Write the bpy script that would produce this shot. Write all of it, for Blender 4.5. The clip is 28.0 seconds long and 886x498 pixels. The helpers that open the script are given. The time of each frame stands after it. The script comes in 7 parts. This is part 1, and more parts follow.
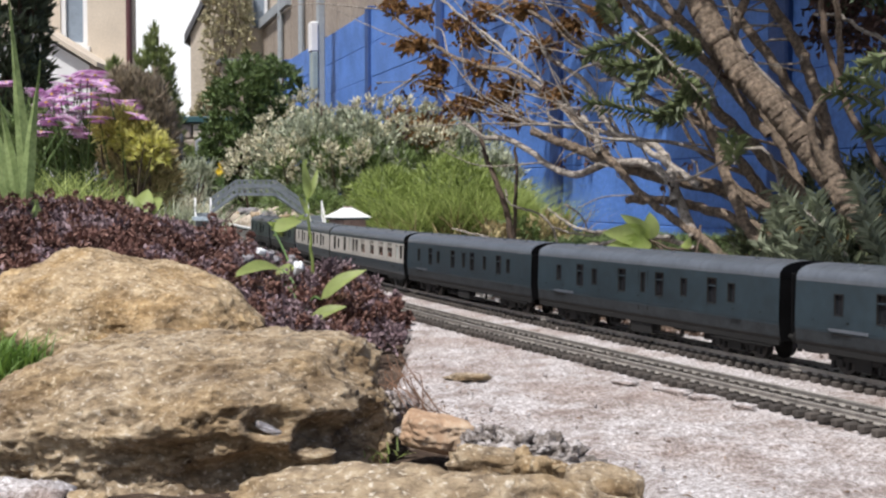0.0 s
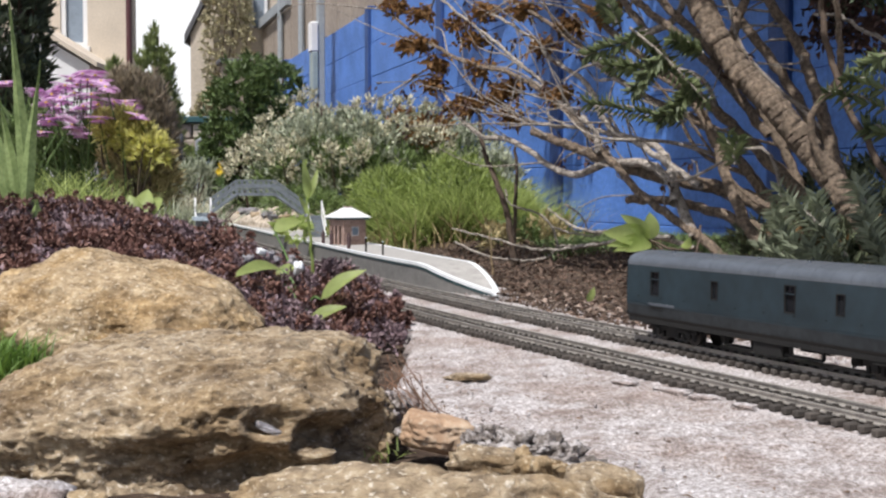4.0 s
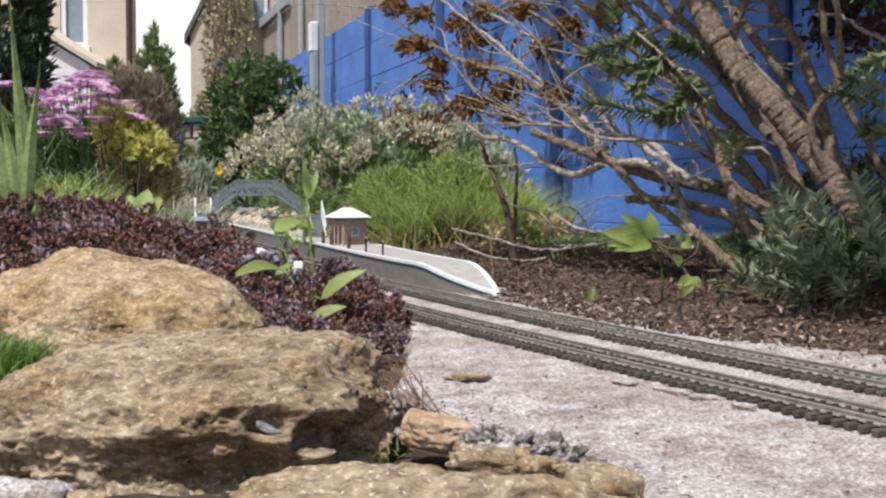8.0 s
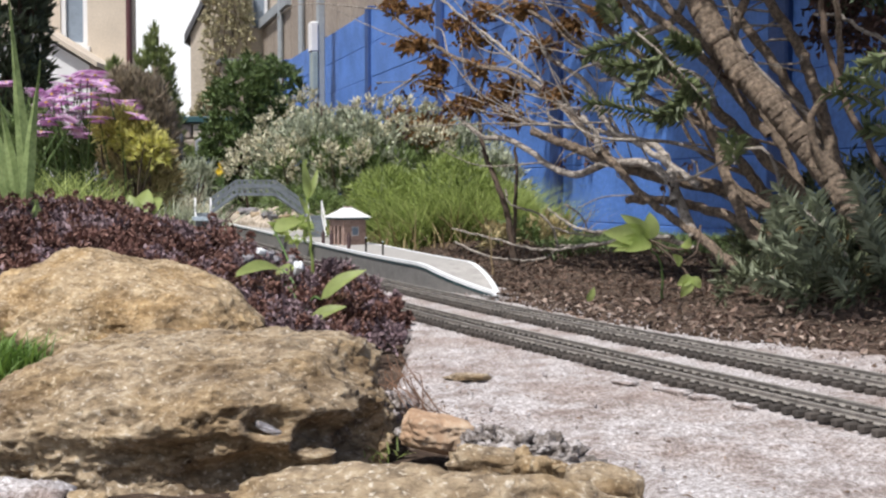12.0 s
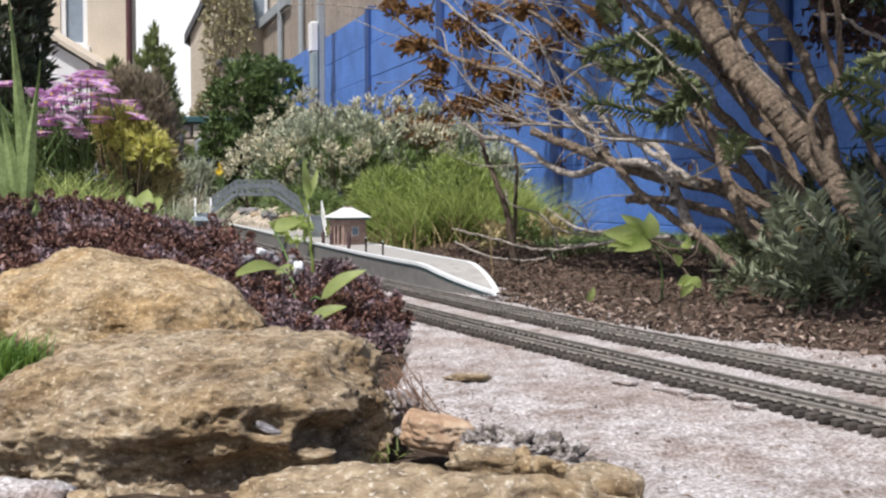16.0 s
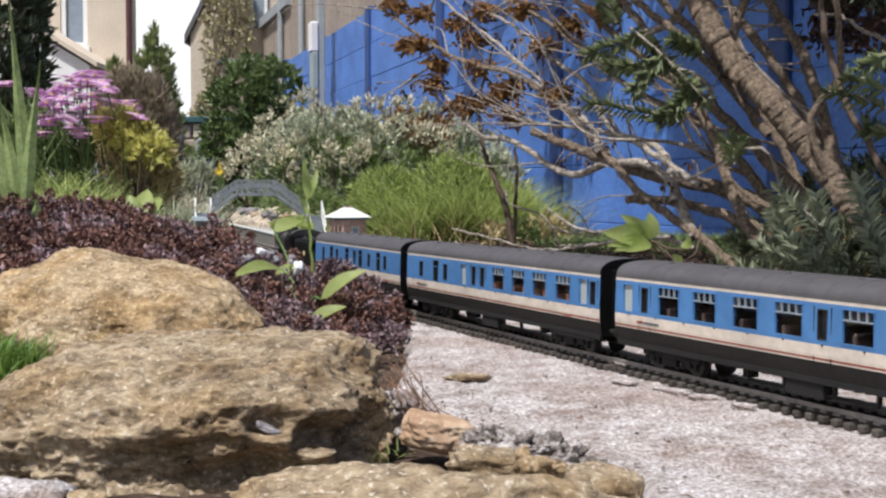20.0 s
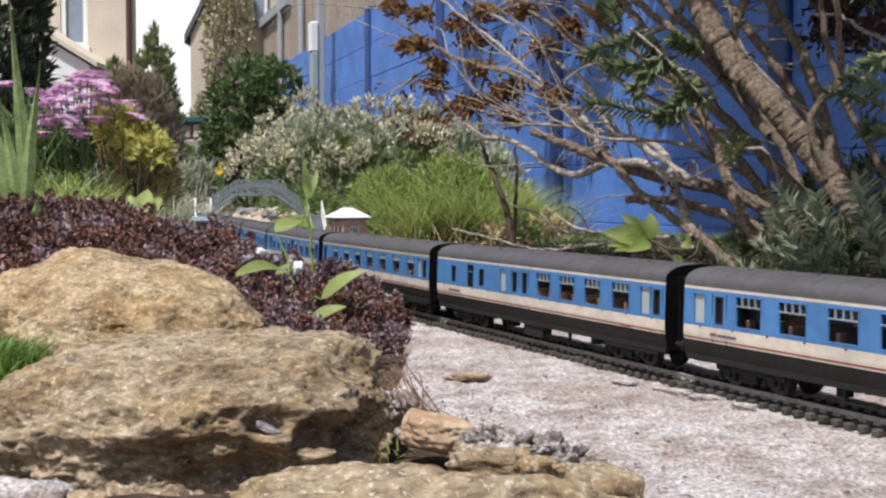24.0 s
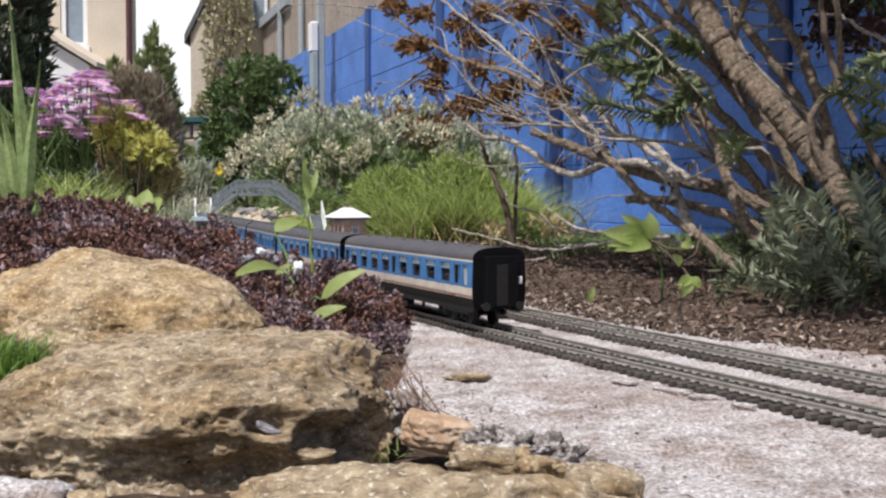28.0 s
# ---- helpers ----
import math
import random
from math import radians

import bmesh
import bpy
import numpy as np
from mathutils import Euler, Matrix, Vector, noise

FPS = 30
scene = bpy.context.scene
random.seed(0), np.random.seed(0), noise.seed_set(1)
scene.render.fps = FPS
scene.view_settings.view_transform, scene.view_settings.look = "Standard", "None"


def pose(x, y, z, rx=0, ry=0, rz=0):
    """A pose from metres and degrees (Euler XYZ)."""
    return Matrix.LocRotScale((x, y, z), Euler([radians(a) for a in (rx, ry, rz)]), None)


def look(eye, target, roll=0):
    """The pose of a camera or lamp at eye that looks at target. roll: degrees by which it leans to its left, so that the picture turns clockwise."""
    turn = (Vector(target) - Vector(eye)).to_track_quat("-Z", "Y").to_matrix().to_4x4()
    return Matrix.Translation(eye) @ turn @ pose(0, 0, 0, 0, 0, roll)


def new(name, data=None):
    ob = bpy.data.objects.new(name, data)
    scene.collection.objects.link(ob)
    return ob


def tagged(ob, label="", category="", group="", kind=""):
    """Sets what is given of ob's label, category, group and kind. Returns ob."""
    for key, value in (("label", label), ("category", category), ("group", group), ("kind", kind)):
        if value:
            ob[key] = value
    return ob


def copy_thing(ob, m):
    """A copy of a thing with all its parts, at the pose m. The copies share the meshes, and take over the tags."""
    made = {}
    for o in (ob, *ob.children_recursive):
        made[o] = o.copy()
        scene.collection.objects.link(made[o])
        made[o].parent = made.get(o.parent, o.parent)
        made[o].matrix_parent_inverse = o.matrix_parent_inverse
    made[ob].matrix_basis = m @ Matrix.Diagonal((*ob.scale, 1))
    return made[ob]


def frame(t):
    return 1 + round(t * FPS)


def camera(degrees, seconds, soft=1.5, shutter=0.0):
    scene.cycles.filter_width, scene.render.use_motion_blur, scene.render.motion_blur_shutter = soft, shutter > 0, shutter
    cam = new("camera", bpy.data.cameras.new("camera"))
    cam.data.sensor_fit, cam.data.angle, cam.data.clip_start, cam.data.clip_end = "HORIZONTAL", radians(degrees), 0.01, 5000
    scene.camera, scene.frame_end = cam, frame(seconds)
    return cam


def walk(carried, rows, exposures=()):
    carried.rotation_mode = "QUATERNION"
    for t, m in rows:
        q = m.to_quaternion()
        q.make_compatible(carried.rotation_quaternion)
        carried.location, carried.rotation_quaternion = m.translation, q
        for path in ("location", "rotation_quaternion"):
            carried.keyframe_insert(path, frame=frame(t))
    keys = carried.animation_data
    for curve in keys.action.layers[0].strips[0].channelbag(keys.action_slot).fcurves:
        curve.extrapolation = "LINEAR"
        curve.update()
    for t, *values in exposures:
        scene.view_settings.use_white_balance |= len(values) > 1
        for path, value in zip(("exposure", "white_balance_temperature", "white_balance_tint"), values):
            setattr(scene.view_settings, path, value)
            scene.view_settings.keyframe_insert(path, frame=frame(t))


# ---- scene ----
# ------------------------------------------------------------ camera
cam = camera(42.12, 28.0, soft=2.35)
STAND = pose(0, 0, 0.087, 87.43, 0, 0)
walk(cam, [(0.0, STAND), (28.0, STAND)], [(0.0, 0.1), (28.0, 0.1)])

# ------------------------------------------------------------ world and sun
SUN_TO = Vector((-0.25, -0.37, 0.895)).normalized()
world = bpy.data.worlds.new("sky")
scene.world = world
world.use_nodes = True
wt = world.node_tree
sky = wt.nodes.new("ShaderNodeTexSky")
sky.sky_type = 'NISHITA'
sky.sun_disc = False
sky.sun_elevation = math.asin(SUN_TO.z)
sky.sun_rotation = math.atan2(SUN_TO.x, SUN_TO.y)
sky.air_density, sky.dust_density = 1.0, 3.0
# bright white haze low over the houses
geo, sep, band, mixer = (wt.nodes.new("ShaderNode" + k) for k in ("TexCoord", "SeparateXYZ", "MapRange", "Mix"))
mixer.data_type = 'RGBA'
wt.links.new(geo.outputs["Generated"], sep.inputs[0])
wt.links.new(sep.outputs["Z"], band.inputs["Value"])
band.inputs["From Min"].default_value, band.inputs["From Max"].default_value = 0.20, 0.172
wt.links.new(band.outputs[0], mixer.inputs[0])
wt.links.new(sky.outputs[0], mixer.inputs[6])
mixer.inputs[7].default_value = (12.0, 12.1, 12.3, 1)
wt.links.new(mixer.outputs[2], wt.nodes["Background"].inputs[0])
wt.nodes["Background"].inputs[1].default_value = 0.085
sun_data = bpy.data.lights.new("sun", 'SUN')
sun_data.energy, sun_data.angle, sun_data.color = 4.6, radians(0.6), (1.0, 0.975, 0.96)
sun = new("sun", sun_data)
sun.matrix_world = look(SUN_TO * 30, (0, 0, 0))


# ------------------------------------------------------------ materials
def mat(name, col, rough=0.7, metal=0.0, var=0.25, scale=40.0, bump=0.0, fine=6.0, tint=None, island=0.0,
        objrand=0.0, spec=0.5, trans=0.0, coat=0.0):
    """Procedural surface: base colour with coarse and fine variation, optional bump, random change per piece."""
    m = bpy.data.materials.new(name)
    m.use_nodes = True
    nt = m.node_tree
    N, K = nt.nodes, nt.links.new
    b = N["Principled BSDF"]
    b.inputs["Roughness"].default_value, b.inputs["Metallic"].default_value = rough, metal
    b.inputs["Specular IOR Level"].default_value = spec
    b.inputs["Coat Weight"].default_value = coat
    tc = N.new("ShaderNodeTexCoord")
    n1, n2 = N.new("ShaderNodeTexNoise"), N.new("ShaderNodeTexNoise")
    n1.inputs["Scale"].default_value, n2.inputs["Scale"].default_value = scale, scale * fine
    n1.inputs["Detail"].default_value, n2.inputs["Detail"].default_value = 4, 3
    for n in (n1, n2):
        K(tc.outputs["Object"], n.inputs["Vector"])
    add = N.new("ShaderNodeMath")
    add.operation = 'ADD'
    K(n1.outputs["Fac"], add.inputs[0])
    K(n2.outputs["Fac"], add.inputs[1])
    last = add.outputs[0]
    if island or objrand:
        r = N.new("ShaderNodeNewGeometry") if island else N.new("ShaderNodeObjectInfo")
        mu = N.new("ShaderNodeMath")
        mu.operation = 'MULTIPLY_ADD'
        K(r.outputs["Random Per Island" if island else "Random"], mu.inputs[0])
        mu.inputs[1].default_value = island or objrand
        K(last, mu.inputs[2])
        last = mu.outputs[0]
    mr = N.new("ShaderNodeMapRange")
    top = (island or objrand)
    mr.inputs["From Min"].default_value, mr.inputs["From Max"].default_value = 0.65, 1.35 + top
    K(last, mr.inputs["Value"])
    ramp = N.new("ShaderNodeValToRGB")
    lo = [c * (1 - var) for c in col]
    hi = [min(1.0, c * (1 + var)) for c in (tint or col)]
    ramp.color_ramp.elements[0].color, ramp.color_ramp.elements[1].color = (*lo, 1), (*hi, 1)
    K(mr.outputs["Result"], ramp.inputs["Fac"])
    K(ramp.outputs["Color"], b.inputs["Base Color"])
    if bump:
        bp = N.new("ShaderNodeBump")
        bp.inputs["Strength"].default_value = 0.7
        bp.inputs["Distance"].default_value = bump
        K(add.outputs[0], bp.inputs["Height"])
        K(bp.outputs["Normal"], b.inputs["Normal"])
    if trans:
        tr, mx = N.new("ShaderNodeBsdfTranslucent"), N.new("ShaderNodeMixShader")
        K(ramp.outputs["Color"], tr.inputs["Color"])
        mx.inputs[0].default_value = trans
        K(b.outputs[0], mx.inputs[1])
        K(tr.outputs[0], mx.inputs[2])
        K(mx.outputs[0], N["Material Output"].inputs["Surface"])
    return m


def blotched(name, stops, scale=30.0, detail=8.0, rough=0.9, bump=0.001, speck=None, speck_scale=400.0, stretch=(1, 1, 1), stain=None, stain_scale=9.0, patch=None, patch_scale=14.0):
    """Stone or earth: a colour ramp over layered noise, with small specks on it."""
    m = bpy.data.materials.new(name)
    m.use_nodes = True
    N, K = m.node_tree.nodes, m.node_tree.links.new
    b = N["Principled BSDF"]
    b.inputs["Roughness"].default_value = rough
    b.inputs["Specular IOR Level"].default_value = 0.25
    tc, mp = N.new("ShaderNodeTexCoord"), N.new("ShaderNodeMapping")
    mp.inputs["Scale"].default_value = stretch
    K(tc.outputs["Object"], mp.inputs["Vector"])
    n1, n2 = N.new("ShaderNodeTexNoise"), N.new("ShaderNodeTexNoise")
    n1.inputs["Scale"].default_value, n1.inputs["Detail"].default_value, n1.inputs["Roughness"].default_value = scale, detail, 0.65
    n2.inputs["Scale"].default_value, n2.inputs["Detail"].default_value = speck_scale, 2
    K(mp.outputs[0], n1.inputs["Vector"])
    K(tc.outputs["Object"], n2.inputs["Vector"])
    ramp = N.new("ShaderNodeValToRGB")
    els = ramp.color_ramp.elements
    while len(els) < len(stops):
        els.new(0.5)
    for e, (p, c) in zip(els, stops):
        e.position, e.color = p, (*c, 1)
    K(n1.outputs["Fac"], ramp.inputs["Fac"])
    out = ramp.outputs["Color"]
    if speck:
        cut = N.new("ShaderNodeMapRange")
        cut.inputs["From Min"].default_value, cut.inputs["From Max"].default_value = 0.58, 0.70
        K(n2.outputs["Fac"], cut.inputs["Value"])
        mix = N.new("ShaderNodeMix")
        mix.data_type = 'RGBA'
        mix.inputs[7].default_value = (*speck, 1)
        K(cut.outputs[0], mix.inputs[0])
        K(out, mix.inputs[6])
        out = mix.outputs[2]
    if patch:
        n4, cut4, mix4 = N.new("ShaderNodeTexNoise"), N.new("ShaderNodeMapRange"), N.new("ShaderNodeMix")
        n4.inputs["Scale"].default_value, n4.inputs["Detail"].default_value, n4.inputs["Roughness"].default_value = patch_scale, 9, 0.65
        K(tc.outputs["Object"], n4.inputs["Vector"])
        cut4.inputs["From Min"].default_value, cut4.inputs["From Max"].default_value, cut4.inputs["To Max"].default_value = 0.47, 0.60, 0.85
        K(n4.outputs["Fac"], cut4.inputs["Value"])
        mix4.data_type = 'RGBA'
        mix4.blend_type = 'MULTIPLY'
        mix4.inputs[7].default_value = (*patch, 1)
        K(cut4.outputs[0], mix4.inputs[0])
        K(out, mix4.inputs[6])
        out = mix4.outputs[2]
    if stain:
        n3, cut3, mix3 = N.new("ShaderNodeTexNoise"), N.new("ShaderNodeMapRange"), N.new("ShaderNodeMix")
        n3.inputs["Scale"].default_value, n3.inputs["Detail"].default_value, n3.inputs["Roughness"].default_value = stain_scale, 6, 0.7
        K(tc.outputs["Object"], n3.inputs["Vector"])
        cut3.inputs["From Min"].default_value, cut3.inputs["From Max"].default_value, cut3.inputs["To Max"].default_value = 0.46, 0.64, 0.75
        K(n3.outputs["Fac"], cut3.inputs["Value"])
        mix3.data_type = 'RGBA'
        mix3.blend_type = 'MULTIPLY'
        mix3.inputs[7].default_value = (*stain, 1)
        K(cut3.outputs[0], mix3.inputs[0])
        K(out, mix3.inputs[6])
        out = mix3.outputs[2]
    K(out, b.inputs["Base Color"])
    ad, bp = N.new("ShaderNodeMath"), N.new("ShaderNodeBump")
    ad.operation = 'MULTIPLY_ADD'
    K(n2.outputs["Fac"], ad.inputs[0])
    ad.inputs[1].default_value = 0.35
    K(n1.outputs["Fac"], ad.inputs[2])
    bp.inputs["Strength"].default_value, bp.inputs["Distance"].default_value = 0.9, bump
    K(ad.outputs[0], bp.inputs["Height"])
    K(bp.outputs[0], b.inputs["Normal"])
    return m


def glass(name, tint=(0.75, 0.8, 0.82), rough=0.05):
    m = bpy.data.materials.new(name)
    m.use_nodes = True
    b = m.node_tree.nodes["Principled BSDF"]
    b.inputs["Base Color"].default_value = (*tint, 1)
    b.inputs["Transmission Weight"].default_value = 1.0
    b.inputs["Roughness"].default_value = rough
    b.inputs["IOR"].default_value = 1.42
    return m


M_SOIL = blotched("soil", [(0.3, (0.025, 0.016, 0.011)), (0.55, (0.075, 0.05, 0.036)), (0.75, (0.16, 0.115, 0.085))], 60, speck=(0.26, 0.21, 0.16), speck_scale=300, bump=0.004)
M_CONC = blotched("pale_mortar", [(0.30, (0.15, 0.12, 0.10)), (0.40, (0.33, 0.295, 0.28)), (0.50, (0.51, 0.475, 0.47)), (0.62, (0.80, 0.77, 0.775))], 620, detail=8, speck=(0.22, 0.175, 0.15), speck_scale=1300, bump=0.0014, stain=(0.46, 0.375, 0.32), stain_scale=42, patch=(0.74, 0.66, 0.61), patch_scale=11)
M_CONC_DIRTY = blotched("dirty_broken_mortar", [(0.34, (0.085, 0.07, 0.058)), (0.45, (0.19, 0.165, 0.148)), (0.54, (0.34, 0.31, 0.295)), (0.64, (0.55, 0.52, 0.51))], 210, detail=10, speck=(0.10, 0.08, 0.07), speck_scale=700, bump=0.0015)
M_ROCK = blotched("sandstone", [(0.30, (0.166, 0.119, 0.069)), (0.42, (0.293, 0.214, 0.126)), (0.54, (0.430, 0.324, 0.198)), (0.66, (0.590, 0.482, 0.329))], 150, detail=15, speck=(0.66, 0.56, 0.42), speck_scale=560, bump=0.0028, stretch=(1, 1, 1.3), stain=(0.40, 0.36, 0.33), stain_scale=22, patch=(1.0, 0.90, 0.72), patch_scale=26)
M_ROCK_GREY = blotched("weathered_grey_sandstone", [(0.30, (0.116, 0.086, 0.058)), (0.42, (0.262, 0.200, 0.133)), (0.54, (0.408, 0.317, 0.210)), (0.68, (0.586, 0.487, 0.350))], 190, detail=15, speck=(0.68, 0.60, 0.48), speck_scale=520, bump=0.0034, stretch=(1, 1, 1.6), stain=(0.34, 0.295, 0.26), stain_scale=26, patch=(0.90, 0.82, 0.68), patch_scale=34)
M_CHIP = blotched("pale_chip", [(0.35, (0.10, 0.092, 0.095)), (0.6, (0.33, 0.32, 0.345))], 260, speck=(0.3, 0.27, 0.25), speck_scale=600, bump=0.001)
M_ROCK_RED = blotched("red_stone", [(0.3, (0.24, 0.155, 0.10)), (0.5, (0.42, 0.28, 0.18)), (0.7, (0.56, 0.45, 0.33))], 60, speck=(0.5, 0.4, 0.3), speck_scale=500, bump=0.001)
M_RAIL = mat("weathered_rail", (0.33, 0.305, 0.275), 0.5, 0.25, 0.4, 150)
M_SLEEPER = mat("weathered_sleeper", (0.028, 0.024, 0.021), 0.85, 0, 0.4, 300, objrand=0.5, tint=(0.082, 0.070, 0.060))
M_BLUE_FENCE = mat("blue_paint", (0.066, 0.178, 0.50), 0.6, 0, 0.24, 4, bump=0.002, fine=12, tint=(0.092, 0.215, 0.57))
# the posts' darker blue, deepened further to carry their shadow
M_BLUE_POST_SHADED = mat("shaded_blue_post_paint", (0.023, 0.064, 0.21), 0.6, 0, 0.25, 6, bump=0.002, fine=12)
M_BARK = mat("grey_bark", (0.055, 0.040, 0.029), 0.9, 0, 0.75, 260, bump=0.006, tint=(0.265, 0.20, 0.145))
M_TWIG = mat("pale_twig", (0.15, 0.12, 0.098), 0.85, 0, 0.7, 240, bump=0.002, tint=(0.38, 0.335, 0.29))
M_TWIG_DARK = mat("dark_twig", (0.10, 0.07, 0.05), 0.85, 0, 0.4, 60)
M_DRY = mat("dry_leaf", (0.085, 0.042, 0.019), 0.8, 0, 0.55, 30, island=0.9, tint=(0.30, 0.165, 0.062), trans=0.25)
M_DEAD = mat("dark_dead_leaf", (0.030, 0.018, 0.017), 0.8, 0, 0.5, 30, island=0.9, tint=(0.10, 0.055, 0.045), trans=0.15)
M_HEBE = mat("grey_green_leaf", (0.026, 0.038, 0.016), 0.6, 0, 0.5, 30, island=1.0, tint=(0.15, 0.17, 0.095), trans=0.2)
# grey-green leaf in a lighter copy, with sunlight mixed into the colour
M_FROND_SUNLIT = mat("sunlit_grey_green_leaf", (0.10, 0.12, 0.072), 0.5, 0, 0.5, 30, island=1.0, tint=(0.41, 0.45, 0.32), trans=0.25)
M_FROND = mat("dark_frond_leaf", (0.036, 0.058, 0.020), 0.55, 0, 0.5, 30, island=1.0, tint=(0.17, 0.205, 0.095), trans=0.25)
M_LIGHTLEAF = mat("fresh_leaf", (0.46, 0.56, 0.19), 0.5, 0, 0.2, 30, island=0.5, trans=0.6)
M_SEDUM = mat("dark_red_sedum", (0.048, 0.021, 0.018), 0.65, 0, 0.55, 25, island=1.0, tint=(0.215, 0.113, 0.09), spec=0.35)
M_SEDUM_GREY = mat("purple_grey_sedum", (0.066, 0.040, 0.043), 0.65, 0, 0.5, 25, island=1.0, tint=(0.285, 0.205, 0.22), spec=0.35)
M_CLIMBER = mat("climber_leaf", (0.24, 0.22, 0.14), 0.7, 0, 0.5, 6, island=0.9, tint=(0.58, 0.53, 0.35), trans=0.2)
M_GRASS = mat("bright_grass", (0.135, 0.205, 0.045), 0.5, 0, 0.5, 12, island=1.0, tint=(0.41, 0.485, 0.165), trans=0.45)
M_STRAW = mat("dry_straw", (0.30, 0.22, 0.12), 0.8, 0, 0.4, 30, island=0.7, trans=0.2)
M_SILVER = mat("silver_leaf", (0.11, 0.145, 0.085), 0.6, 0, 0.4, 14, island=0.9, tint=(0.53, 0.56, 0.42), trans=0.2)
M_SILVERTIP = mat("cream_leaf_tip", (0.27, 0.26, 0.16), 0.6, 0, 0.45, 14, island=0.9, tint=(0.74, 0.655, 0.49), trans=0.2)
M_DARKGREEN = mat("dark_green_leaf", (0.042, 0.075, 0.026), 0.5, 0, 0.5, 6, island=0.9, tint=(0.17, 0.235, 0.085), trans=0.2)
M_CONIFER = mat("conifer_leaf", (0.10, 0.15, 0.055), 0.6, 0, 0.5, 6, island=0.9, tint=(0.29, 0.34, 0.13), trans=0.3)
M_YEW = mat("dark_conifer_leaf", (0.018, 0.032, 0.016), 0.6, 0, 0.5, 6, island=0.9, tint=(0.055, 0.08, 0.04), trans=0.1)
M_YEWTREE = mat("yew_leaf", (0.038, 0.060, 0.036), 0.6, 0, 0.5, 6, island=0.9, tint=(0.15, 0.19, 0.115), trans=0.15)
M_BROWNBUSH = mat("brown_heather", (0.19, 0.155, 0.12), 0.7, 0, 0.5, 6, island=0.9, tint=(0.40, 0.335, 0.24), trans=0.25)
M_OLIVE = mat("olive_leaf", (0.19, 0.165, 0.08), 0.7, 0, 0.5, 8, island=0.9, tint=(0.54, 0.455, 0.25), trans=0.3)
M_YELLOWBUSH = mat("yellow_leaf", (0.38, 0.31, 0.09), 0.6, 0, 0.45, 8, island=0.9, tint=(0.84, 0.68, 0.25), trans=0.45)
M_IRIS = mat("iris_blade", (0.27, 0.38, 0.13), 0.45, 0, 0.3, 60, tint=(0.38, 0.48, 0.20), trans=0.4)
M_MOSS = mat("moss_green", (0.06, 0.125, 0.02), 0.6, 0, 0.45, 60, island=0.8, tint=(0.17, 0.28, 0.055), trans=0.3)
M_PETAL = mat("pink_petal", (0.66, 0.20, 0.60), 0.6, 0, 0.25, 40, island=0.9, tint=(1.0, 0.66, 0.96), trans=0.35)
M_YELLOW = mat("yellow_petal", (0.75, 0.55, 0.03), 0.6, 0, 0.2, 40)
M_STALK = mat("green_stalk", (0.10, 0.17, 0.05), 0.6, 0, 0.3, 30)
M_RENDER = mat("beige_render", (0.60, 0.525, 0.43), 0.9, 0, 0.15, 1.5, bump=0.01, fine=20)
M_STONEWALL = mat("brown_boarding", (0.33, 0.275, 0.225), 0.9, 0, 0.25, 1.2, bump=0.01, fine=20)
M_TANWALL = mat("tan_wall", (0.57, 0.50, 0.41), 0.9, 0, 0.2, 1.5, bump=0.01, fine=20)
M_GREENLEAF = mat("mid_green_leaf", (0.07, 0.12, 0.04), 0.5, 0, 0.5, 12, island=0.9, tint=(0.21, 0.28, 0.10), trans=0.25)
M_ROOF = mat("slate", (0.10, 0.10, 0.11), 0.7, 0, 0.3, 6)
M_WHITE = mat("white_paint", (0.78, 0.78, 0.78), 0.5, 0, 0.06, 10)
M_DARKRED = mat("dark_red_paint", (0.09, 0.03, 0.035), 0.5, 0, 0.2, 10)
M_PANE = mat("window_pane", (0.22, 0.27, 0.33), 0.12, 0, 0.15, 2, spec=0.8)
M_GREY = mat("grey_paint", (0.33, 0.36, 0.38), 0.6, 0, 0.15, 10)
M_BOX = mat("grey_green_cover", (0.30, 0.36, 0.36), 0.6, 0, 0.15, 10)

# rolling stock
M_BLACK = mat("satin_black", (0.0045, 0.0045, 0.005), 0.55, 0, 0.4, 60, spec=0.10)
M_BOILER = mat("black_boiler", (0.012, 0.012, 0.0135), 0.36, 0, 0.35, 50, spec=0.6, coat=0.25)
M_FRAME = mat("dusty_underframe", (0.007, 0.0065, 0.006), 0.8, 0, 0.5, 90)
M_WHEEL = mat("steel_wheel", (0.045, 0.042, 0.04), 0.5, 0.5, 0.3, 100)
M_BAR = mat("pale_glazing_bar", (0.34, 0.40, 0.46), 0.4, 0.2, 0.1, 60)
M_ROD = mat("oily_steel_rod", (0.03, 0.03, 0.031), 0.4, 0.4, 0.3, 100)
M_ROOFGREY = mat("coach_roof_grey", (0.086, 0.082, 0.087), 0.52, 0, 0.22, 40)
M_ROOFDARK = mat("van_roof_grey", (0.098, 0.110, 0.128), 0.33, 0, 0.22, 40, spec=0.6)
M_SKYBLUE = mat("light_blue_livery", (0.066, 0.185, 0.40), 0.4, 0, 0.16, 30, spec=0.4)
M_CREAM = mat("white_livery", (0.60, 0.53, 0.45), 0.45, 0, 0.2, 40)
M_YELLOWLINE = mat("yellow_line", (0.52, 0.41, 0.20), 0.45, 0, 0.15, 40)
M_REDLINE = mat("red_line", (0.24, 0.06, 0.04), 0.45, 0, 0.15, 40)
M_SKIRT = mat("weathered_grey_skirt", (0.0125, 0.011, 0.0095), 0.7, 0, 0.35, 60, spec=0.3)
M_RAILBLUE = mat("rail_blue_livery", (0.0175, 0.031, 0.040), 0.42, 0, 0.3, 30, spec=0.5)
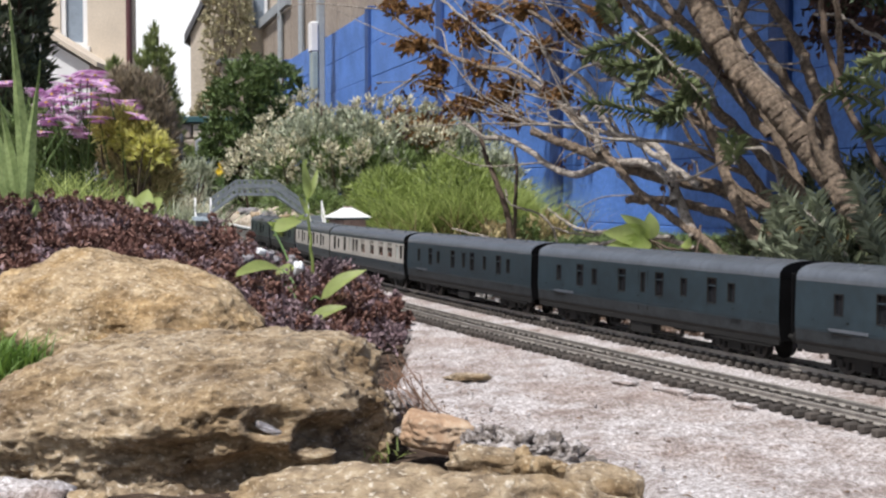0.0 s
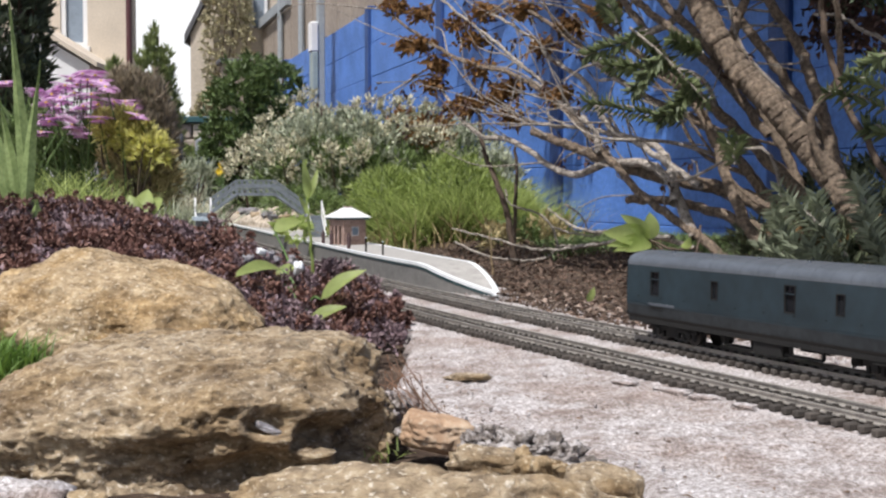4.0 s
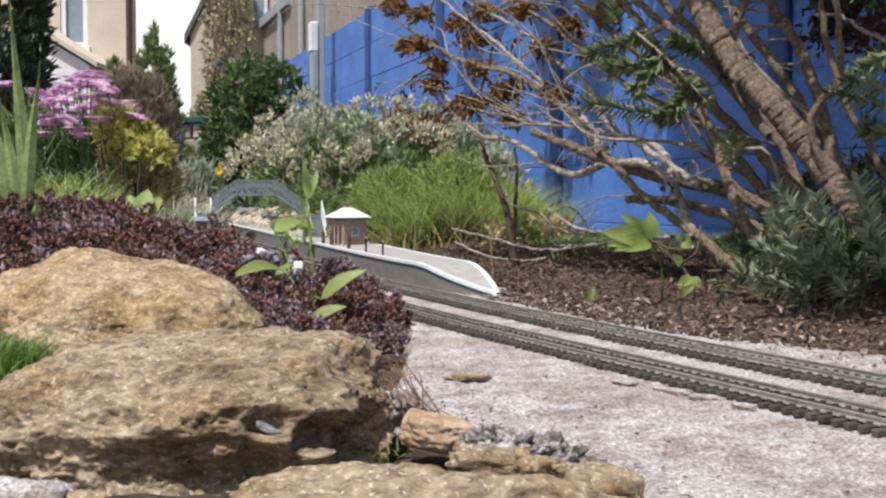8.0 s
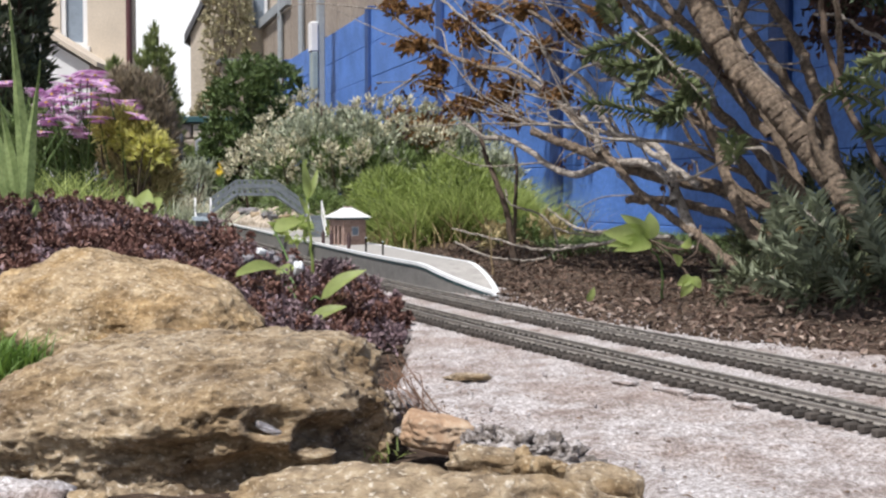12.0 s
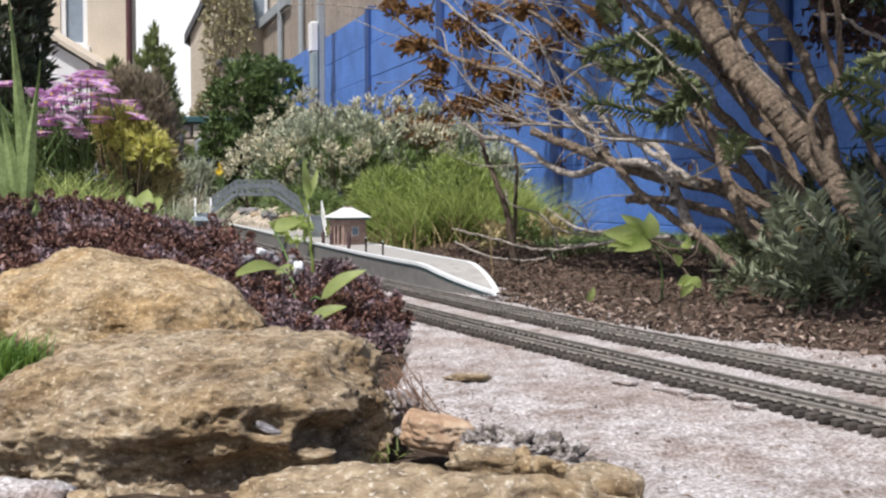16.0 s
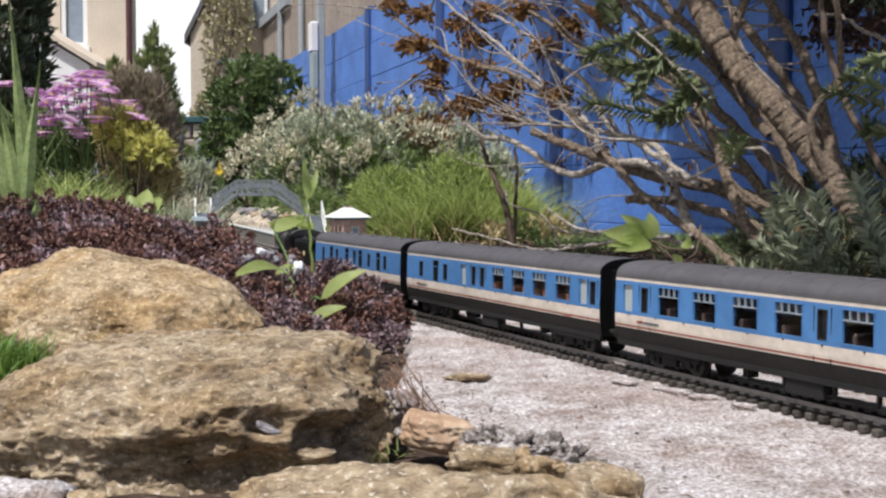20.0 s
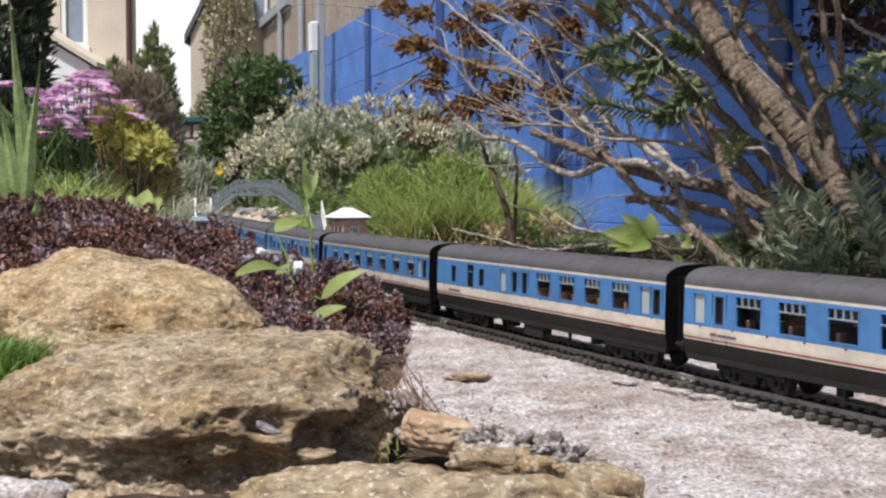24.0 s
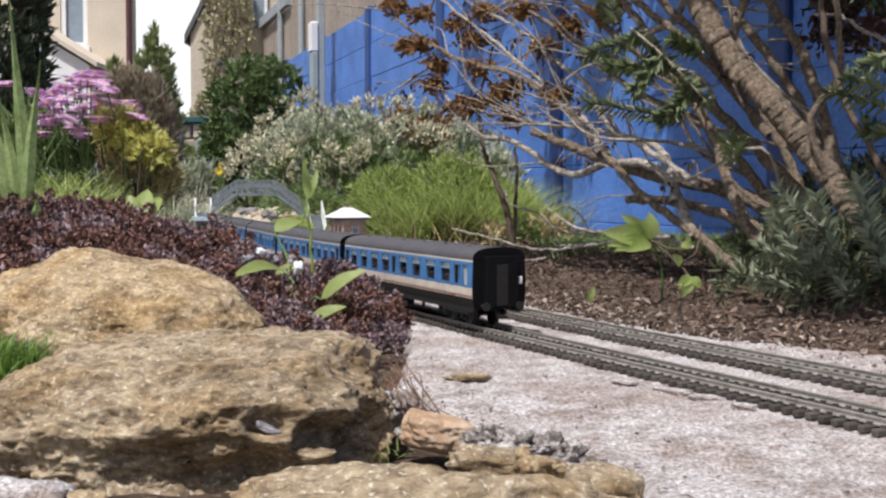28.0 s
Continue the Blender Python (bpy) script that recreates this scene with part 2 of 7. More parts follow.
M_BLUEDUST = mat("dusty_rail_blue", (0.027, 0.031, 0.034), 0.65, 0, 0.4, 60, spec=0.3)
M_LIGHTGREY = mat("pale_grey_livery", (0.40, 0.375, 0.335), 0.5, 0, 0.15, 40)
M_SEAT = mat("brown_seat", (0.085, 0.05, 0.042), 0.8, 0, 0.3, 60)
M_SEATRED = mat("orange_seat", (0.30, 0.12, 0.065), 0.8, 0, 0.3, 60)
M_FROST = mat("frosted_pane", (0.38, 0.42, 0.41), 0.4, 0, 0.1, 40)
M_DARKPANE = mat("dark_pane", (0.015, 0.017, 0.02), 0.12, 0, 0.3, 40, spec=0.7)
M_COACHGLASS = glass("coach_glass")
M_GOLD = mat("cream_lettering", (0.62, 0.52, 0.28), 0.5, 0, 0.1, 60)
M_REDLAMP = mat("red_lamp", (0.55, 0.06, 0.02), 0.35, 0, 0.1, 60)
M_COAL = mat("coal", (0.015, 0.015, 0.016), 0.5, 0, 0.5, 200, bump=0.001)
M_PLATFACE = mat("platform_face", (0.17, 0.165, 0.155), 0.85, 0, 0.25, 80, bump=0.0006)
M_PLATTOP = mat("platform_top", (0.37, 0.355, 0.335), 0.9, 0, 0.25, 90, bump=0.0006)
M_PLATEDGE = mat("white_edge_line", (0.74, 0.76, 0.77), 0.6, 0, 0.1, 60)
M_BRICK = mat("model_brick", (0.27, 0.165, 0.135), 0.8, 0, 0.3, 250, tint=(0.40, 0.285, 0.24))
M_BRIDGE = mat("bridge_grey", (0.20, 0.225, 0.25), 0.6, 0, 0.35, 80)
M_BRIDGE_PALE = mat("bridge_pale_blue", (0.50, 0.60, 0.68), 0.6, 0, 0.2, 80)
M_SANDBANK = blotched("pale_sandy_soil", [(0.32, (0.22, 0.17, 0.12)), (0.48, (0.42, 0.35, 0.27)), (0.62, (0.62, 0.55, 0.46))], 60, speck=(0.7, 0.65, 0.58), speck_scale=220, bump=0.002)
M_TEAL = mat("dark_teal_paint", (0.03, 0.09, 0.10), 0.5, 0, 0.2, 80)
M_FIGURE = mat("painted_figure", (0.10, 0.06, 0.06), 0.6, 0, 0.5, 120)


# ------------------------------------------------------------ building helpers
def part(name, bm, material, parent=None, label="", smooth=False):
    """Links a bmesh as one mesh object, under a thing or a part."""
    me = bpy.data.meshes.new(name)
    bm.to_mesh(me)
    bm.free()
    for mm in (material if isinstance(material, (list, tuple)) else [material]):
        me.materials.append(mm)
    if smooth:
        me.polygons.foreach_set("use_smooth", [True] * len(me.polygons))
    ob = new(name, me)
    if parent:
        ob.parent = parent
    if label:
        ob["label"] = label
    return ob


def raw(name, verts, faces, material, parent=None, label="", smooth=False):
    me = bpy.data.meshes.new(name)
    me.from_pydata(np.asarray(verts).tolist(), [], np.asarray(faces).tolist() if isinstance(faces, np.ndarray) else faces)
    me.materials.append(material)
    if smooth:
        me.polygons.foreach_set("use_smooth", [True] * len(me.polygons))
    me.update()
    ob = new(name, me)
    if parent:
        ob.parent = parent
    if label:
        ob["label"] = label
    return ob


def share(name, me, parent, m):
    ob = new(name, me)
    ob.parent = parent
    ob.matrix_basis = m
    return ob


def thing(name, label, category, group="", m=None, kind=""):
    ob = new(name)
    if m is not None:
        ob.matrix_basis = m
    return tagged(ob, label, category, group, kind)


def box(bm, x0, x1, y0, y1, z0, z1, bevel=0.0, mi=0):
    r = bmesh.ops.create_cube(bm, size=1)
    vs = r["verts"]
    for v in vs:
        v.co = ((x0 + x1) / 2 + v.co.x * (x1 - x0), (y0 + y1) / 2 + v.co.y * (y1 - y0), (z0 + z1) / 2 + v.co.z * (z1 - z0))
    fs = {f for v in vs for f in v.link_faces}
    for f in fs:
        f.material_index = mi
    if bevel:
        bmesh.ops.bevel(bm, geom=list({e for v in vs for e in v.link_edges}), offset=bevel, segments=1, affect='EDGES')
    return bm


def B(*a, **k):
    return box(bmesh.new(), *a, **k)


def cyl(bm, p0, p1, r0, r1=None, n=16, caps=True):
    p0, p1 = Vector(p0), Vector(p1)
    r1 = r0 if r1 is None else r1
    d = p1 - p0
    q = d.to_track_quat('Z', 'Y').to_matrix().to_4x4()
    bmesh.ops.create_cone(bm, cap_ends=caps, segments=n, radius1=r0, radius2=r1, depth=d.length,
                          matrix=Matrix.Translation((p0 + p1) / 2) @ q)
    return bm


def C(*a, **k):
    return cyl(bmesh.new(), *a, **k)


def extrude_profile(prof, x0, x1, mi=None, close=False):
    """A (y, z) outline drawn out along x, capped at both ends when closed."""
    bm = bmesh.new()
    a = [bm.verts.new((x0, y, z)) for y, z in prof]
    b = [bm.verts.new((x1, y, z)) for y, z in prof]
    n = len(prof)
    for i in range(n if close else n - 1):
        f = bm.faces.new((a[i], a[(i + 1) % n], b[(i + 1) % n], b[i]))
        if mi:
            f.material_index = mi[i]
    if close:
        bm.faces.new(a[::-1])
        bm.faces.new(b)
    bmesh.ops.recalc_face_normals(bm, faces=bm.faces[:])
    return bm


def tube_arrays(pts, radii, n=6):
    """Vertices and quads of a tube that follows pts, with its radius point by point."""
    P = np.array(pts, float)
    T = np.gradient(P, axis=0)
    T /= np.linalg.norm(T, axis=1)[:, None] + 1e-9
    ref = np.array([0.3, 0.9, 0.2])
    U = np.cross(T, ref)
    U /= np.linalg.norm(U, axis=1)[:, None] + 1e-9
    V = np.cross(T, U)
    ang = np.arange(n) * 2 * np.pi / n
    ring = np.cos(ang)[None, :, None] * U[:, None] + np.sin(ang)[None, :, None] * V[:, None]
    verts = (P[:, None] + ring * np.array(radii)[:, None, None]).reshape(-1, 3)
    i = np.arange(len(P) - 1)[:, None] * n
    j = np.arange(n)[None]
    quads = np.stack([i + j, i + (j + 1) % n, i + n + (j + 1) % n, i + n + j], -1).reshape(-1, 4)
    return verts, quads


def smooth_line(pts, k=6, jitter=0.0, rng=None):
    """A soft curve through a few points."""
    P = np.array(pts, float)
    Q = np.vstack([2 * P[0] - P[1], P, 2 * P[-1] - P[-2]])
    out = []
    for i in range(1, len(Q) - 2):
        for t in np.arange(k) / k:
            a, b, c, d = Q[i - 1], Q[i], Q[i + 1], Q[i + 2]
            out.append(0.5 * (2 * b + (c - a) * t + (2 * a - 5 * b + 4 * c - d) * t * t + (3 * b - a - 3 * c + d) * t ** 3))
    out.append(P[-1])
    out = np.array(out)
    if jitter and rng is not None:
        out[1:-1] += rng.normal(0, jitter, out[1:-1].shape)
    return out


def join_arrays(chunks):
    vs, fs, o = [], [], 0
    for v, f in chunks:
        vs.append(v)
        fs.append(f + o)
        o += len(v)
    return np.vstack(vs), np.vstack(fs)


def leaf_arrays(pos, way, up, length, width, fold=0.18, droop=0.1):
    """Many folded leaves at once: each has a base, two sides, a keel and a tip."""
    n = len(pos)
    way = way / (np.linalg.norm(way, axis=1)[:, None] + 1e-9)
    side = np.cross(way, up)
    side /= np.linalg.norm(side, axis=1)[:, None] + 1e-9
    nor = np.cross(side, way)
    L, W = np.broadcast_to(length, n)[:, None], np.broadcast_to(width, n)[:, None]
    b = pos
    mid = pos + way * L * 0.5 - nor * W * fold
    l = pos + way * L * 0.45 + side * W * 0.5 + nor * W * fold
    r = pos + way * L * 0.45 - side * W * 0.5 + nor * W * fold
    t = pos + way * L - nor * L * droop
    verts = np.stack([b, l, r, t, mid], 1).reshape(-1, 3)
    k = np.arange(n)[:, None, None] * 5
    tris = (np.array([[0, 2, 4], [0, 4, 1], [4, 2, 3], [4, 3, 1]])[None] + k).reshape(-1, 3)
    return verts, tris


def rand_dirs(rng, n, lift=0.0):
    d = rng.normal(0, 1, (n, 3))
    d[:, 2] += lift
    return d / np.linalg.norm(d, axis=1)[:, None]


# ------------------------------------------------------------ the line of the railway
S_ = np.arange(-6.0, 5.0, 0.01)
_c = np.clip(S_, -0.35, 0.85)
ANG = 0.4337 - 0.0838 * _c - 0.1127 * _c ** 2
PX_ = np.cumsum(-np.sin(ANG)) * 0.01
PY_ = np.cumsum(np.cos(ANG)) * 0.01
_i0 = int(np.argmin(abs(S_)))
PX_ += 0.0942 - PX_[_i0] + 0.0185 * np.cos(ANG)
PY_ += 0.5465 - PY_[_i0] + 0.0185 * np.sin(ANG)
BACK = 0.0665


def rail_point(s, off=0.0, z=0.0):
    a = np.interp(s, S_, ANG)
    return Vector((np.interp(s, S_, PX_) + off * math.cos(a), np.interp(s, S_, PY_) + off * math.sin(a), z))


def rail_pose(s, off=0.0, z=0.0, half=0.0):
    """Pose with x along the line (away from the camera), y towards the camera's side, z up."""
    a = float(np.interp(s, S_, ANG))
    if half:
        p, q = rail_point(s - half, off, z), rail_point(s + half, off, z)
        d = q - p
        return Matrix.Translation((p + q) / 2) @ Matrix.Rotation(math.atan2(d.y, d.x), 4, 'Z')
    return Matrix.Translation(rail_point(s, off, z)) @ Matrix.Rotation(math.pi / 2 + a, 4, 'Z')


def line_coords(x, y):
    """How far along the line and how far to its far side points of the plan lie."""
    x, y = np.asarray(x, float), np.asarray(y, float)
    s, o = np.zeros(x.shape), np.zeros(x.shape)
    xf, yf = x.ravel(), y.ravel()
    sf, of = s.ravel(), o.ravel()
    px, py, an, ss = PX_[::2], PY_[::2], ANG[::2], S_[::2]
    for k in range(0, len(xf), 4000):
        d = (xf[k:k + 4000, None] - px) ** 2 + (yf[k:k + 4000, None] - py) ** 2
        i = d.argmin(1)
        sf[k:k + 4000] = ss[i]
        of[k:k + 4000] = (xf[k:k + 4000] - px[i]) * np.cos(an[i]) + (yf[k:k + 4000] - py[i]) * np.sin(an[i])
    return sf.reshape(x.shape), of.reshape(x.shape)


def sstep(v, a, b):
    t = np.clip((v - a) / (b - a), 0, 1)
    return t * t * (3 - 2 * t)


def bed_height(x, y):
    """Height of the earth: low by the line, a mound on the camera's side, a gentle rise under the shrubs."""
    x, y = np.asarray(x, float), np.asarray(y, float)
    s, o = line_coords(x, y)
    near = 0.066 * sstep(-o, 0.04, 0.23) * sstep(s, 0.08, 0.40)
    far = 0.025 * sstep(o, 0.17, 0.4) - 0.38 * sstep(o, 0.7, 1.7)
    return -0.010 + near + far + 0.004 * np.sin(23 * x + 11 * y) * sstep(np.abs(o), 0.15, 0.3)


# ------------------------------------------------------------ ground
def build_ground():
    near = np.linspace(-1.6, 1.6, 150)
    far = np.array([2, 2.6, 3.5, 5, 8, 14, 25, 60, 150, 400, 900, 2500])
    gx = np.concatenate([-far[::-1], near, far])
    gy = np.concatenate([-far[::-1] - 0.2, np.linspace(-1.4, 3.4, 220), far + 2.0])
    X, Y = np.meshgrid(gx, gy)
    Z = bed_height(X, Y)
    rng = np.random.default_rng(3)
    fine = (abs(X) < 1.7) & (Y < 3.5) & (Y > -1.5)
    Z = Z + np.where(fine, rng.normal(0, 0.0016, Z.shape), 0)
    v = np.stack([X, Y, Z], -1).reshape(-1, 3)
    w = len(gx)
    i = (np.arange(len(gy) - 1)[:, None] * w + np.arange(w - 1)[None]).ravel()
    f = np.stack([i, i + 1, i + w + 1, i + w], -1)
    tagged(raw("ground", v, f, M_SOIL, smooth=True), "brown garden soil with bits of dry leaf", "soil", kind="structure")


def build_trackbed():
    """The pale mortar bed under the two lines: a lumpy slab with ragged rims."""
    ss = np.concatenate([np.arange(-4.6, -0.5, 0.08), np.arange(-0.5, -0.22, 0.004), np.arange(-0.22, 0.30, 0.0016), np.arange(0.30, 1.0, 0.005), np.arange(1.0, 3.6, 0.06)])
    oo = np.concatenate([np.linspace(0, 0.5, 90), np.linspace(0.505, 1, 60)])
    rows = []
    for s in ss:
        w = noise.noise((s * 9, 0, 0)) * 0.014 + noise.noise((s * 31, 3, 0)) * 0.006
        w2 = noise.noise((s * 8, 7, 0)) * 0.014 + noise.noise((s * 27, 9, 0)) * 0.006
        lo = -0.136 - 0.13 * float(sstep(-s, 0.13, 0.35)) + 0.085 * float(sstep(s, 0.02, 0.22)) + w
        hi = 0.118 + 0.05 * float(sstep(-s, -0.16, 0.0)) + w2 + 0.05 * float(sstep(s, 0.46, 0.54))
        o = lo + (hi - lo) * oo
        a = float(np.interp(s, S_, ANG))
        c = rail_point(s)
        for k, q in enumerate(o):
            x, y = c.x + q * math.cos(a), c.y + q * math.sin(a)
            z = -0.0012 + 0.0009 * noise.noise((x * 60, y * 60, 0)) + 0.0012 * noise.noise((x * 21, y * 21, 4)) * (1 if -0.14 < q < -0.03 else 0.25)
            if -0.25 < s < 0.9:
                rough = 1.0 if q < -0.02 or q > 0.09 else 0.45
                z += rough * (0.0010 * noise.noise((x * 230, y * 230, 2)) + 0.0011 * max(0.0, noise.noise((x * 95, y * 95, 5))) - 0.0016 * max(0.0, noise.noise((x * 140, y * 140, 8)) - 0.42))
            edge = min(oo[k], 1 - oo[k])
            if edge < 0.03:
                z -= 0.014 * (1 - edge / 0.03)
            rows.append((x, y, z))
    w = len(oo)
    i = (np.arange(len(ss) - 1)[:, None] * w + np.arange(w - 1)[None]).ravel()
    f = np.stack([i, i + 1, i + w + 1, i + w], -1)
    tagged(raw("trackbed", rows, f, M_CONC, smooth=True), "rough pale grey-white mortar bed under the model railway", "track bed", kind="structure")


# ------------------------------------------------------------ railway tracks
PITCH = 0.0069
RAIL_TOP = 0.0052


def sleeper_mesh():
    bm = B(-0.0017, 0.0017, -0.0148, 0.0148, -0.001, 0.0020, bevel=0.0006)
    for y in (-0.00835, 0.00835):
        for dy in (-0.0013, 0.0013):
            box(bm, -0.0012, 0.0012, y + dy - 0.0007, y + dy + 0.0007, 0.002, 0.0031)
    me = bpy.data.meshes.new("sleeper")
    bm.to_mesh(me)
    bm.free()
    me.materials.append(M_SLEEPER)
    return me


def build_track(off, label, s0, s1):
    tr = thing("railway_track", label, "model track", "model railway tracks")
    prof = [(-0.0011, 0.0022), (0.0011, 0.0022), (0.0011, 0.0028), (0.0004, 0.0031), (0.0004, 0.0043), (0.0007, 0.0045), (0.0007, RAIL_TOP), (-0.0007, RAIL_TOP), (-0.0007, 0.0045), (-0.0004, 0.0043), (-0.0004, 0.0031), (-0.0011, 0.0028)]
    ss = np.arange(s0, s1 + 0.01, 0.02)
    for y in (-0.00835, 0.00835):
        vs, n = [], len(prof)
        for s in ss:
            for dy, z in prof:
                p = rail_point(s, off + y + dy, z)
                vs.append(p[:])
        i = (np.arange(len(ss) - 1)[:, None] * n)
        j = np.arange(n)[None]
        f = np.stack([i + j, i + (j + 1) % n, i + n + (j + 1) % n, i + n + j], -1).reshape(-1, 4)
        raw("rail", vs, f, M_RAIL, tr, "weathered steel rail")
    rng = np.random.default_rng(5 + int(off * 1000))
    me = sleeper_mesh()
    base = np.array([v.co[:] for v in me.vertices])
    quads = [list(p.vertices) for p in me.polygons]
    rest_v, rest_f, o = [], [], 0
    for s in np.arange(s0, s1, PITCH):
        m = rail_pose(s, off, rng.normal(0, 0.0002)) @ Matrix.Rotation(rng.normal(0, 0.02), 4, 'Z')
        if -0.45 < s < 1.6:
            share("sleeper", me, tr, m)
        else:
            mm = np.array(m)
            rest_v.append(base @ mm[:3, :3].T + mm[:3, 3])
            rest_f += [[q + o for q in p] for p in quads]
            o += len(base)
    raw("sleepers_beyond", np.vstack(rest_v), rest_f, M_SLEEPER, tr)
    tr.children[-1]["kind"] = "stuff"


# ------------------------------------------------------------ station platform, shelter, footbridge
PLAT_Z = 0.024


def build_platform():
    pf = thing("station_platform", "long grey model railway platform with white edge and sloping end", "model platform")
    ss = [0.458, 0.463, 0.470, 0.48, 0.495, 0.51, 0.53, 0.55, 0.57, 0.60, 0.62] + list(np.arange(0.66, 2.4, 0.05))
    front, back, top = [], [], []
    for s in ss:
        r = max(0.0, min(1.0, (s - 0.458) / 0.115))
        front.append(BACK + 0.0215 + 0.034 * (1 - r) ** 1.7)
        back.append(BACK + 0.074 + 0.018 * min(1, max(0, (s - 0.5) / 0.4)) - 0.0135 * max(0.0, 1 - (s - 0.458) / 0.075) ** 1.8)
        top.append(0.003 + (PLAT_Z - 0.003) * float(np.clip((s - 0.458) / 0.100, 0, 1)))

    def strip(lo, hi, z0, z1):
        """Closed band between two offsets and two levels along the platform."""
        bm = bmesh.new()
        prev = None
        for i, s in enumerate(ss):
            ring = [bm.verts.new(rail_point(s, a, z)) for a, z in ((lo[i], z0[i]), (hi[i], z0[i]), (hi[i], z1[i]), (lo[i], z1[i]))]
            if prev:
                for j in range(4):
                    bm.faces.new((prev[j], prev[(j + 1) % 4], ring[(j + 1) % 4], ring[j]))
            else:
                bm.faces.new(ring[::-1])
            prev = ring
        bm.faces.new(prev)
        bmesh.ops.recalc_face_normals(bm, faces=bm.faces[:])
        return bm
    n = len(ss)
    low = [-0.004] * n
    part("wall", strip([a + 0.0015 for a in front], back, low, [z - 0.0022 for z in top]), M_PLATFACE, pf, "grey brick-faced platform wall")
    part("surface", strip([a + 0.0046 for a in front], [b - 0.0042 for b in back], [z - 0.0022 for z in top], top), M_PLATTOP, pf, "pale gritty platform surface")
    part("edge_line", strip(front, [a + 0.0046 for a in front], [z - 0.0024 for z in top], [z + 0.0004 for z in top]), M_PLATEDGE, pf, "white painted edging")
    part("edge_line", strip([b - 0.0042 for b in back], [b + 0.001 for b in back], [z - 0.0024 for z in top], [z + 0.0004 for z in top]), M_PLATEDGE, pf, "white painted edging")
    # dark strip that draws the shadow line below the white edge
    part("coping", strip([a + 0.0008 for a in front], [a + 0.004 for a in front], [z - 0.0048 for z in top], [z - 0.0024 for z in top]), M_TEAL, pf, "dark teal strip drawing the shadow under the edge")
    tip = bmesh.new()
    q = [rail_point(0.4585, front[0] - 0.0005, 0.0034), rail_point(0.4585, back[0] + 0.0010, 0.0034), rail_point(0.4540, back[0] - 0.001, 0.001), rail_point(0.4540, front[0] + 0.001, 0.001)]
    top_v = [tip.verts.new(p) for p in q]
    bot_v = [tip.verts.new((p.x, p.y, -0.004)) for p in q]
    tip.faces.new(top_v)
    for i in range(4):
        tip.faces.new((top_v[i], bot_v[i], bot_v[(i + 1) % 4], top_v[(i + 1) % 4]))
    bmesh.ops.recalc_face_normals(tip, faces=tip.faces[:])
    part("edge_line", tip, M_PLATEDGE, pf, "white painted edging")


def build_shelter():
    m = rail_pose(1.02, BACK + 0.053, PLAT_Z) @ pose(0, 0, 0, rz=24)
    sh = thing("waiting_shelter", "small brick waiting shelter with a white hipped roof", "model building", m=m)
    hx, hy, h = 0.0165, 0.0180, 0.0335
    t = 0.0022
    part("back_wall", B(-hx, hx, -hy, -hy + t, 0, h), M_BRICK, sh)
    part("side_wall", B(-hx, -hx + t, -hy + t, hy, 0, h), M_BRICK, sh)
    part("side_wall", B(hx - t, hx, -hy + t, hy, 0, h), M_BRICK, sh)
    for a, b in ((-hx + t, -0.0105), (-0.0045, -0.001), (0.0045, 0.0075), (0.0125, hx - t)):
        part("front_pier", B(a, b, hy - t, hy, 0, h), M_BRICK, sh)
    part("lintel", B(-hx + t, hx - t, hy - t - 0.0004, hy - 0.0004, 0.025, h), M_BRICK, sh)
    wn = part("window", B(-hx - 0.0002, -hx + 0.0010, -0.0050, 0.0050, 0.0130, 0.0235), M_PANE, sh, "small side window")
    for y in (-0.0056, 0.0050):
        part("window_frame", B(-hx - 0.0006, -hx, y, y + 0.0006, 0.0124, 0.0241), M_WHITE, wn, "white window frame")
    for z in (0.0124, 0.0235):
        part("window_frame", B(-hx - 0.0006, -hx, -0.0050, 0.0050, z, z + 0.0006), M_WHITE, wn, "white window frame")
    part("bench", B(-0.012, 0.012, -hy + t, -hy + 0.008, 0, 0.006), M_FIGURE, sh, "dark wooden bench")
    part("fascia", B(-hx - 0.0035, hx + 0.0035, -hy - 0.0035, hy + 0.0035, h, h + 0.0028, bevel=0.0004), M_TEAL, sh, "dark teal fascia board")
    bm = bmesh.new()
    ex, ey, z0, z1 = hx + 0.0060, hy + 0.0060, h + 0.0028, h + 0.0165
    low = [bm.verts.new(p) for p in ((-ex, -ey, z0), (ex, -ey, z0), (ex, ey, z0), (-ex, ey, z0))]
    r0, r1 = bm.verts.new((0, -0.006, z1)), bm.verts.new((0, 0.006, z1))
    for f in ((low[0], low[1], r0), (low[1], low[2], r1, r0), (low[2], low[3], r1), (low[3], low[0], r0, r1), low[::-1]):
        bm.faces.new(f)
    part("roof", bm, M_WHITE, sh, "white painted hipped roof")
    part("ridge", B(-0.001, 0.001, -0.0065, 0.0065, z1 - 0.0004, z1 + 0.0012), M_BRICK, sh)


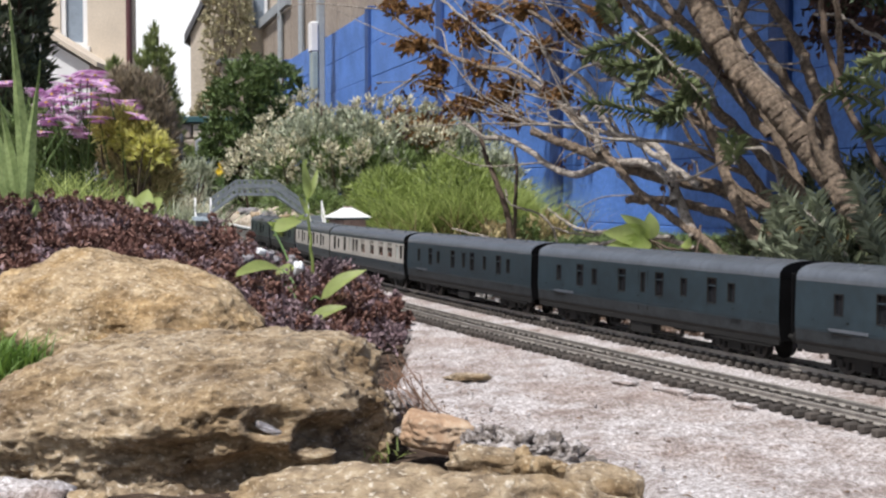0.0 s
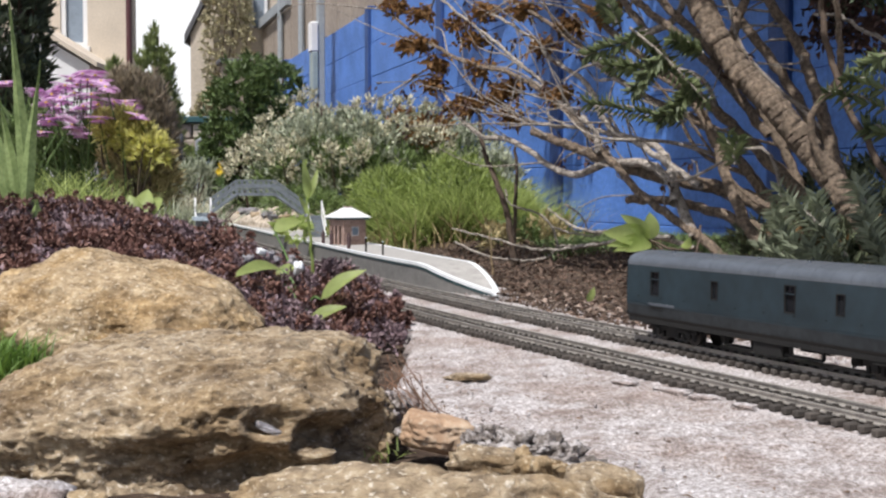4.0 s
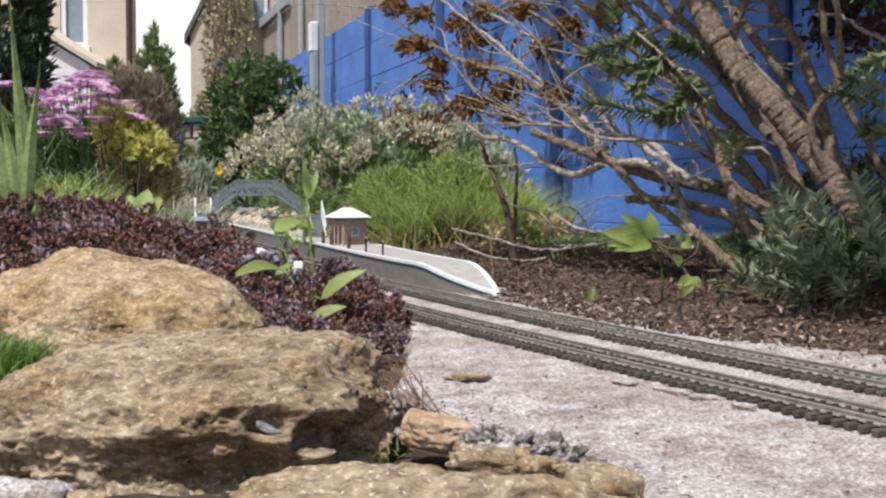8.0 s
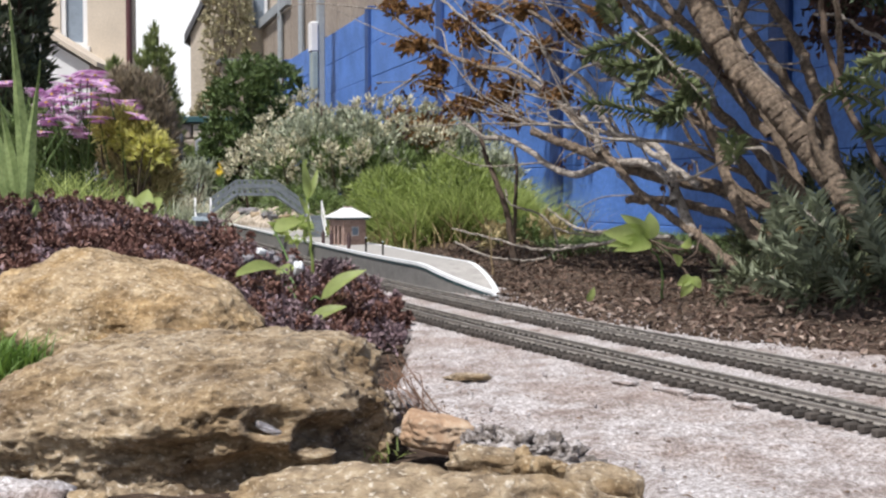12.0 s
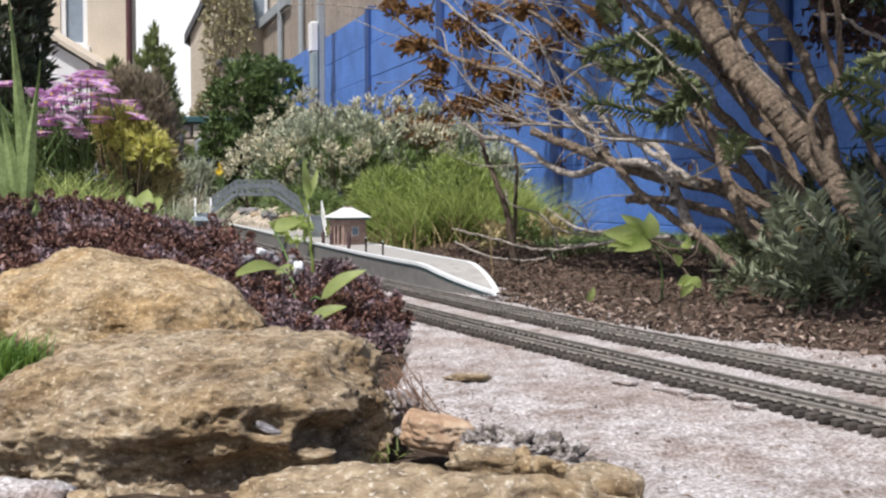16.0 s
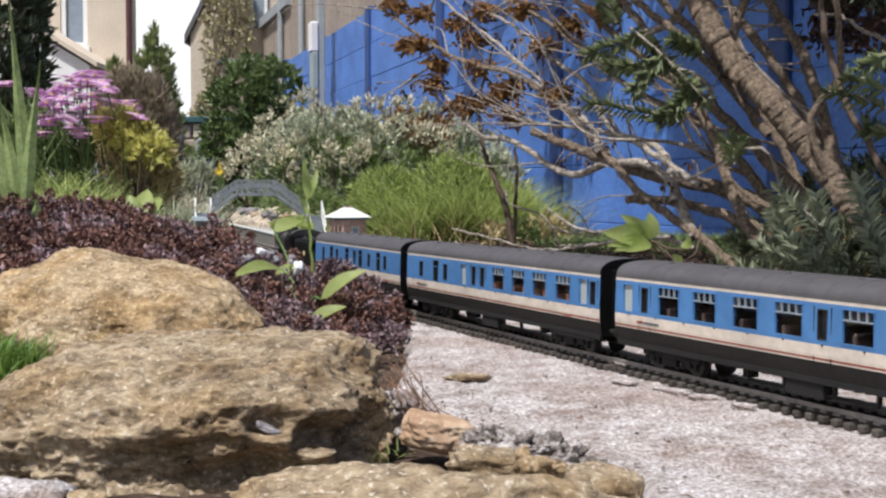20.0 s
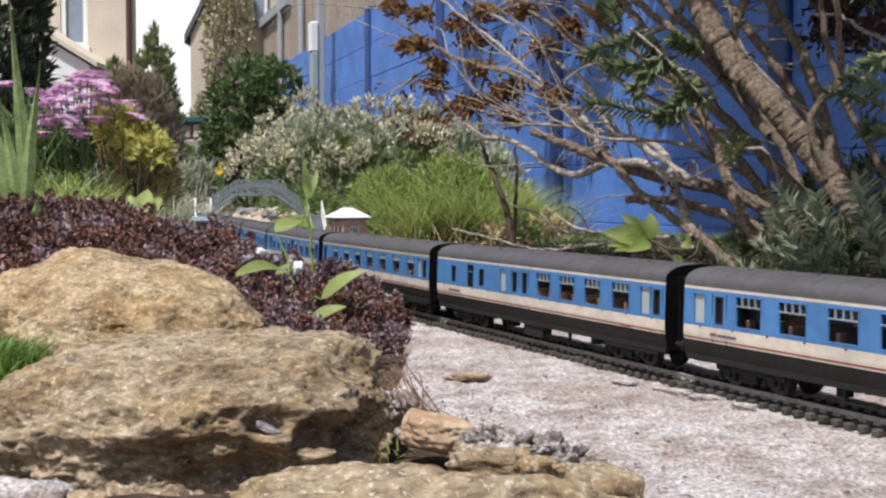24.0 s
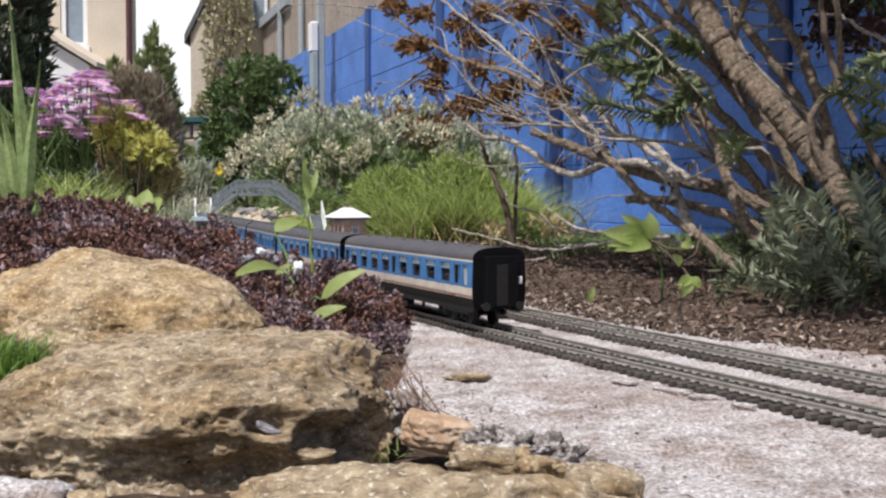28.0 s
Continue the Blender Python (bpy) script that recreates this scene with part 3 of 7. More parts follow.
def build_footbridge():
    """Humped lattice bridge over both lines, with a flight of steps at each end that comes down towards the camera."""
    br = thing("footbridge", "grey model railway footbridge with white handrails", "model footbridge", m=rail_pose(1.36, 0.0, 0.0))
    # y grows towards the rocks; knots of the deck: (y, level)
    knots = [(0.033, 0.0645), (-0.008, 0.0935), (-0.068, 0.0935), (-0.119, 0.0575)]
    w = 0.0115

    def slab(p, q, x0, x1, th, name, material, label="", parent=None):
        (y0, z0), (y1, z1) = p, q
        bm = bmesh.new()
        vs = [bm.verts.new(c) for c in ((x0, y0, z0), (x1, y0, z0), (x1, y1, z1), (x0, y1, z1), (x0, y0, z0 - th), (x1, y0, z0 - th), (x1, y1, z1 - th), (x0, y1, z1 - th))]
        for f in ((0, 1, 2, 3), (7, 6, 5, 4), (0, 4, 5, 1), (1, 5, 6, 2), (2, 6, 7, 3), (3, 7, 4, 0)):
            bm.faces.new([vs[i] for i in f])
        bmesh.ops.recalc_face_normals(bm, faces=bm.faces[:])
        return part(name, bm, material, parent or br, label)
    for p, q in zip(knots[:-1], knots[1:]):
        slab(p, q, -w, w, 0.003, "deck", M_BRIDGE)
        for x in (-w - 0.001, w):
            up = lambda k, d: (k[0], k[1] + d)
            slab(up(p, 0.0215), up(q, 0.0215), x, x + 0.001, 0.0022, "handrail", M_BRIDGE)
            slab(up(p, 0.0010), up(q, 0.0010), x, x + 0.001, 0.0050, "girder", M_BRIDGE)
            n = 7 if abs(p[0] - q[0]) > 0.045 else 5
            for i in range(n):
                a = [p[j] + (q[j] - p[j]) * i / n for j in (0, 1)]
                b = [p[j] + (q[j] - p[j]) * (i + 1) / n for j in (0, 1)]
                part("baluster", B(x + 0.0001, x + 0.0009, a[0] - 0.0006, a[0] + 0.0006, a[1], a[1] + 0.0200), M_BRIDGE, br)
                slab((a[0], a[1] + 0.0020), (b[0], b[1] + 0.0200), x + 0.0002, x + 0.0008, 0.0016, "lattice_bar", M_BRIDGE)
                slab((a[0], a[1] + 0.0200), (b[0], b[1] + 0.0020), x + 0.0002, x + 0.0008, 0.0016, "lattice_bar", M_BRIDGE)
            slab(up(p, 0.0145), up(q, 0.0145), x + 0.0003, x + 0.0007, 0.0060, "mesh_panel", M_BRIDGE)
    # landings, steps and white rails at both ends
    for (ya, yb), zl, zf, run in (((0.033, 0.058), 0.0625, 0.0575, 0.016), ((-0.144, -0.119), 0.0575, PLAT_Z, 0.036)):
        part("landing", B(-w, w, ya, yb, zl - 0.003, zl), M_BRIDGE, br)
        if ya > 0:
            part("lower_landing", B(-w - 0.034, -w + 0.004, ya - 0.006, yb + 0.004, zf - 0.0065, zf - 0.0005), M_BRIDGE_PALE, br, "pale blue lower landing")
        n = 9
        for i in range(n):
            x1 = -w - run * i / n
            z = zl - (zl - zf) * (i + 1) / n
            part("step", B(x1 - run / n, x1, ya + 0.001, yb - 0.001, z - 0.004, z), M_BRIDGE, br)
        for y in (ya, yb - 0.0012):
            bm = bmesh.new()
            for (xa, za, xb, zb, t) in ((-w, zl + 0.0240, -w - run, zf + 0.0185, 0.0026), (-w, zl + 0.001, -w - run, zf + 0.001, 0.005)):
                vs = [bm.verts.new(c) for c in ((xa, y, za), (xb, y, zb), (xb, y, zb - t), (xa, y, za - t), (xa, y + 0.0016, za), (xb, y + 0.0016, zb), (xb, y + 0.0016, zb - t), (xa, y + 0.0016, za - t))]
                for f in ((0, 1, 2, 3), (4, 5, 6, 7), (0, 1, 5, 4), (2, 3, 7, 6), (1, 2, 6, 5), (0, 3, 7, 4)):
                    bm.faces.new([vs[i] for i in f])
            bmesh.ops.recalc_face_normals(bm, faces=bm.faces[:])
            part("stair_rail", bm, M_WHITE, br, "white painted stair rail")
            part("newel_post", B(-w - 0.0012, -w + 0.0012, y, y + 0.0022, zl, zl + 0.0245), M_WHITE, br, "white painted newel post")
        part("pier", B(-w + 0.002, w - 0.002, ya + 0.002, yb - 0.002, -0.004 if zf > 0.027 else PLAT_Z, zl - 0.003), M_BRIDGE, br)


def build_bank():
    """The pale sandy bank on the far side of the line beyond the platform."""
    p, q = rail_point(1.95, 0.0), rail_point(2.75, 0.0)
    c, rot = rail_point(2.23, 0.205, 0.0), math.degrees(math.atan2(q.y - p.y, q.x - p.x))
    bank = boulder("soil_bank", "", (c.x, c.y, 0.0), (0.52, 0.102, 0.064), 201, M_SANDBANK, (0, 0, rot), 3.0, 0.05, 0.0, 6)
    tagged(bank, "pale sandy bank with stones beyond the platform", "soil", kind="structure")
    rng = np.random.default_rng(17)
    for i in range(9):
        k = rail_point(1.75 + 0.10 * i, 0.120 + rng.uniform(0, 0.03), 0.045 + rng.uniform(0, 0.010))
        r = rng.uniform(0.006, 0.013)
        boulder("small_rock", "grey and brown stone on the sandy bank", k[:], (r * 1.3, r, r * 0.7), 210 + i, M_CHIP if i % 3 else M_ROCK_GREY, (0, 0, 40 * i), 3.0, 0.3, 0.05, 3)
    (v, f), _ = leaf_cloud(rng, [((-0.212, 1.62, 0.040), (0.022, 0.03, 0.016))], 260, 0.012, 0.006, 0.6, 8, 0.3, 0.4)
    tagged(raw("weed", v, f, M_LIGHTLEAF), "bright yellow-green weed behind the platform", "weed", kind="stuff")


def build_bench_things():
    """Small painted figures and posts on the platform."""
    for i, (s, o, h, kind) in enumerate(((0.80, 0.030, 0.016, 0), (0.735, 0.034, 0.0135, 0), (0.90, 0.030, 0.019, 1), (1.06, 0.027, 0.018, 1), (1.00, 0.027, 0.019, 1))):
        m = rail_pose(s, BACK + o, PLAT_Z)
        if kind == 0:
            ob = thing("platform_post", "short dark post on the model platform", "post", "platform posts", m)
            part("post", C((0, 0, 0), (0, 0, h), 0.0011, n=10), M_BLACK, ob)
            part("cap", C((0, 0, h), (0, 0, h + 0.0015), 0.0016, 0.0008, n=10), M_GREY, ob)
        else:
            bm = bmesh.new()
            cyl(bm, (0, 0, 0), (0, 0, h * 0.5), 0.0022, 0.0026, n=8)
            cyl(bm, (0, 0, h * 0.5), (0, 0, h * 0.8), 0.0030, 0.0026, n=8)
            cyl(bm, (0, 0, h * 0.82), (0, 0, h), 0.0016, 0.0014, n=8)
            ob = tagged(part("figurine", bm, M_FIGURE), "tiny dark painted figurine standing on the model platform", "figurine", "platform figurines")
            ob.matrix_basis = m


# ------------------------------------------------------------ stones
def boulder(name, label, c, size, seed, material=None, rot=(0, 0, 0), power=2.6, rough=0.10, strata=0.05, sub=6, dent=()):
    """A weathered block: a rounded box broken up by noise, with layers and hollows."""
    bm = bmesh.new()
    bmesh.ops.create_icosphere(bm, subdivisions=sub, radius=1)
    V = np.array([v.co[:] for v in bm.verts])
    r = (np.abs(V) ** power).sum(1) ** (-1 / power)
    V = V * r[:, None]
    o = Vector((seed * 7.3, seed * 3.1, seed * 1.7))
    for i, v in enumerate(bm.verts):
        p = Vector(V[i])
        n1 = noise.fractal(p * 1.1 + o, 0.9, 2.0, 5)
        n2 = noise.noise(p * 5.5 + o)
        n3 = noise.noise(p * 15 + o)
        n4 = noise.noise(p * 34 + o)
        lay = noise.noise(Vector((p.x * 0.8, p.y * 0.8, p.z * 7.0 + 0.6 * n1)) + o)
        k = 1 + rough * (1.25 * n1 + 0.42 * n2 + 0.30 * abs(n3) - 0.35 * max(0.0, n3 - 0.35) + 0.20 * n4) + strata * lay
        q = p * k
        for (dx, dy, dz, dr, dd) in dent:
            g = max(0.0, 1 - (q - Vector((dx, dy, dz))).length / dr)
            q = q * (1 - dd * min(1.0, 1.6 * g) ** 1.0)
        v.co = (q.x * size[0], q.y * size[1], q.z * size[2])
    ob = tagged(part(name, bm, material or M_ROCK, smooth=True), label, "rock", "garden rocks")
    ob.matrix_basis = pose(*c, *rot)
    return ob


def build_rocks():
    boulder("rock", "large weathered sandstone block with a dark undercut ledge", (-0.096, 0.438, -0.004), (0.0715, 0.076, 0.036), 2, M_ROCK_GREY, rot=(2, -2, 2),
            power=3.6, rough=0.11, strata=0.025, sub=7, dent=((0.57, -0.98, 0.56, 0.17, 0.14), (0.82, -0.92, 0.40, 0.20, 0.16), (1.0, -0.58, 0.2, 0.36, 0.18), (0.55, -0.95, 0.12, 0.26, 0.20), (0.34, -1.02, 0.06, 0.24, 0.12)))
    boulder("rock", "rounded yellow sandstone boulder speckled with lichen", (-0.165, 0.590, 0.006), (0.075, 0.060, 0.047), 5, rot=(0, 10, -6), power=2.5, rough=0.09, strata=0.03, sub=7)
    boulder("rock", "low yellow sandstone rock with a rough top", (0.003, 0.276, -0.002), (0.056, 0.026, 0.022), 9, M_ROCK_GREY, rot=(0, 2, -6), power=2.9, rough=0.16, strata=0.05)
    boulder("small_rock", "small angular orange-pink stone beside the boulder", (-0.002, 0.412, 0.0020), (0.0115, 0.0095, 0.0062), 13, M_ROCK_RED, (0, 14, 16), 5.5, 0.14, 0.03, 5)
    boulder("small_rock", "flat pale brown stone", (0.0155, 0.376, -0.001), (0.0135, 0.008, 0.0048), 17, M_ROCK_GREY, (0, 4, -10), 3.2, 0.2, 0.05, 4)
    boulder("small_rock", "lump of dark broken mortar", (0.029, 0.392, -0.002), (0.016, 0.010, 0.0050), 21, M_CONC_DIRTY, (0, 4, -20), 3.0, 0.35, 0.05, 4)
    boulder("small_rock", "lump of dark broken mortar", (0.041, 0.372, -0.003), (0.014, 0.008, 0.0045), 23, M_CONC_DIRTY, (0, 4, -20), 3.0, 0.35, 0.05, 4)
    boulder("small_rock", "pale flat stone beside the boulders", (-0.222, 0.560, 0.012), (0.022, 0.03, 0.026), 25, M_ROCK, (0, 0, 20), 3.0, 0.12, 0.05, 4)
    boulder("small_rock", "pale broken stone among the sedum", (-0.018, 0.505, -0.003), (0.006, 0.008, 0.006), 27, M_CONC, (0, 0, 20), 3.0, 0.3, 0.05, 3)
    for i, (x, y) in enumerate(((0.1039, 0.5175), (0.1157, 0.4998), (0.0856, 0.5399), (0.1262, 0.4779))):
        boulder("small_rock", "flat crust of pale mortar beside the track", (x, y, -0.0006), (0.0085 - 0.001 * i, 0.0045, 0.0011), 80 + i, M_CONC, (0, 0, -40), 3.0, 0.35, 0.05, 4)
    boulder("small_rock", "bluish white flake on the face of the large rock", (-0.0565, 0.3705, 0.0118), (0.0046, 0.0016, 0.0012), 35, M_CHIP, (10, 24, -8), 2.4, 0.22, 0.05, 4)
    for i, (p, q) in enumerate((((-0.0188, 0.452, 0.0083), 0.0030), ((-0.0151, 0.448, 0.0059), 0.0034), ((-0.0199, 0.438, 0.0029), 0.0030), ((-0.016, 0.425, -0.001), 0.0026))):
        boulder("small_rock", "pale broken stone between the rocks", p, (q * 1.2, q, q * 0.7), 160 + i, M_CONC_DIRTY if i % 2 else M_CONC, (0, 15 * i, 40 * i), 3.5, 0.4, 0.05, 3)
    boulder("small_rock", "blunt yellow sandstone at the edge of the mortar", (0.0442, 0.318, 0.0037), (0.0112, 0.012, 0.0075), 33, M_ROCK_GREY, (0, 3, -8), 4.0, 0.14, 0.05, 5)
    for i, (p, q) in enumerate((((0.0279, 0.35, 0.0051), 0.0040), ((0.0322, 0.345, 0.0045), 0.0045), ((0.0353, 0.342, 0.0042), 0.0032), ((0.0249, 0.356, 0.0055), 0.0030))):
        boulder("small_rock", "broken brown stone in the rubble", p, (q * 1.1, q * 0.8, q * 0.6), 120 + i, M_ROCK, (0, 25 * i, 40 * i), 4.0, 0.4, 0.05, 3)
    rng = np.random.default_rng(14)
    for i in range(16):
        p = np.array((0.0112, 0.402, 0.0018)) * (1 - i / 15) + np.array((0.0426, 0.38, 0.0023)) * (i / 15) + rng.normal(0, 1, 3) * [0.001, 0.005, 0.0004]
        q = rng.uniform(0.0020, 0.0042)
        boulder("small_rock", "crumbled lump of dirty grey mortar", tuple(p), (q * 1.1, q * 0.9, q * 0.7), 140 + i, M_CONC_DIRTY, (20 * i, 0, 51 * i), 3.0, 0.75, 0.05, 4)
    for i in range(11):
        s = -0.045 - 0.0075 * i + rng.normal(0, 0.003)
        p = rail_point(s, -0.138 + rng.normal(0, 0.006), -0.0025)
        q = rng.uniform(0.0028, 0.0062)
        boulder("small_rock", "knobbly lump of broken grey mortar", p[:], (q, q * 0.8, q * 0.7), 100 + i, M_CONC_DIRTY if i % 3 else M_CONC, (0, 0, 37 * i), 3.0, 0.4, 0.05, 4)
    boulder("small_rock", "pale broken stone at the foot of the large rock", (-0.121, 0.335, -0.0032), (0.011, 0.010, 0.0055), 41, M_CONC, (0, 6, 10), 3.4, 0.3, 0.05, 4)
    boulder("small_rock", "small yellow stone at the foot of the large rock", (-0.1035, 0.333, -0.0050), (0.0065, 0.007, 0.005), 43, M_ROCK, (0, 6, 30), 3.4, 0.25, 0.05, 4)
    boulder("small_rock", "thin flake of brown stone on the mortar bed", (0.0125, 0.553, 0.0004), (0.0105, 0.007, 0.0012), 31, M_ROCK_GREY, (0, 0, 4), 3.0, 0.3, 0.05, 3)


# ------------------------------------------------------------ blue fence
FENCE_A = radians(18.06)
FU = Vector((-math.sin(FENCE_A), math.cos(FENCE_A), 0))
FN = Vector((math.cos(FENCE_A), math.sin(FENCE_A), 0))
FENCE_P = 2.28
FENCE_Z = 1.545


def fence_pose(s, off=0.0, z=0.0):
    """x along the fence away from the camera, y towards the garden."""
    p = FU * s + FN * (FENCE_P + off)
    return Matrix.Translation((p.x, p.y, z)) @ Matrix.Rotation(math.atan2(FU.y, FU.x), 4, 'Z')


def build_fence():
    fe = thing("fence", "tall blue-painted concrete panel fence with blue posts", "fence")
    posts = [10.62 - 1.83 * k for k in range(-1, 8)]
    rng = np.random.default_rng(8)
    for s in posts:
        ob = part("post", B(-0.055, 0.055, -0.06, 0.045, -0.3, FENCE_Z + 0.03, bevel=0.008), M_BLUE_POST_SHADED, fe, "dark blue painted post, deepened for its shadow")
        ob.matrix_basis = fence_pose(s)
    h = 0.262
    for a, b in zip(posts[1:], posts[:-1]):
        z = FENCE_Z
        while z > -0.05:
            ob = part("panel", B(a + 0.05, b - 0.05, -0.025 + rng.normal(0, 0.003), 0.02, z - h + 0.002, z, bevel=0.003), M_BLUE_FENCE, fe)
            ob.matrix_basis = fence_pose(0, 0.0) @ Matrix.Rotation(rng.normal(0, 0.0006), 4, 'X')
            z -= h
    # utility post with a covered box
    up = thing("utility_post", "slim grey post with a pale box fixed to it", "post", m=fence_pose(9.95, -0.16, 0.05))
    part("pole", B(-0.045, 0.045, -0.03, 0.03, -0.05, 2.6, bevel=0.006), M_GREY, up)
    part("cover", B(-0.06, 0.06, 0.03, 0.09, 0.92, 1.30, bevel=0.01), M_BOX, up, "grey-green cable cover")
    part("meter_box", B(-0.060, 0.060, 0.03, 0.10, 1.30, 1.56, bevel=0.01), M_WHITE, up, "white box")


def wall_box(name, parent, x0, x1, y0, y1, z0, z1, material, label=""):
    return part(name, B(x0, x1, y0, y1, z0, z1), material, parent, label)


def build_houses():
    # left house with a narrow window
    Y = 24.0
    h = thing("house", "beige rendered house with a white-framed upstairs window", "house", "houses")
    x0, x1, zt = -12.0, -6.42, 7.0
    wx0, wx1, wz0, wz1 = -7.92, -7.36, 3.2, 4.6
    for a, b, c, d in ((x0, wx0, -0.3, zt), (wx1, x1, -0.3, zt), (wx0, wx1, -0.3, wz0), (wx0, wx1, wz1, zt)):
        wall_box("wall", h, a, b, Y, Y + 0.25, c, d, M_RENDER)
    for xa in (x1, x0 + 0.25):
        bm = bmesh.new()
        fp = [(xa - 0.25, Y + 0.25), (xa, Y + 0.25), (xa - 1.75, Y + 6), (xa - 2.0, Y + 6)]
        lo, hi = [bm.verts.new((*p, -0.3)) for p in fp], [bm.verts.new((*p, zt)) for p in fp]
        bm.faces.new(hi)
        for i in range(4):
            bm.faces.new((lo[i], lo[(i + 1) % 4], hi[(i + 1) % 4], hi[i]))
        bmesh.ops.recalc_face_normals(bm, faces=bm.faces[:])
        part("wall", bm, M_RENDER, h)
    win = part("window", B(wx0, wx1, Y + 0.10, Y + 0.13, wz0, wz1), M_PANE, h, "tall narrow window")
    for a, b, c, d in ((wx0, wx0 + 0.10, wz0, wz1), (wx1 - 0.10, wx1, wz0, wz1), (wx0 + 0.1, wx1 - 0.1, wz0, wz0 + 0.1), (wx0 + 0.1, wx1 - 0.1, wz1 - 0.1, wz1)):
        part("frame", B(a, b, Y + 0.03, Y + 0.098, c, d), M_WHITE, win, "white window frame")
    part("sill", B(wx0 - 0.06, wx1 + 0.06, Y - 0.08, Y + 0.03, wz0 - 0.12, wz0), M_WHITE, win, "white sill")
    part("drainpipe", C((x1 - 0.06, Y - 0.08, -0.2), (x1 - 0.06, Y - 0.08, zt), 0.06, n=10), M_DARKRED, h, "dark red drainpipe")
    bm = bmesh.new()
    for p in ((x0 - 0.3, Y - 0.4, zt), (x1 + 0.3, Y - 0.4, zt), (x1 - 0.8, Y + 3.1, zt + 2.6), (x0 - 1.3, Y + 3.1, zt + 2.6), (x1 - 1.7, Y + 6.4, zt), (x0 - 2.3, Y + 6.4, zt)):
        bm.verts.new(p)
    bm.verts.ensure_lookup_table()
    v = bm.verts
    bm.faces.new((v[0], v[1], v[2], v[3]))
    bm.faces.new((v[3], v[2], v[4], v[5]))
    bm.faces.new((v[0], v[5], v[4], v[1]))
    part("roof", bm, M_ROOF, h, "dark slate roof")
    # white gabled lean-to in front of the house
    p = thing("conservatory", "white gabled conservatory against the house", "conservatory")
    bm = bmesh.new()
    prof = [(-9.4, -0.3), (-6.78, -0.3), (-6.78, 2.62), (-7.95, 3.32), (-9.4, 2.5)]
    a = [bm.verts.new((x, 22.2, z)) for x, z in prof]
    b = [bm.verts.new((x, 23.98, z)) for x, z in prof]
    bm.faces.new(a)
    for i in range(5):
        bm.faces.new((a[i], a[(i + 1) % 5], b[(i + 1) % 5], b[i]))
    bmesh.ops.recalc_face_normals(bm, faces=bm.faces[:])
    part("body", bm, M_WHITE, p)
    for (xa, za, xb, zb) in ((-6.60, 2.57, -7.95, 3.40), (-7.95, 3.40, -9.5, 2.5)):
        bm = bmesh.new()
        vs = [bm.verts.new(q) for q in ((xa, 22.05, za), (xb, 22.05, zb), (xb, 24, zb), (xa, 24, za), (xa, 22.05, za + 0.10), (xb, 22.05, zb + 0.10), (xb, 24, zb + 0.1), (xa, 24, za + 0.1))]
        for f in ((0, 1, 2, 3), (4, 5, 6, 7), (0, 1, 5, 4), (2, 3, 7, 6), (1, 2, 6, 5), (0, 3, 7, 4)):
            bm.faces.new([vs[i] for i in f])
        bmesh.ops.recalc_face_normals(bm, faces=bm.faces[:])
        part("barge_board", bm, M_RENDER, p)
    for x in (-9.0, -8.5, -8.0, -7.5, -7.0):
        part("mullion", B(x - 0.04, x + 0.04, 22.13, 22.195, -0.2, 2.4), M_WHITE, p)

    # second house, its wall half covered by a climber
    Y = 15.5
    h = thing("house", "brown stone house with a dark sloping eave, covered by a climber", "house", "houses")
    x0, x1, zt = -3.38, 1.5, 2.45
    wx0, wx1, wz0, wz1 = -2.53, -2.38, 2.35, 4.2
    bm = bmesh.new()
    prof = [(x0, -0.3), (x1, -0.3), (x1, 6.2), (-0.9, 7.2), (x0, 2.25)]
    a = [bm.verts.new((x, Y, z)) for x, z in prof]
    b = [bm.verts.new((x, Y + 5, z)) for x, z in prof]
    bm.faces.new(a)
    bm.faces.new(b[::-1])
    for i in range(5):
        bm.faces.new((a[i], a[(i + 1) % 5], b[(i + 1) % 5], b[i]))
    bmesh.ops.recalc_face_normals(bm, faces=bm.faces[:])
    part("wall", bm, M_TANWALL, h)
    bm = bmesh.new()
    vs = [bm.verts.new(q) for q in ((x0 - 0.07, Y - 0.05, 2.14), (-0.9, Y - 0.05, 7.21), (-0.9, Y + 5.2, 7.21), (x0 - 0.07, Y + 5.2, 2.14), (x0 - 0.07, Y - 0.05, 2.26), (-0.9, Y - 0.05, 7.36), (-0.9, Y + 5.2, 7.36), (x0 - 0.07, Y + 5.2, 2.26))]
    for f in ((0, 1, 2, 3), (4, 5, 6, 7), (0, 1, 5, 4), (2, 3, 7, 6), (1, 2, 6, 5), (0, 3, 7, 4)):
        bm.faces.new([vs[i] for i in f])
    bmesh.ops.recalc_face_normals(bm, faces=bm.faces[:])
    part("roof", bm, M_ROOF, h, "dark slate roof")
    win = part("window", B(wx0, wx1, Y - 0.02, Y - 0.004, wz0, wz1), M_PANE, h, "tall window")
    for a, b in ((wx0 - 0.06, wx0), (wx1, wx1 + 0.04)):
        part("frame", B(a, b, Y - 0.05, Y - 0.003, wz0, wz1), M_WHITE, win, "white window frame")

    # brown boarded outbuilding behind the fence, with a sloping rail and pipes
    ob = thing("outbuilding", "weathered brown boarded outbuilding behind the blue fence", "building", m=fence_pose(0, 0.25, 0))
    n = 0
    for k in range(55):
        sa = 2.0 + k * 0.30
        part("board", B(sa, sa + 0.295, -0.02, 0.02 - 0.004 * (k % 2), -0.1, 3.6 if sa < 13.4 else 2.34), M_STONEWALL, ob)
    bm = bmesh.new()
    box(bm, 13.4, 18.6, 0.02, 0.08, 2.33, 2.45)
    part("rail", bm, M_GREY, ob, "grey rail")
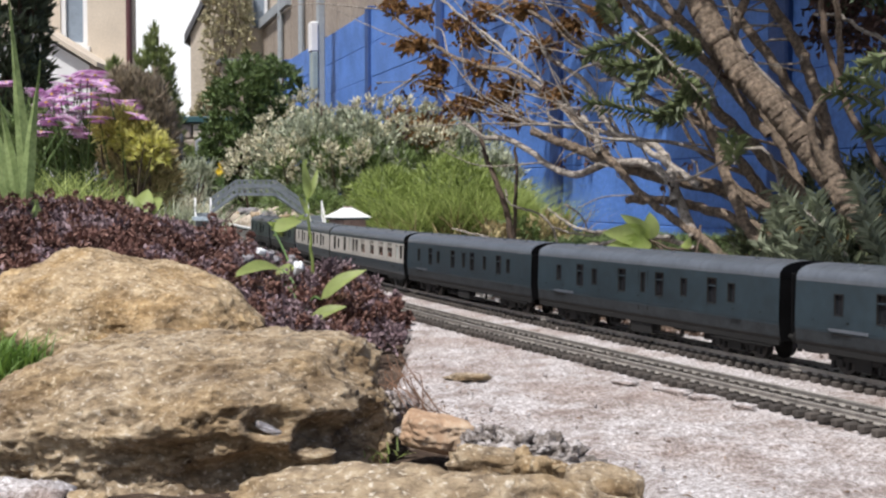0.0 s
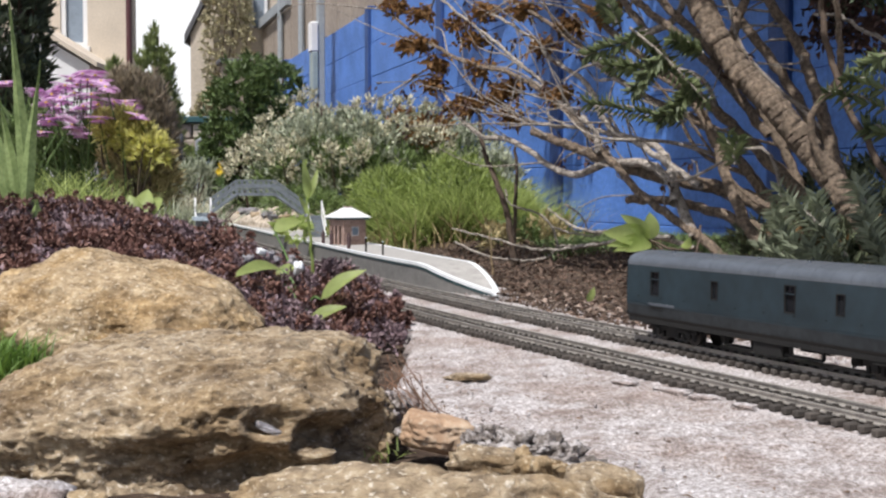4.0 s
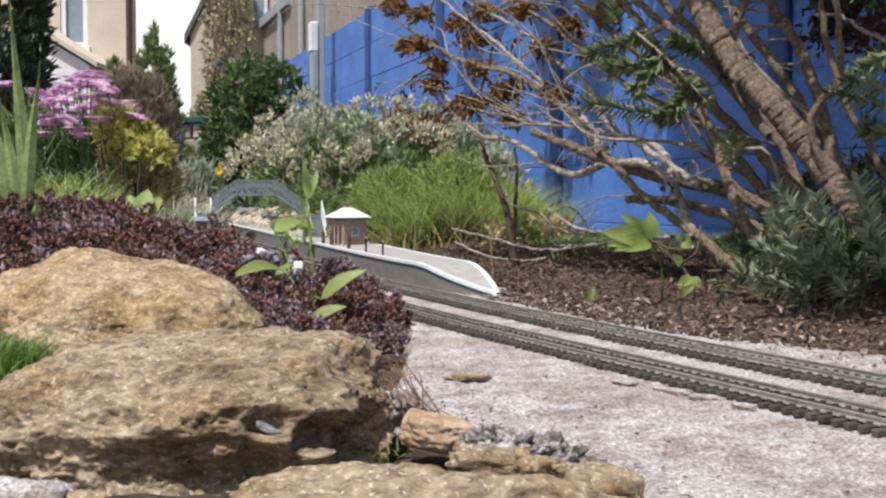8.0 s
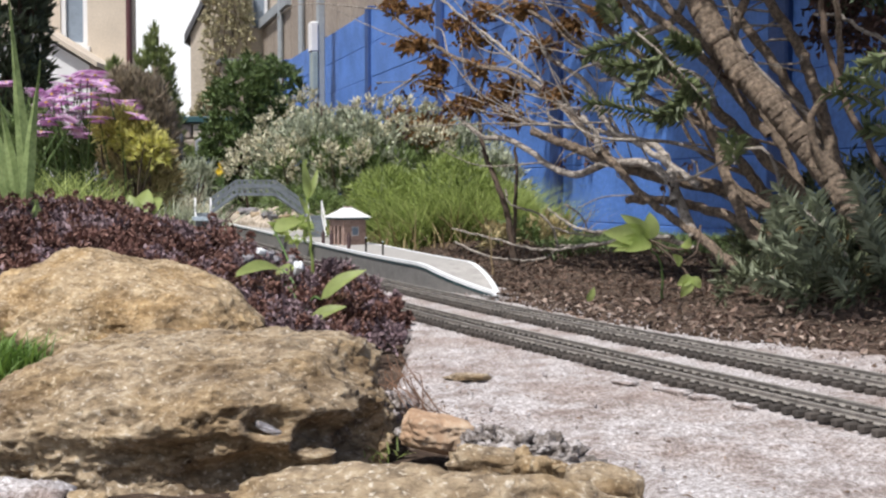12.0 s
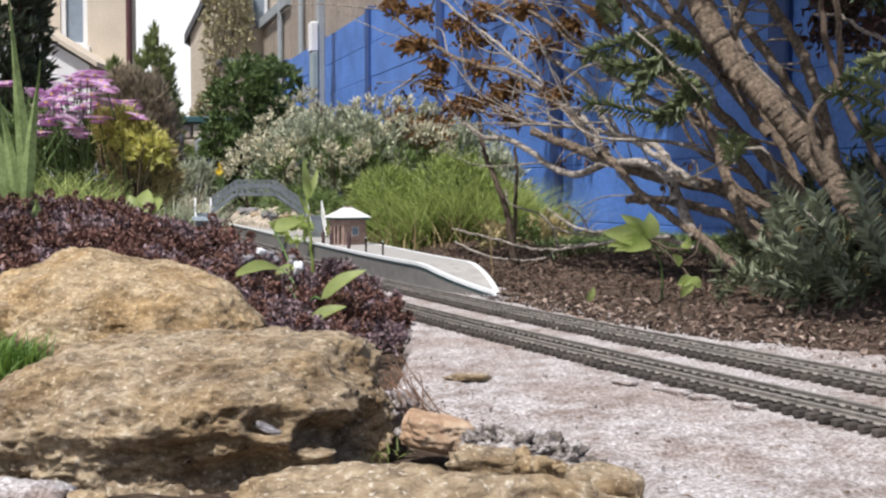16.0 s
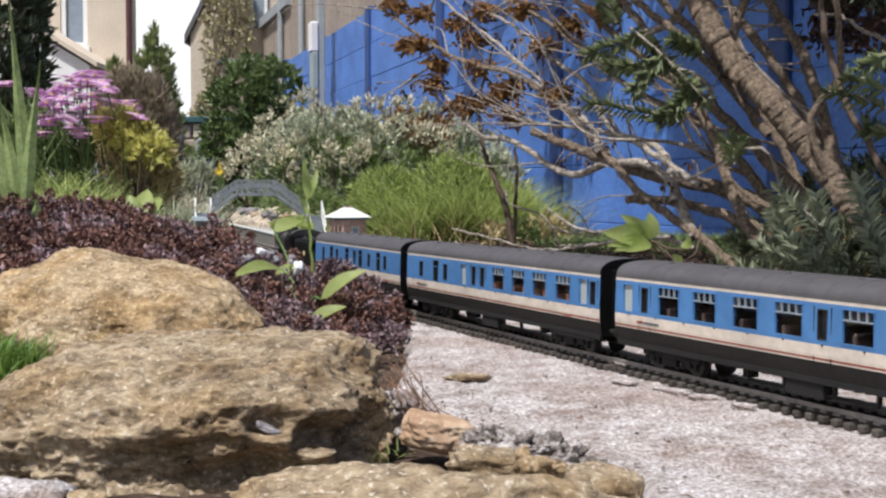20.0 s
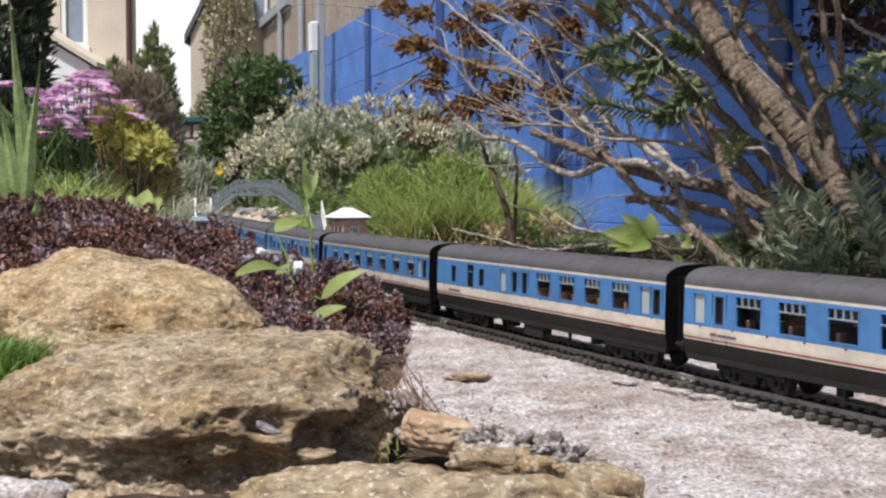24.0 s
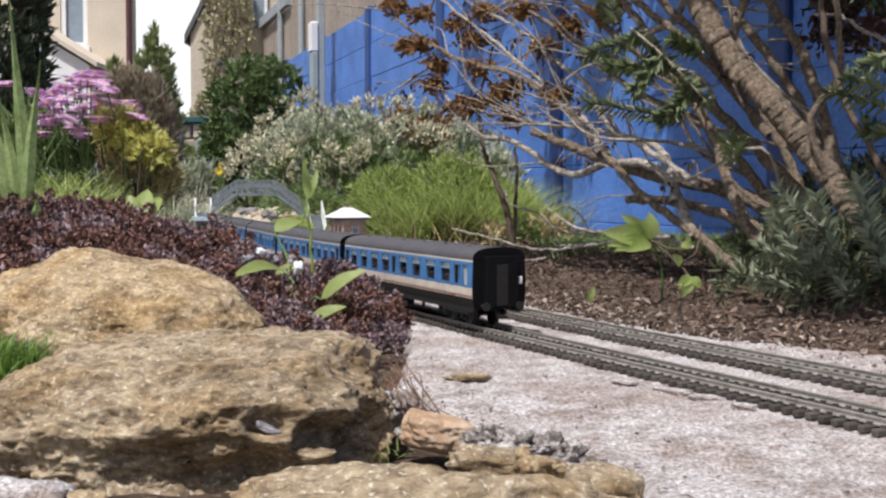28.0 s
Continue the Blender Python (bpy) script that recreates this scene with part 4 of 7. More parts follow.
    for s in (12.6, 13.9):
        part("pipe", C((s, 0.06, -0.1), (s, 0.06, 3.4), 0.035, n=8), M_GREY, ob, "grey pipe")
    # stub pillar
    pl = thing("gate_pillar", "brown stone pillar with a flat cap", "pillar", m=fence_pose(14.9, -0.25, 0))
    part("shaft", B(-0.14, 0.14, -0.14, 0.14, -0.3, 1.78, bevel=0.01), M_STONEWALL, pl)
    part("cap", B(-0.19, 0.19, -0.19, 0.19, 1.78, 1.84, bevel=0.01), M_ROOF, pl, "dark flat cap")


build_ground()
build_trackbed()
build_platform()
build_shelter()
build_footbridge()
build_bench_things()
build_rocks()
build_fence()
build_houses()


# ------------------------------------------------------------ rolling stock
def half_width(z):
    return float(np.interp(z, (0.0115, 0.0150, 0.0215, 0.0300, 0.0427), (0.0170, 0.0178, 0.0185, 0.0185, 0.0180)))


WIN = {"W": (0.0164, 0.0266, 0.0403), "D": (0.0050, 0.0272, 0.0390), "V": (0.0058, 0.0278, 0.0380), "G": (0.0080, 0.0260, 0.0398), "T": (0.0085, 0.0262, 0.0400)}


def side_mesh(L, items, bands):
    """Both long sides of a coach body, with the window openings left out. bands: (z0, z1, slot)."""
    bm = bmesh.new()
    holes = []
    for d, k in items:
        w, z0, z1 = WIN[k]
        x = L / 2 - d
        holes.append((x - w / 2, x + w / 2, z0, z1))
    xs = sorted({-L / 2, L / 2, *[h[0] for h in holes], *[h[1] for h in holes]})
    zs = sorted({b[0] for b in bands} | {b[1] for b in bands} | {h[2] for h in holes} | {h[3] for h in holes} | {0.0150, 0.0215})
    for side in (1, -1):
        grid = {}
        for i, x in enumerate(xs):
            for j, z in enumerate(zs):
                grid[i, j] = bm.verts.new((x, side * half_width(z), z))
        for i in range(len(xs) - 1):
            xm = (xs[i] + xs[i + 1]) / 2
            for j in range(len(zs) - 1):
                zm = (zs[j] + zs[j + 1]) / 2
                if any(h[0] < xm < h[1] and h[2] < zm < h[3] for h in holes):
                    continue
                q = (grid[i, j], grid[i + 1, j], grid[i + 1, j + 1], grid[i, j + 1])
                f = bm.faces.new(q if side < 0 else q[::-1])
                for z0, z1, slot in bands:
                    if z0 <= zm <= z1:
                        f.material_index = slot
    loose = [v for v in bm.verts if not v.link_faces]
    bmesh.ops.delete(bm, geom=loose, context='VERTS')
    return bm


def roof_profile(n=12, grow=0.0):
    out = []
    for i in range(n + 1):
        a = math.pi * i / n
        out.append(((0.0181 + grow) * math.copysign(abs(math.cos(a)) ** 0.8, math.cos(a)), 0.0427 + (0.0079 + grow) * math.sin(a) ** 0.75))
    return out


def wheelset(parent, x, r=0.0062):
    for y in (-0.0083, 0.0083):
        w = part("wheel", cyl(C((x, y - 0.0012, r), (x, y + 0.0012, r), r, n=18), (x, y + (0.0012 if y < 0 else -0.0022), r), (x, y + (0.0022 if y < 0 else -0.0012), r), r * 1.13, n=18), M_WHEEL, parent, "steel wheel")
    part("axle", C((x, -0.008, r), (x, 0.008, r), 0.0009, n=8), M_WHEEL, parent)


def bogie(parent, x):
    bg = part("bogie", B(x - 0.006, x + 0.006, -0.0105, 0.0105, 0.0058, 0.0098, bevel=0.0005), M_FRAME, parent, "dusty black bogie")
    for y in (-0.0128, 0.0128):
        bm = bmesh.new()
        box(bm, x - 0.0215, x + 0.0215, y - 0.0011, y + 0.0011, 0.0066, 0.0092, bevel=0.0004)
        for dx in (-0.0185, -0.0095, 0.0095, 0.0185):
            box(bm, x + dx - 0.0009, x + dx + 0.0009, y - 0.0010, y + 0.0010, 0.0030, 0.0070)
        box(bm, x - 0.0052, x + 0.0052, y - 0.0014, y + 0.0014, 0.0032, 0.0100, bevel=0.0004)
        part("side_frame", bm, M_FRAME, bg)
        for dx in (-0.0139, 0.0139):
            part("axle_box", B(x + dx - 0.0024, x + dx + 0.0024, y - 0.0018, y + 0.0018, 0.0040, 0.0084, bevel=0.0006), M_FRAME, bg)
    for dx in (-0.0139, 0.0139):
        wheelset(bg, x + dx)
    return bg


def coach(name, label, L, items, bands, mats, roof, seats=None, seat_mat=None, group="coaches"):
    """A bogie coach or van: body, roof, ends with bellows, windows, underframe and bogies."""
    c = thing(name, label, "model coach", group)
    part("body", side_mesh(L, items, bands), mats, c)
    rf = part("roof", extrude_profile(roof_profile(24), -L / 2, L / 2, close=True), roof, c, "dark grey ribbed roof", smooth=False)
    rib = extrude_profile(roof_profile(20, 0.00007), -0.0004, 0.0004, close=True)
    me = bpy.data.meshes.new("rib")
    rib.to_mesh(me)
    rib.free()
    me.materials.append(roof)
    n = int(L / 0.0125)
    for i in range(1, n):
        share("rib", me, rf, pose(-L / 2 + L * i / n, 0, 0))
    for x in np.linspace(-L / 2 + 0.03, L / 2 - 0.03, 6):
        part("vent", C((x, 0.007, 0.0487), (x, 0.007, 0.0512), 0.0016, 0.0011, n=8), roof, rf)
    part("floor", B(-L / 2 + 0.0006, L / 2 - 0.0006, -0.0172, 0.0172, 0.0118, 0.0132), M_FRAME, c)
    for sgn in (1, -1):
        x = sgn * L / 2
        end = extrude_profile([(half_width(z) * 0.995, z) for z in (0.0118, 0.015, 0.0215, 0.030, 0.0424)] + [(-half_width(z) * 0.995, z) for z in (0.0424, 0.030, 0.0215, 0.015, 0.0118)], x - 0.0012 * sgn, x + 0.0003 * sgn, close=True)
        e = part("end_wall", end, M_BLACK, c, "black end wall")
        part("roof_end", extrude_profile(roof_profile(16, 0.0001), x - 0.0002 * sgn, x + 0.0004 * sgn, close=True), M_BLACK, e, "black roof end")
        bel = bmesh.new()
        for k in range(3):
            box(bel, x + sgn * 0.0004 + sgn * 0.0018 * k - 0.0008, x + sgn * 0.0004 + sgn * 0.0018 * k + 0.0010, -0.0112 + 0.0006 * (k % 2), 0.0112 - 0.0006 * (k % 2), 0.0130, 0.0452 - 0.0006 * (k % 2), bevel=0.0004)
        part("bellows", bel, M_BLACK, e, "black corridor bellows")
        part("corridor_door", B(min(x + sgn * 0.0040, x + sgn * 0.0054), max(x + sgn * 0.0040, x + sgn * 0.0054), -0.0038, 0.0038, 0.0145, 0.0400), M_FRAME if sgn > 0 else M_SKIRT, e, "grey corridor door")
        for y in (-0.0115, 0.0115):
            part("buffer", cyl(C((x, y, 0.0140), (x + sgn * 0.0060, y, 0.0140), 0.0013, n=10), (x + sgn * 0.0060, y, 0.0140), (x + sgn * 0.0068, y, 0.0140), 0.0028, n=12), M_FRAME, e)
        part("coupling", B(min(x, x + sgn * 0.0082), max(x, x + sgn * 0.0082), -0.0022, 0.0022, 0.0062, 0.0082), M_FRAME, c)
    for d, k in items:
        w, z0, z1 = WIN[k]
        x = L / 2 - d
        for sgn in (1, -1):
            y = sgn * (0.0181 - 0.0008)
            t = 0.0005
            glassy = M_FROST if k == "T" else (M_COACHGLASS if k == "W" else M_DARKPANE)
            wn = part("window", B(x - w / 2, x + w / 2, y - 0.0002, y + 0.0002, z0, z1), glassy, c)
            wn.visible_shadow = k != "W"
            fr = bmesh.new()
            ya, yb = sorted((sgn * 0.0176, sgn * 0.01865))
            for a, b, cc, dd in ((x - w / 2, x - w / 2 + t, z0, z1), (x + w / 2 - t, x + w / 2, z0, z1), (x - w / 2 + t, x + w / 2 - t, z0, z0 + t), (x - w / 2 + t, x + w / 2 - t, z1 - t, z1)):
                box(fr, a, b, ya, yb, cc, dd)
            part("window_frame", fr, M_FRAME if k in "DVG" else (mats[1] if mats[1] is M_LIGHTGREY else mats[0]), wn)
            if k in "WG":
                zb = z0 + (z1 - z0) * 0.68
                part("glazing_bar", B(x - w / 2 + t, x + w / 2 - t, ya, yb, zb - 0.0002, zb + 0.0002), M_BAR if k == "W" and mats[1] is not M_LIGHTGREY else (mats[1] if mats[1] is M_LIGHTGREY else mats[0]), wn)
                if k == "W":
                    for q in (-0.25, 0.0, 0.25):
                        part("vent_bar", B(x + q * w - 0.00017, x + q * w + 0.00017, ya, yb, zb + 0.0002, z1 - t), M_LIGHTGREY if mats[1] is M_LIGHTGREY else M_BAR, wn)
    # door edges beside the narrow door lights
    for d, k in items:
        if k == "D":
            for q in (-0.0046, 0.0046):
                for sgn in (1, -1):
                    y0, y1 = sorted((sgn * 0.0180, sgn * 0.01842))
                    part("door_edge", B(L / 2 - d + q - 0.00017, L / 2 - d + q + 0.00017, y0, y1, 0.0172, 0.0400), M_FRAME, c)
    for d in np.arange(0.012, L - 0.01, 0.0215):
        for sgn in (1, -1):
            y = sgn * 0.01855
            part("door_handle", B(L / 2 - d - 0.0005, L / 2 - d + 0.0005, y - 0.0003, y + 0.0003, 0.0248, 0.0253), M_FRAME, c)
    if seats:
        part("partition", B(seats[0] - 0.0005, seats[0] + 0.0005, -0.0165, 0.0165, 0.0135, 0.0420), M_SEAT, c)
        n = max(2, int((seats[1] - seats[0]) / 0.0122))
        if mats[1] is M_LIGHTGREY:
            part("corridor_panel", B(seats[0] + 0.0005, seats[1], -0.0022, -0.0012, 0.0135, 0.0420), M_SEATRED, c, "orange-brown wooden panelling")
        for i in range(n):
            x = seats[0] + (seats[1] - seats[0]) * (i + 0.5) / n
            for sgn in (1, -1):
                y0, y1 = sorted((sgn * 0.0045, sgn * 0.0168))
                st = part("seat", B(x - 0.003, x + 0.003, y0, y1, 0.0132, 0.0190), seat_mat, c)
                part("headrest", B(x - 0.001, x + 0.001, y0, y1, 0.0190, 0.0305, bevel=0.0005), seat_mat, st)
                if (i * 7 + int(sgn)) % 2 == 0:
                    part("antimacassar", B(x + 0.0010, x + 0.0016, y0 + 0.002, y1 - 0.002, 0.0255, 0.0308), M_CREAM, st, "white headrest cover")
    # underframe
    for y in (-0.0165, 0.0165):
        part("solebar", B(-L / 2 + 0.001, L / 2 - 0.001, y - 0.0010, y + 0.0010, 0.0098, 0.0122), M_FRAME, c)
        bm = bmesh.new()
        s = 1 if y > 0 else -1
        box(bm, -0.036, 0.036, y - 0.0016 - 0.002 * s, y - 0.002 * s, 0.0046, 0.0058)
        for dx in (-0.036, -0.014, 0.014, 0.036):
            box(bm, dx - 0.0007, dx + 0.0007, y - 0.0016 - 0.002 * s, y - 0.002 * s, 0.0058, 0.0100)
        part("truss", bm, M_FRAME, c)
        part("battery_box", B(0.002 * s - 0.012, 0.002 * s + 0.009, min(y, y - 0.006 * s), max(y, y - 0.006 * s), 0.0034, 0.0098, bevel=0.0005), M_FRAME, c)
        part("step_board", B(-L / 2 + 0.006, -L / 2 + 0.05, y - 0.0005 + 0.001 * s, y + 0.0005 + 0.001 * s, 0.0085, 0.0092), M_FRAME, c)
    for x in (-0.048, 0.046):
        part("vacuum_cylinder", C((x, 0.004, 0.0100), (x, 0.004, 0.0042), 0.0034, n=12), M_FRAME, c)
    xb = L / 2 - 0.0385
    for x in (-xb, xb):
        bogie(c, x)
    # faint lettering bars
    for sgn in (1, -1):
        for d, w in ((0.030, 0.012), (L - 0.032, 0.008)):
            if mats[0] is M_SKYBLUE and d < 0.05:
                part("flash", B(L / 2 - d + w / 2 + 0.0008, L / 2 - d + w / 2 + 0.0050, sgn * 0.0184 - 0.0004, sgn * 0.0184 + 0.0004, 0.0218, 0.0230), M_REDLINE, c, "small red flash")
                part("lettering_bar", B(L / 2 - d - w / 2, L / 2 - d + w / 2, sgn * 0.0184 - 0.0004, sgn * 0.0184 + 0.0004, 0.0219, 0.0228), M_ROOFDARK, c, "unreadable lettering")
                continue
            part("lettering_bar", B(L / 2 - d - w / 2, L / 2 - d + w / 2, sgn * 0.0184 - 0.0004, sgn * 0.0184 + 0.0004, 0.0191, 0.0196), M_SKIRT if mats[0] is not M_SKYBLUE else M_REDLINE, c, "unreadable lettering")
        if mats[1] is M_SKIRT:
            part("lettering_bar", B(L / 2 - 0.046, L / 2 - 0.022, sgn * 0.0184 - 0.0004, sgn * 0.0184 + 0.0004, 0.0205, 0.0219), M_ROOFDARK, c, "unreadable grey lettering")
    return c


NSE_BANDS = [(0.0115, 0.0187, 3), (0.0187, 0.0193, 1), (0.0193, 0.0202, 2), (0.0202, 0.0253, 1), (0.0253, 0.0414, 0), (0.0414, 0.0427, 1)]
NSE_MATS = [M_SKYBLUE, M_CREAM, M_REDLINE, M_SKIRT]
BG_BANDS = [(0.0115, 0.0135, 2), (0.0135, 0.0232, 0), (0.0232, 0.0405, 1), (0.0405, 0.0427, 0)]
BG_MATS = [M_RAILBLUE, M_LIGHTGREY, M_SKIRT]
BLUE_BANDS = [(0.0115, 0.0140, 1), (0.0140, 0.0198, 2), (0.0198, 0.0427, 0)]
BLUE_MATS = [M_RAILBLUE, M_SKIRT, M_BLUEDUST]
TSO_L, VAN_L, TSO1_L, VAN1_L = 0.2586, 0.230, 0.2729, 0.240

TSO_ITEMS = list(zip((0.0110, 0.0245, 0.0432, 0.0692, 0.0962, 0.1222, 0.1408, 0.1590, 0.1842, 0.2092, 0.2342, 0.2508), "TDWWWWDWWWWD"))
LAST_ITEMS = [(TSO_L - d, k) for d, k in TSO_ITEMS]
FIRST_ITEMS = list(zip((0.0090, 0.0395, 0.0700, 0.1005, 0.1310, 0.1620, 0.1925, 0.2225, 0.2402, 0.2505), "DWWWWWWWTD"))
BRAKE_ITEMS = list(zip((0.0262, 0.0512, 0.0668, 0.0955, 0.1103, 0.1225, 0.1440, 0.1695, 0.1950, 0.2212, 0.2425, 0.2520), "VGVTDDWWWWTD"))
VAN_AT = (0.0268, 0.0520, 0.0685, 0.0980, 0.1190, 0.1345, 0.1565, 0.1800, 0.1955)
VAN_ITEMS = list(zip(VAN_AT, "VGVGDGVGV"))
VAN1_ITEMS = [(d * 1.043, k) for d, k in VAN_ITEMS]
GUV_ITEMS = [(0.0274, "G"), (0.0806, "V"), (0.1378, "G"), (0.1710, "V")]
BRAKE1_ITEMS = list(zip((0.0222, 0.0392, 0.0655, 0.0870, 0.1010, 0.1140, 0.1370, 0.1698, 0.2009, 0.2305, 0.2530, 0.2660), "GVGTDDWWWWTD"))

T2 = "light blue and white train"
T1 = "dark blue train"
FIRST_BANDS = NSE_BANDS[:-1] + [(0.0412, 0.0427, 4)]
van2 = coach("luggage_van", "light blue and white luggage van with narrow windows, grey roof", VAN_L, VAN_ITEMS, NSE_BANDS, NSE_MATS, M_ROOFGREY, group=T2)
brake2 = coach("brake_coach", "light blue and white brake coach with four large windows", TSO_L, BRAKE_ITEMS, NSE_BANDS, NSE_MATS, M_ROOFGREY, (-0.125, 0.0), M_SEATRED, T2)
open2 = coach("passenger_coach", "light blue and white passenger coach with eight large windows", TSO_L, TSO_ITEMS, NSE_BANDS, NSE_MATS, M_ROOFGREY, (-0.122, 0.095), M_SEAT, T2)
first2 = coach("passenger_coach", "light blue and white coach with orange seats and yellow roof line", TSO_L, FIRST_ITEMS, FIRST_BANDS, NSE_MATS + [M_YELLOWLINE], M_ROOFGREY, (-0.105, 0.105), M_SEATRED, T2)
tail2 = coach("passenger_coach", "light blue and white passenger coach with a white tail lamp", TSO_L, LAST_ITEMS, NSE_BANDS, NSE_MATS, M_ROOFGREY, (-0.095, 0.122), M_SEAT, T2)
I4 = Matrix.Identity(4)
part("tail_lamp", B(-0.1325, -0.1290, -0.0150, -0.0126, 0.0275, 0.0322, bevel=0.0006), M_WHITE, tail2, "white tail lamp")
train2 = [(van2, VAN_L)] + [(ob, TSO_L) for ob in (brake2, open2, copy_thing(open2, I4), first2, copy_thing(brake2, I4), copy_thing(open2, I4), copy_thing(open2, I4), tail2)]
blue1 = coach("luggage_van", "weathered dark blue luggage van with narrow windows", VAN1_L, VAN1_ITEMS, BLUE_BANDS, BLUE_MATS, M_ROOFDARK, group=T1)
brake1 = coach("brake_coach", "dark blue and pale grey brake coach with orange seats", TSO1_L, BRAKE1_ITEMS, BG_BANDS, BG_MATS, M_ROOFDARK, (-0.13, 0.008), M_SEATRED, T1)
grey1 = coach("luggage_van", "dark blue and pale grey luggage van with narrow windows", VAN1_L, VAN1_ITEMS, BG_BANDS, BG_MATS, M_ROOFDARK, group=T1)
guv1 = coach("parcels_van", "weathered dark blue parcels van with few windows", VAN1_L, GUV_ITEMS, BLUE_BANDS, BLUE_MATS, M_ROOFDARK, group=T1)
train1 = [(ob, TSO1_L if ob is brake1 else VAN1_L) for ob in (copy_thing(blue1, I4), copy_thing(blue1, I4), blue1, brake1, grey1, copy_thing(blue1, I4), guv1)]


def spoked_wheel(parent, x, r, y, name="driving_wheel"):
    """Rim, hub and spokes; the wheel's origin lies on its axle."""
    w = new(name)
    w.parent = parent
    w.matrix_basis = pose(x, y, r)
    bm = bmesh.new()
    cyl(bm, (0, -0.0011, 0), (0, 0.0011, 0), r, n=28, caps=False)
    cyl(bm, (0, -0.0011, 0), (0, 0.0011, 0), r * 0.84, n=28, caps=False)
    part("tyre", bm, M_WHEEL, w, "steel tyre")
    sp = bmesh.new()
    for k in range(12):
        t = 2 * math.pi * k / 12
        cyl(sp, (0, 0, 0), (r * 0.88 * math.cos(t), 0, r * 0.88 * math.sin(t)), 0.0006, n=5)
    cyl(sp, (0, -0.0014, 0), (0, 0.0014, 0), r * 0.22, n=14)
    box(sp, -0.002, 0.002, -0.001, 0.001, -r * 0.8, -r * 0.45)
    part("spokes", sp, M_BLACK, w)
    return w


def build_loco():
    lo = thing("steam_locomotive", "black model steam locomotive with eight coupled wheels", "model locomotive", "light blue and white train")
    # boiler and smokebox lie along x, front at +x
    zc = 0.0345
    part("boiler", C((-0.010, 0, zc), (0.044, 0, zc), 0.0118, 0.0112, n=48), M_BOILER, lo, "satin black boiler", smooth=False)
    for x in (0.002, 0.043):
        part("boiler_band", C((x - 0.0006, 0, zc), (x + 0.0006, 0, zc), 0.0120, n=48), M_BLACK, lo)
    part("smokebox", cyl(C((0.044, 0, zc), (0.0635, 0, zc), 0.0119, n=48), (0.0635, 0, zc), (0.0652, 0, zc), 0.0108, 0.009, n=40), M_BOILER, lo)
    part("smokebox_door", cyl(C((0.0652, 0, zc), (0.0664, 0, zc), 0.0075, 0.005, n=24), (0.0664, 0, zc), (0.0680, 0, zc), 0.0009, n=8), M_BLACK, lo)
    ch = bmesh.new()
    cyl(ch, (0.0535, 0, zc + 0.010), (0.0535, 0, zc + 0.0125), 0.0046, 0.0031, n=18)
    cyl(ch, (0.0535, 0, zc + 0.0125), (0.0535, 0, zc + 0.0172), 0.0030, 0.0032, n=18)
    cyl(ch, (0.0535, 0, zc + 0.0172), (0.0535, 0, zc + 0.0188), 0.0039, 0.0036, n=18)
    part("chimney", ch, M_BLACK, lo)
    dm = C((0.004, 0, zc + 0.0095), (0.004, 0, zc + 0.0130), 0.0050, 0.0044, n=18)
    cyl(dm, (0.004, 0, zc + 0.0130), (0.004, 0, zc + 0.0160), 0.0044, 0.0026, n=18)
    part("dome", dm, M_BLACK, lo)
    fb = [(0.0132, 0.0178), (0.0132, 0.038), (0.0112, 0.0435), (0.0075, 0.0460), (-0.0075, 0.0460), (-0.0112, 0.0435), (-0.0132, 0.038), (-0.0132, 0.0178)]
    part("firebox", extrude_profile(fb, -0.045, -0.008, close=True), M_BLACK, lo)
    part("safety_valve", C((-0.030, 0, 0.046), (-0.030, 0, 0.0485), 0.0018, 0.0014, n=10), M_BLACK, lo)
    part("whistle", C((-0.041, 0.003, 0.046), (-0.041, 0.003, 0.0490), 0.0006, n=6), M_GOLD, lo)
    # cab with side openings
    for y in (0.0155, -0.0155):
        cs = bmesh.new()
        box(cs, -0.067, -0.045, y - 0.0006, y + 0.0006, 0.0175, 0.0335)
        box(cs, -0.0490, -0.045, y - 0.0006, y + 0.0006, 0.0335, 0.0450)
        box(cs, -0.0600, -0.0550, y - 0.0006, y + 0.0006, 0.0335, 0.0440)
        box(cs, -0.0580, -0.0490, y - 0.0006, y + 0.0006, 0.0425, 0.0450)
        side = part("cab_side", cs, M_BLACK, lo)
        for i in range(5):
            part("number_bar", B(-0.0510 - 0.0019 * i, -0.0499 - 0.0019 * i, y - 0.0008, y + 0.0008, 0.0270, 0.0288), M_GOLD, side, "cream number drawn as bars")
    part("cab_front", B(-0.0456, -0.045, -0.015, 0.015, 0.0175, 0.0470), M_BLACK, lo)
    part("cab_roof", extrude_profile([(0.0162 * math.cos(math.pi * i / 16), 0.0432 + 0.0064 * math.sin(math.pi * i / 16)) for i in range(17)], -0.0585, -0.0430, close=True), M_BOILER, lo, "curved cab roof with a sheen")
    part("backhead", B(-0.0600, -0.0458, -0.0148, 0.0148, 0.0180, 0.0425), M_BLACK, lo)
    part("ashpan", B(-0.072, 0.058, -0.0070, 0.0070, 0.0035, 0.0150), M_BLACK, lo)
    part("running_plate", B(-0.074, 0.078, -0.0165, 0.0165, 0.0166, 0.0178), M_BLACK, lo)
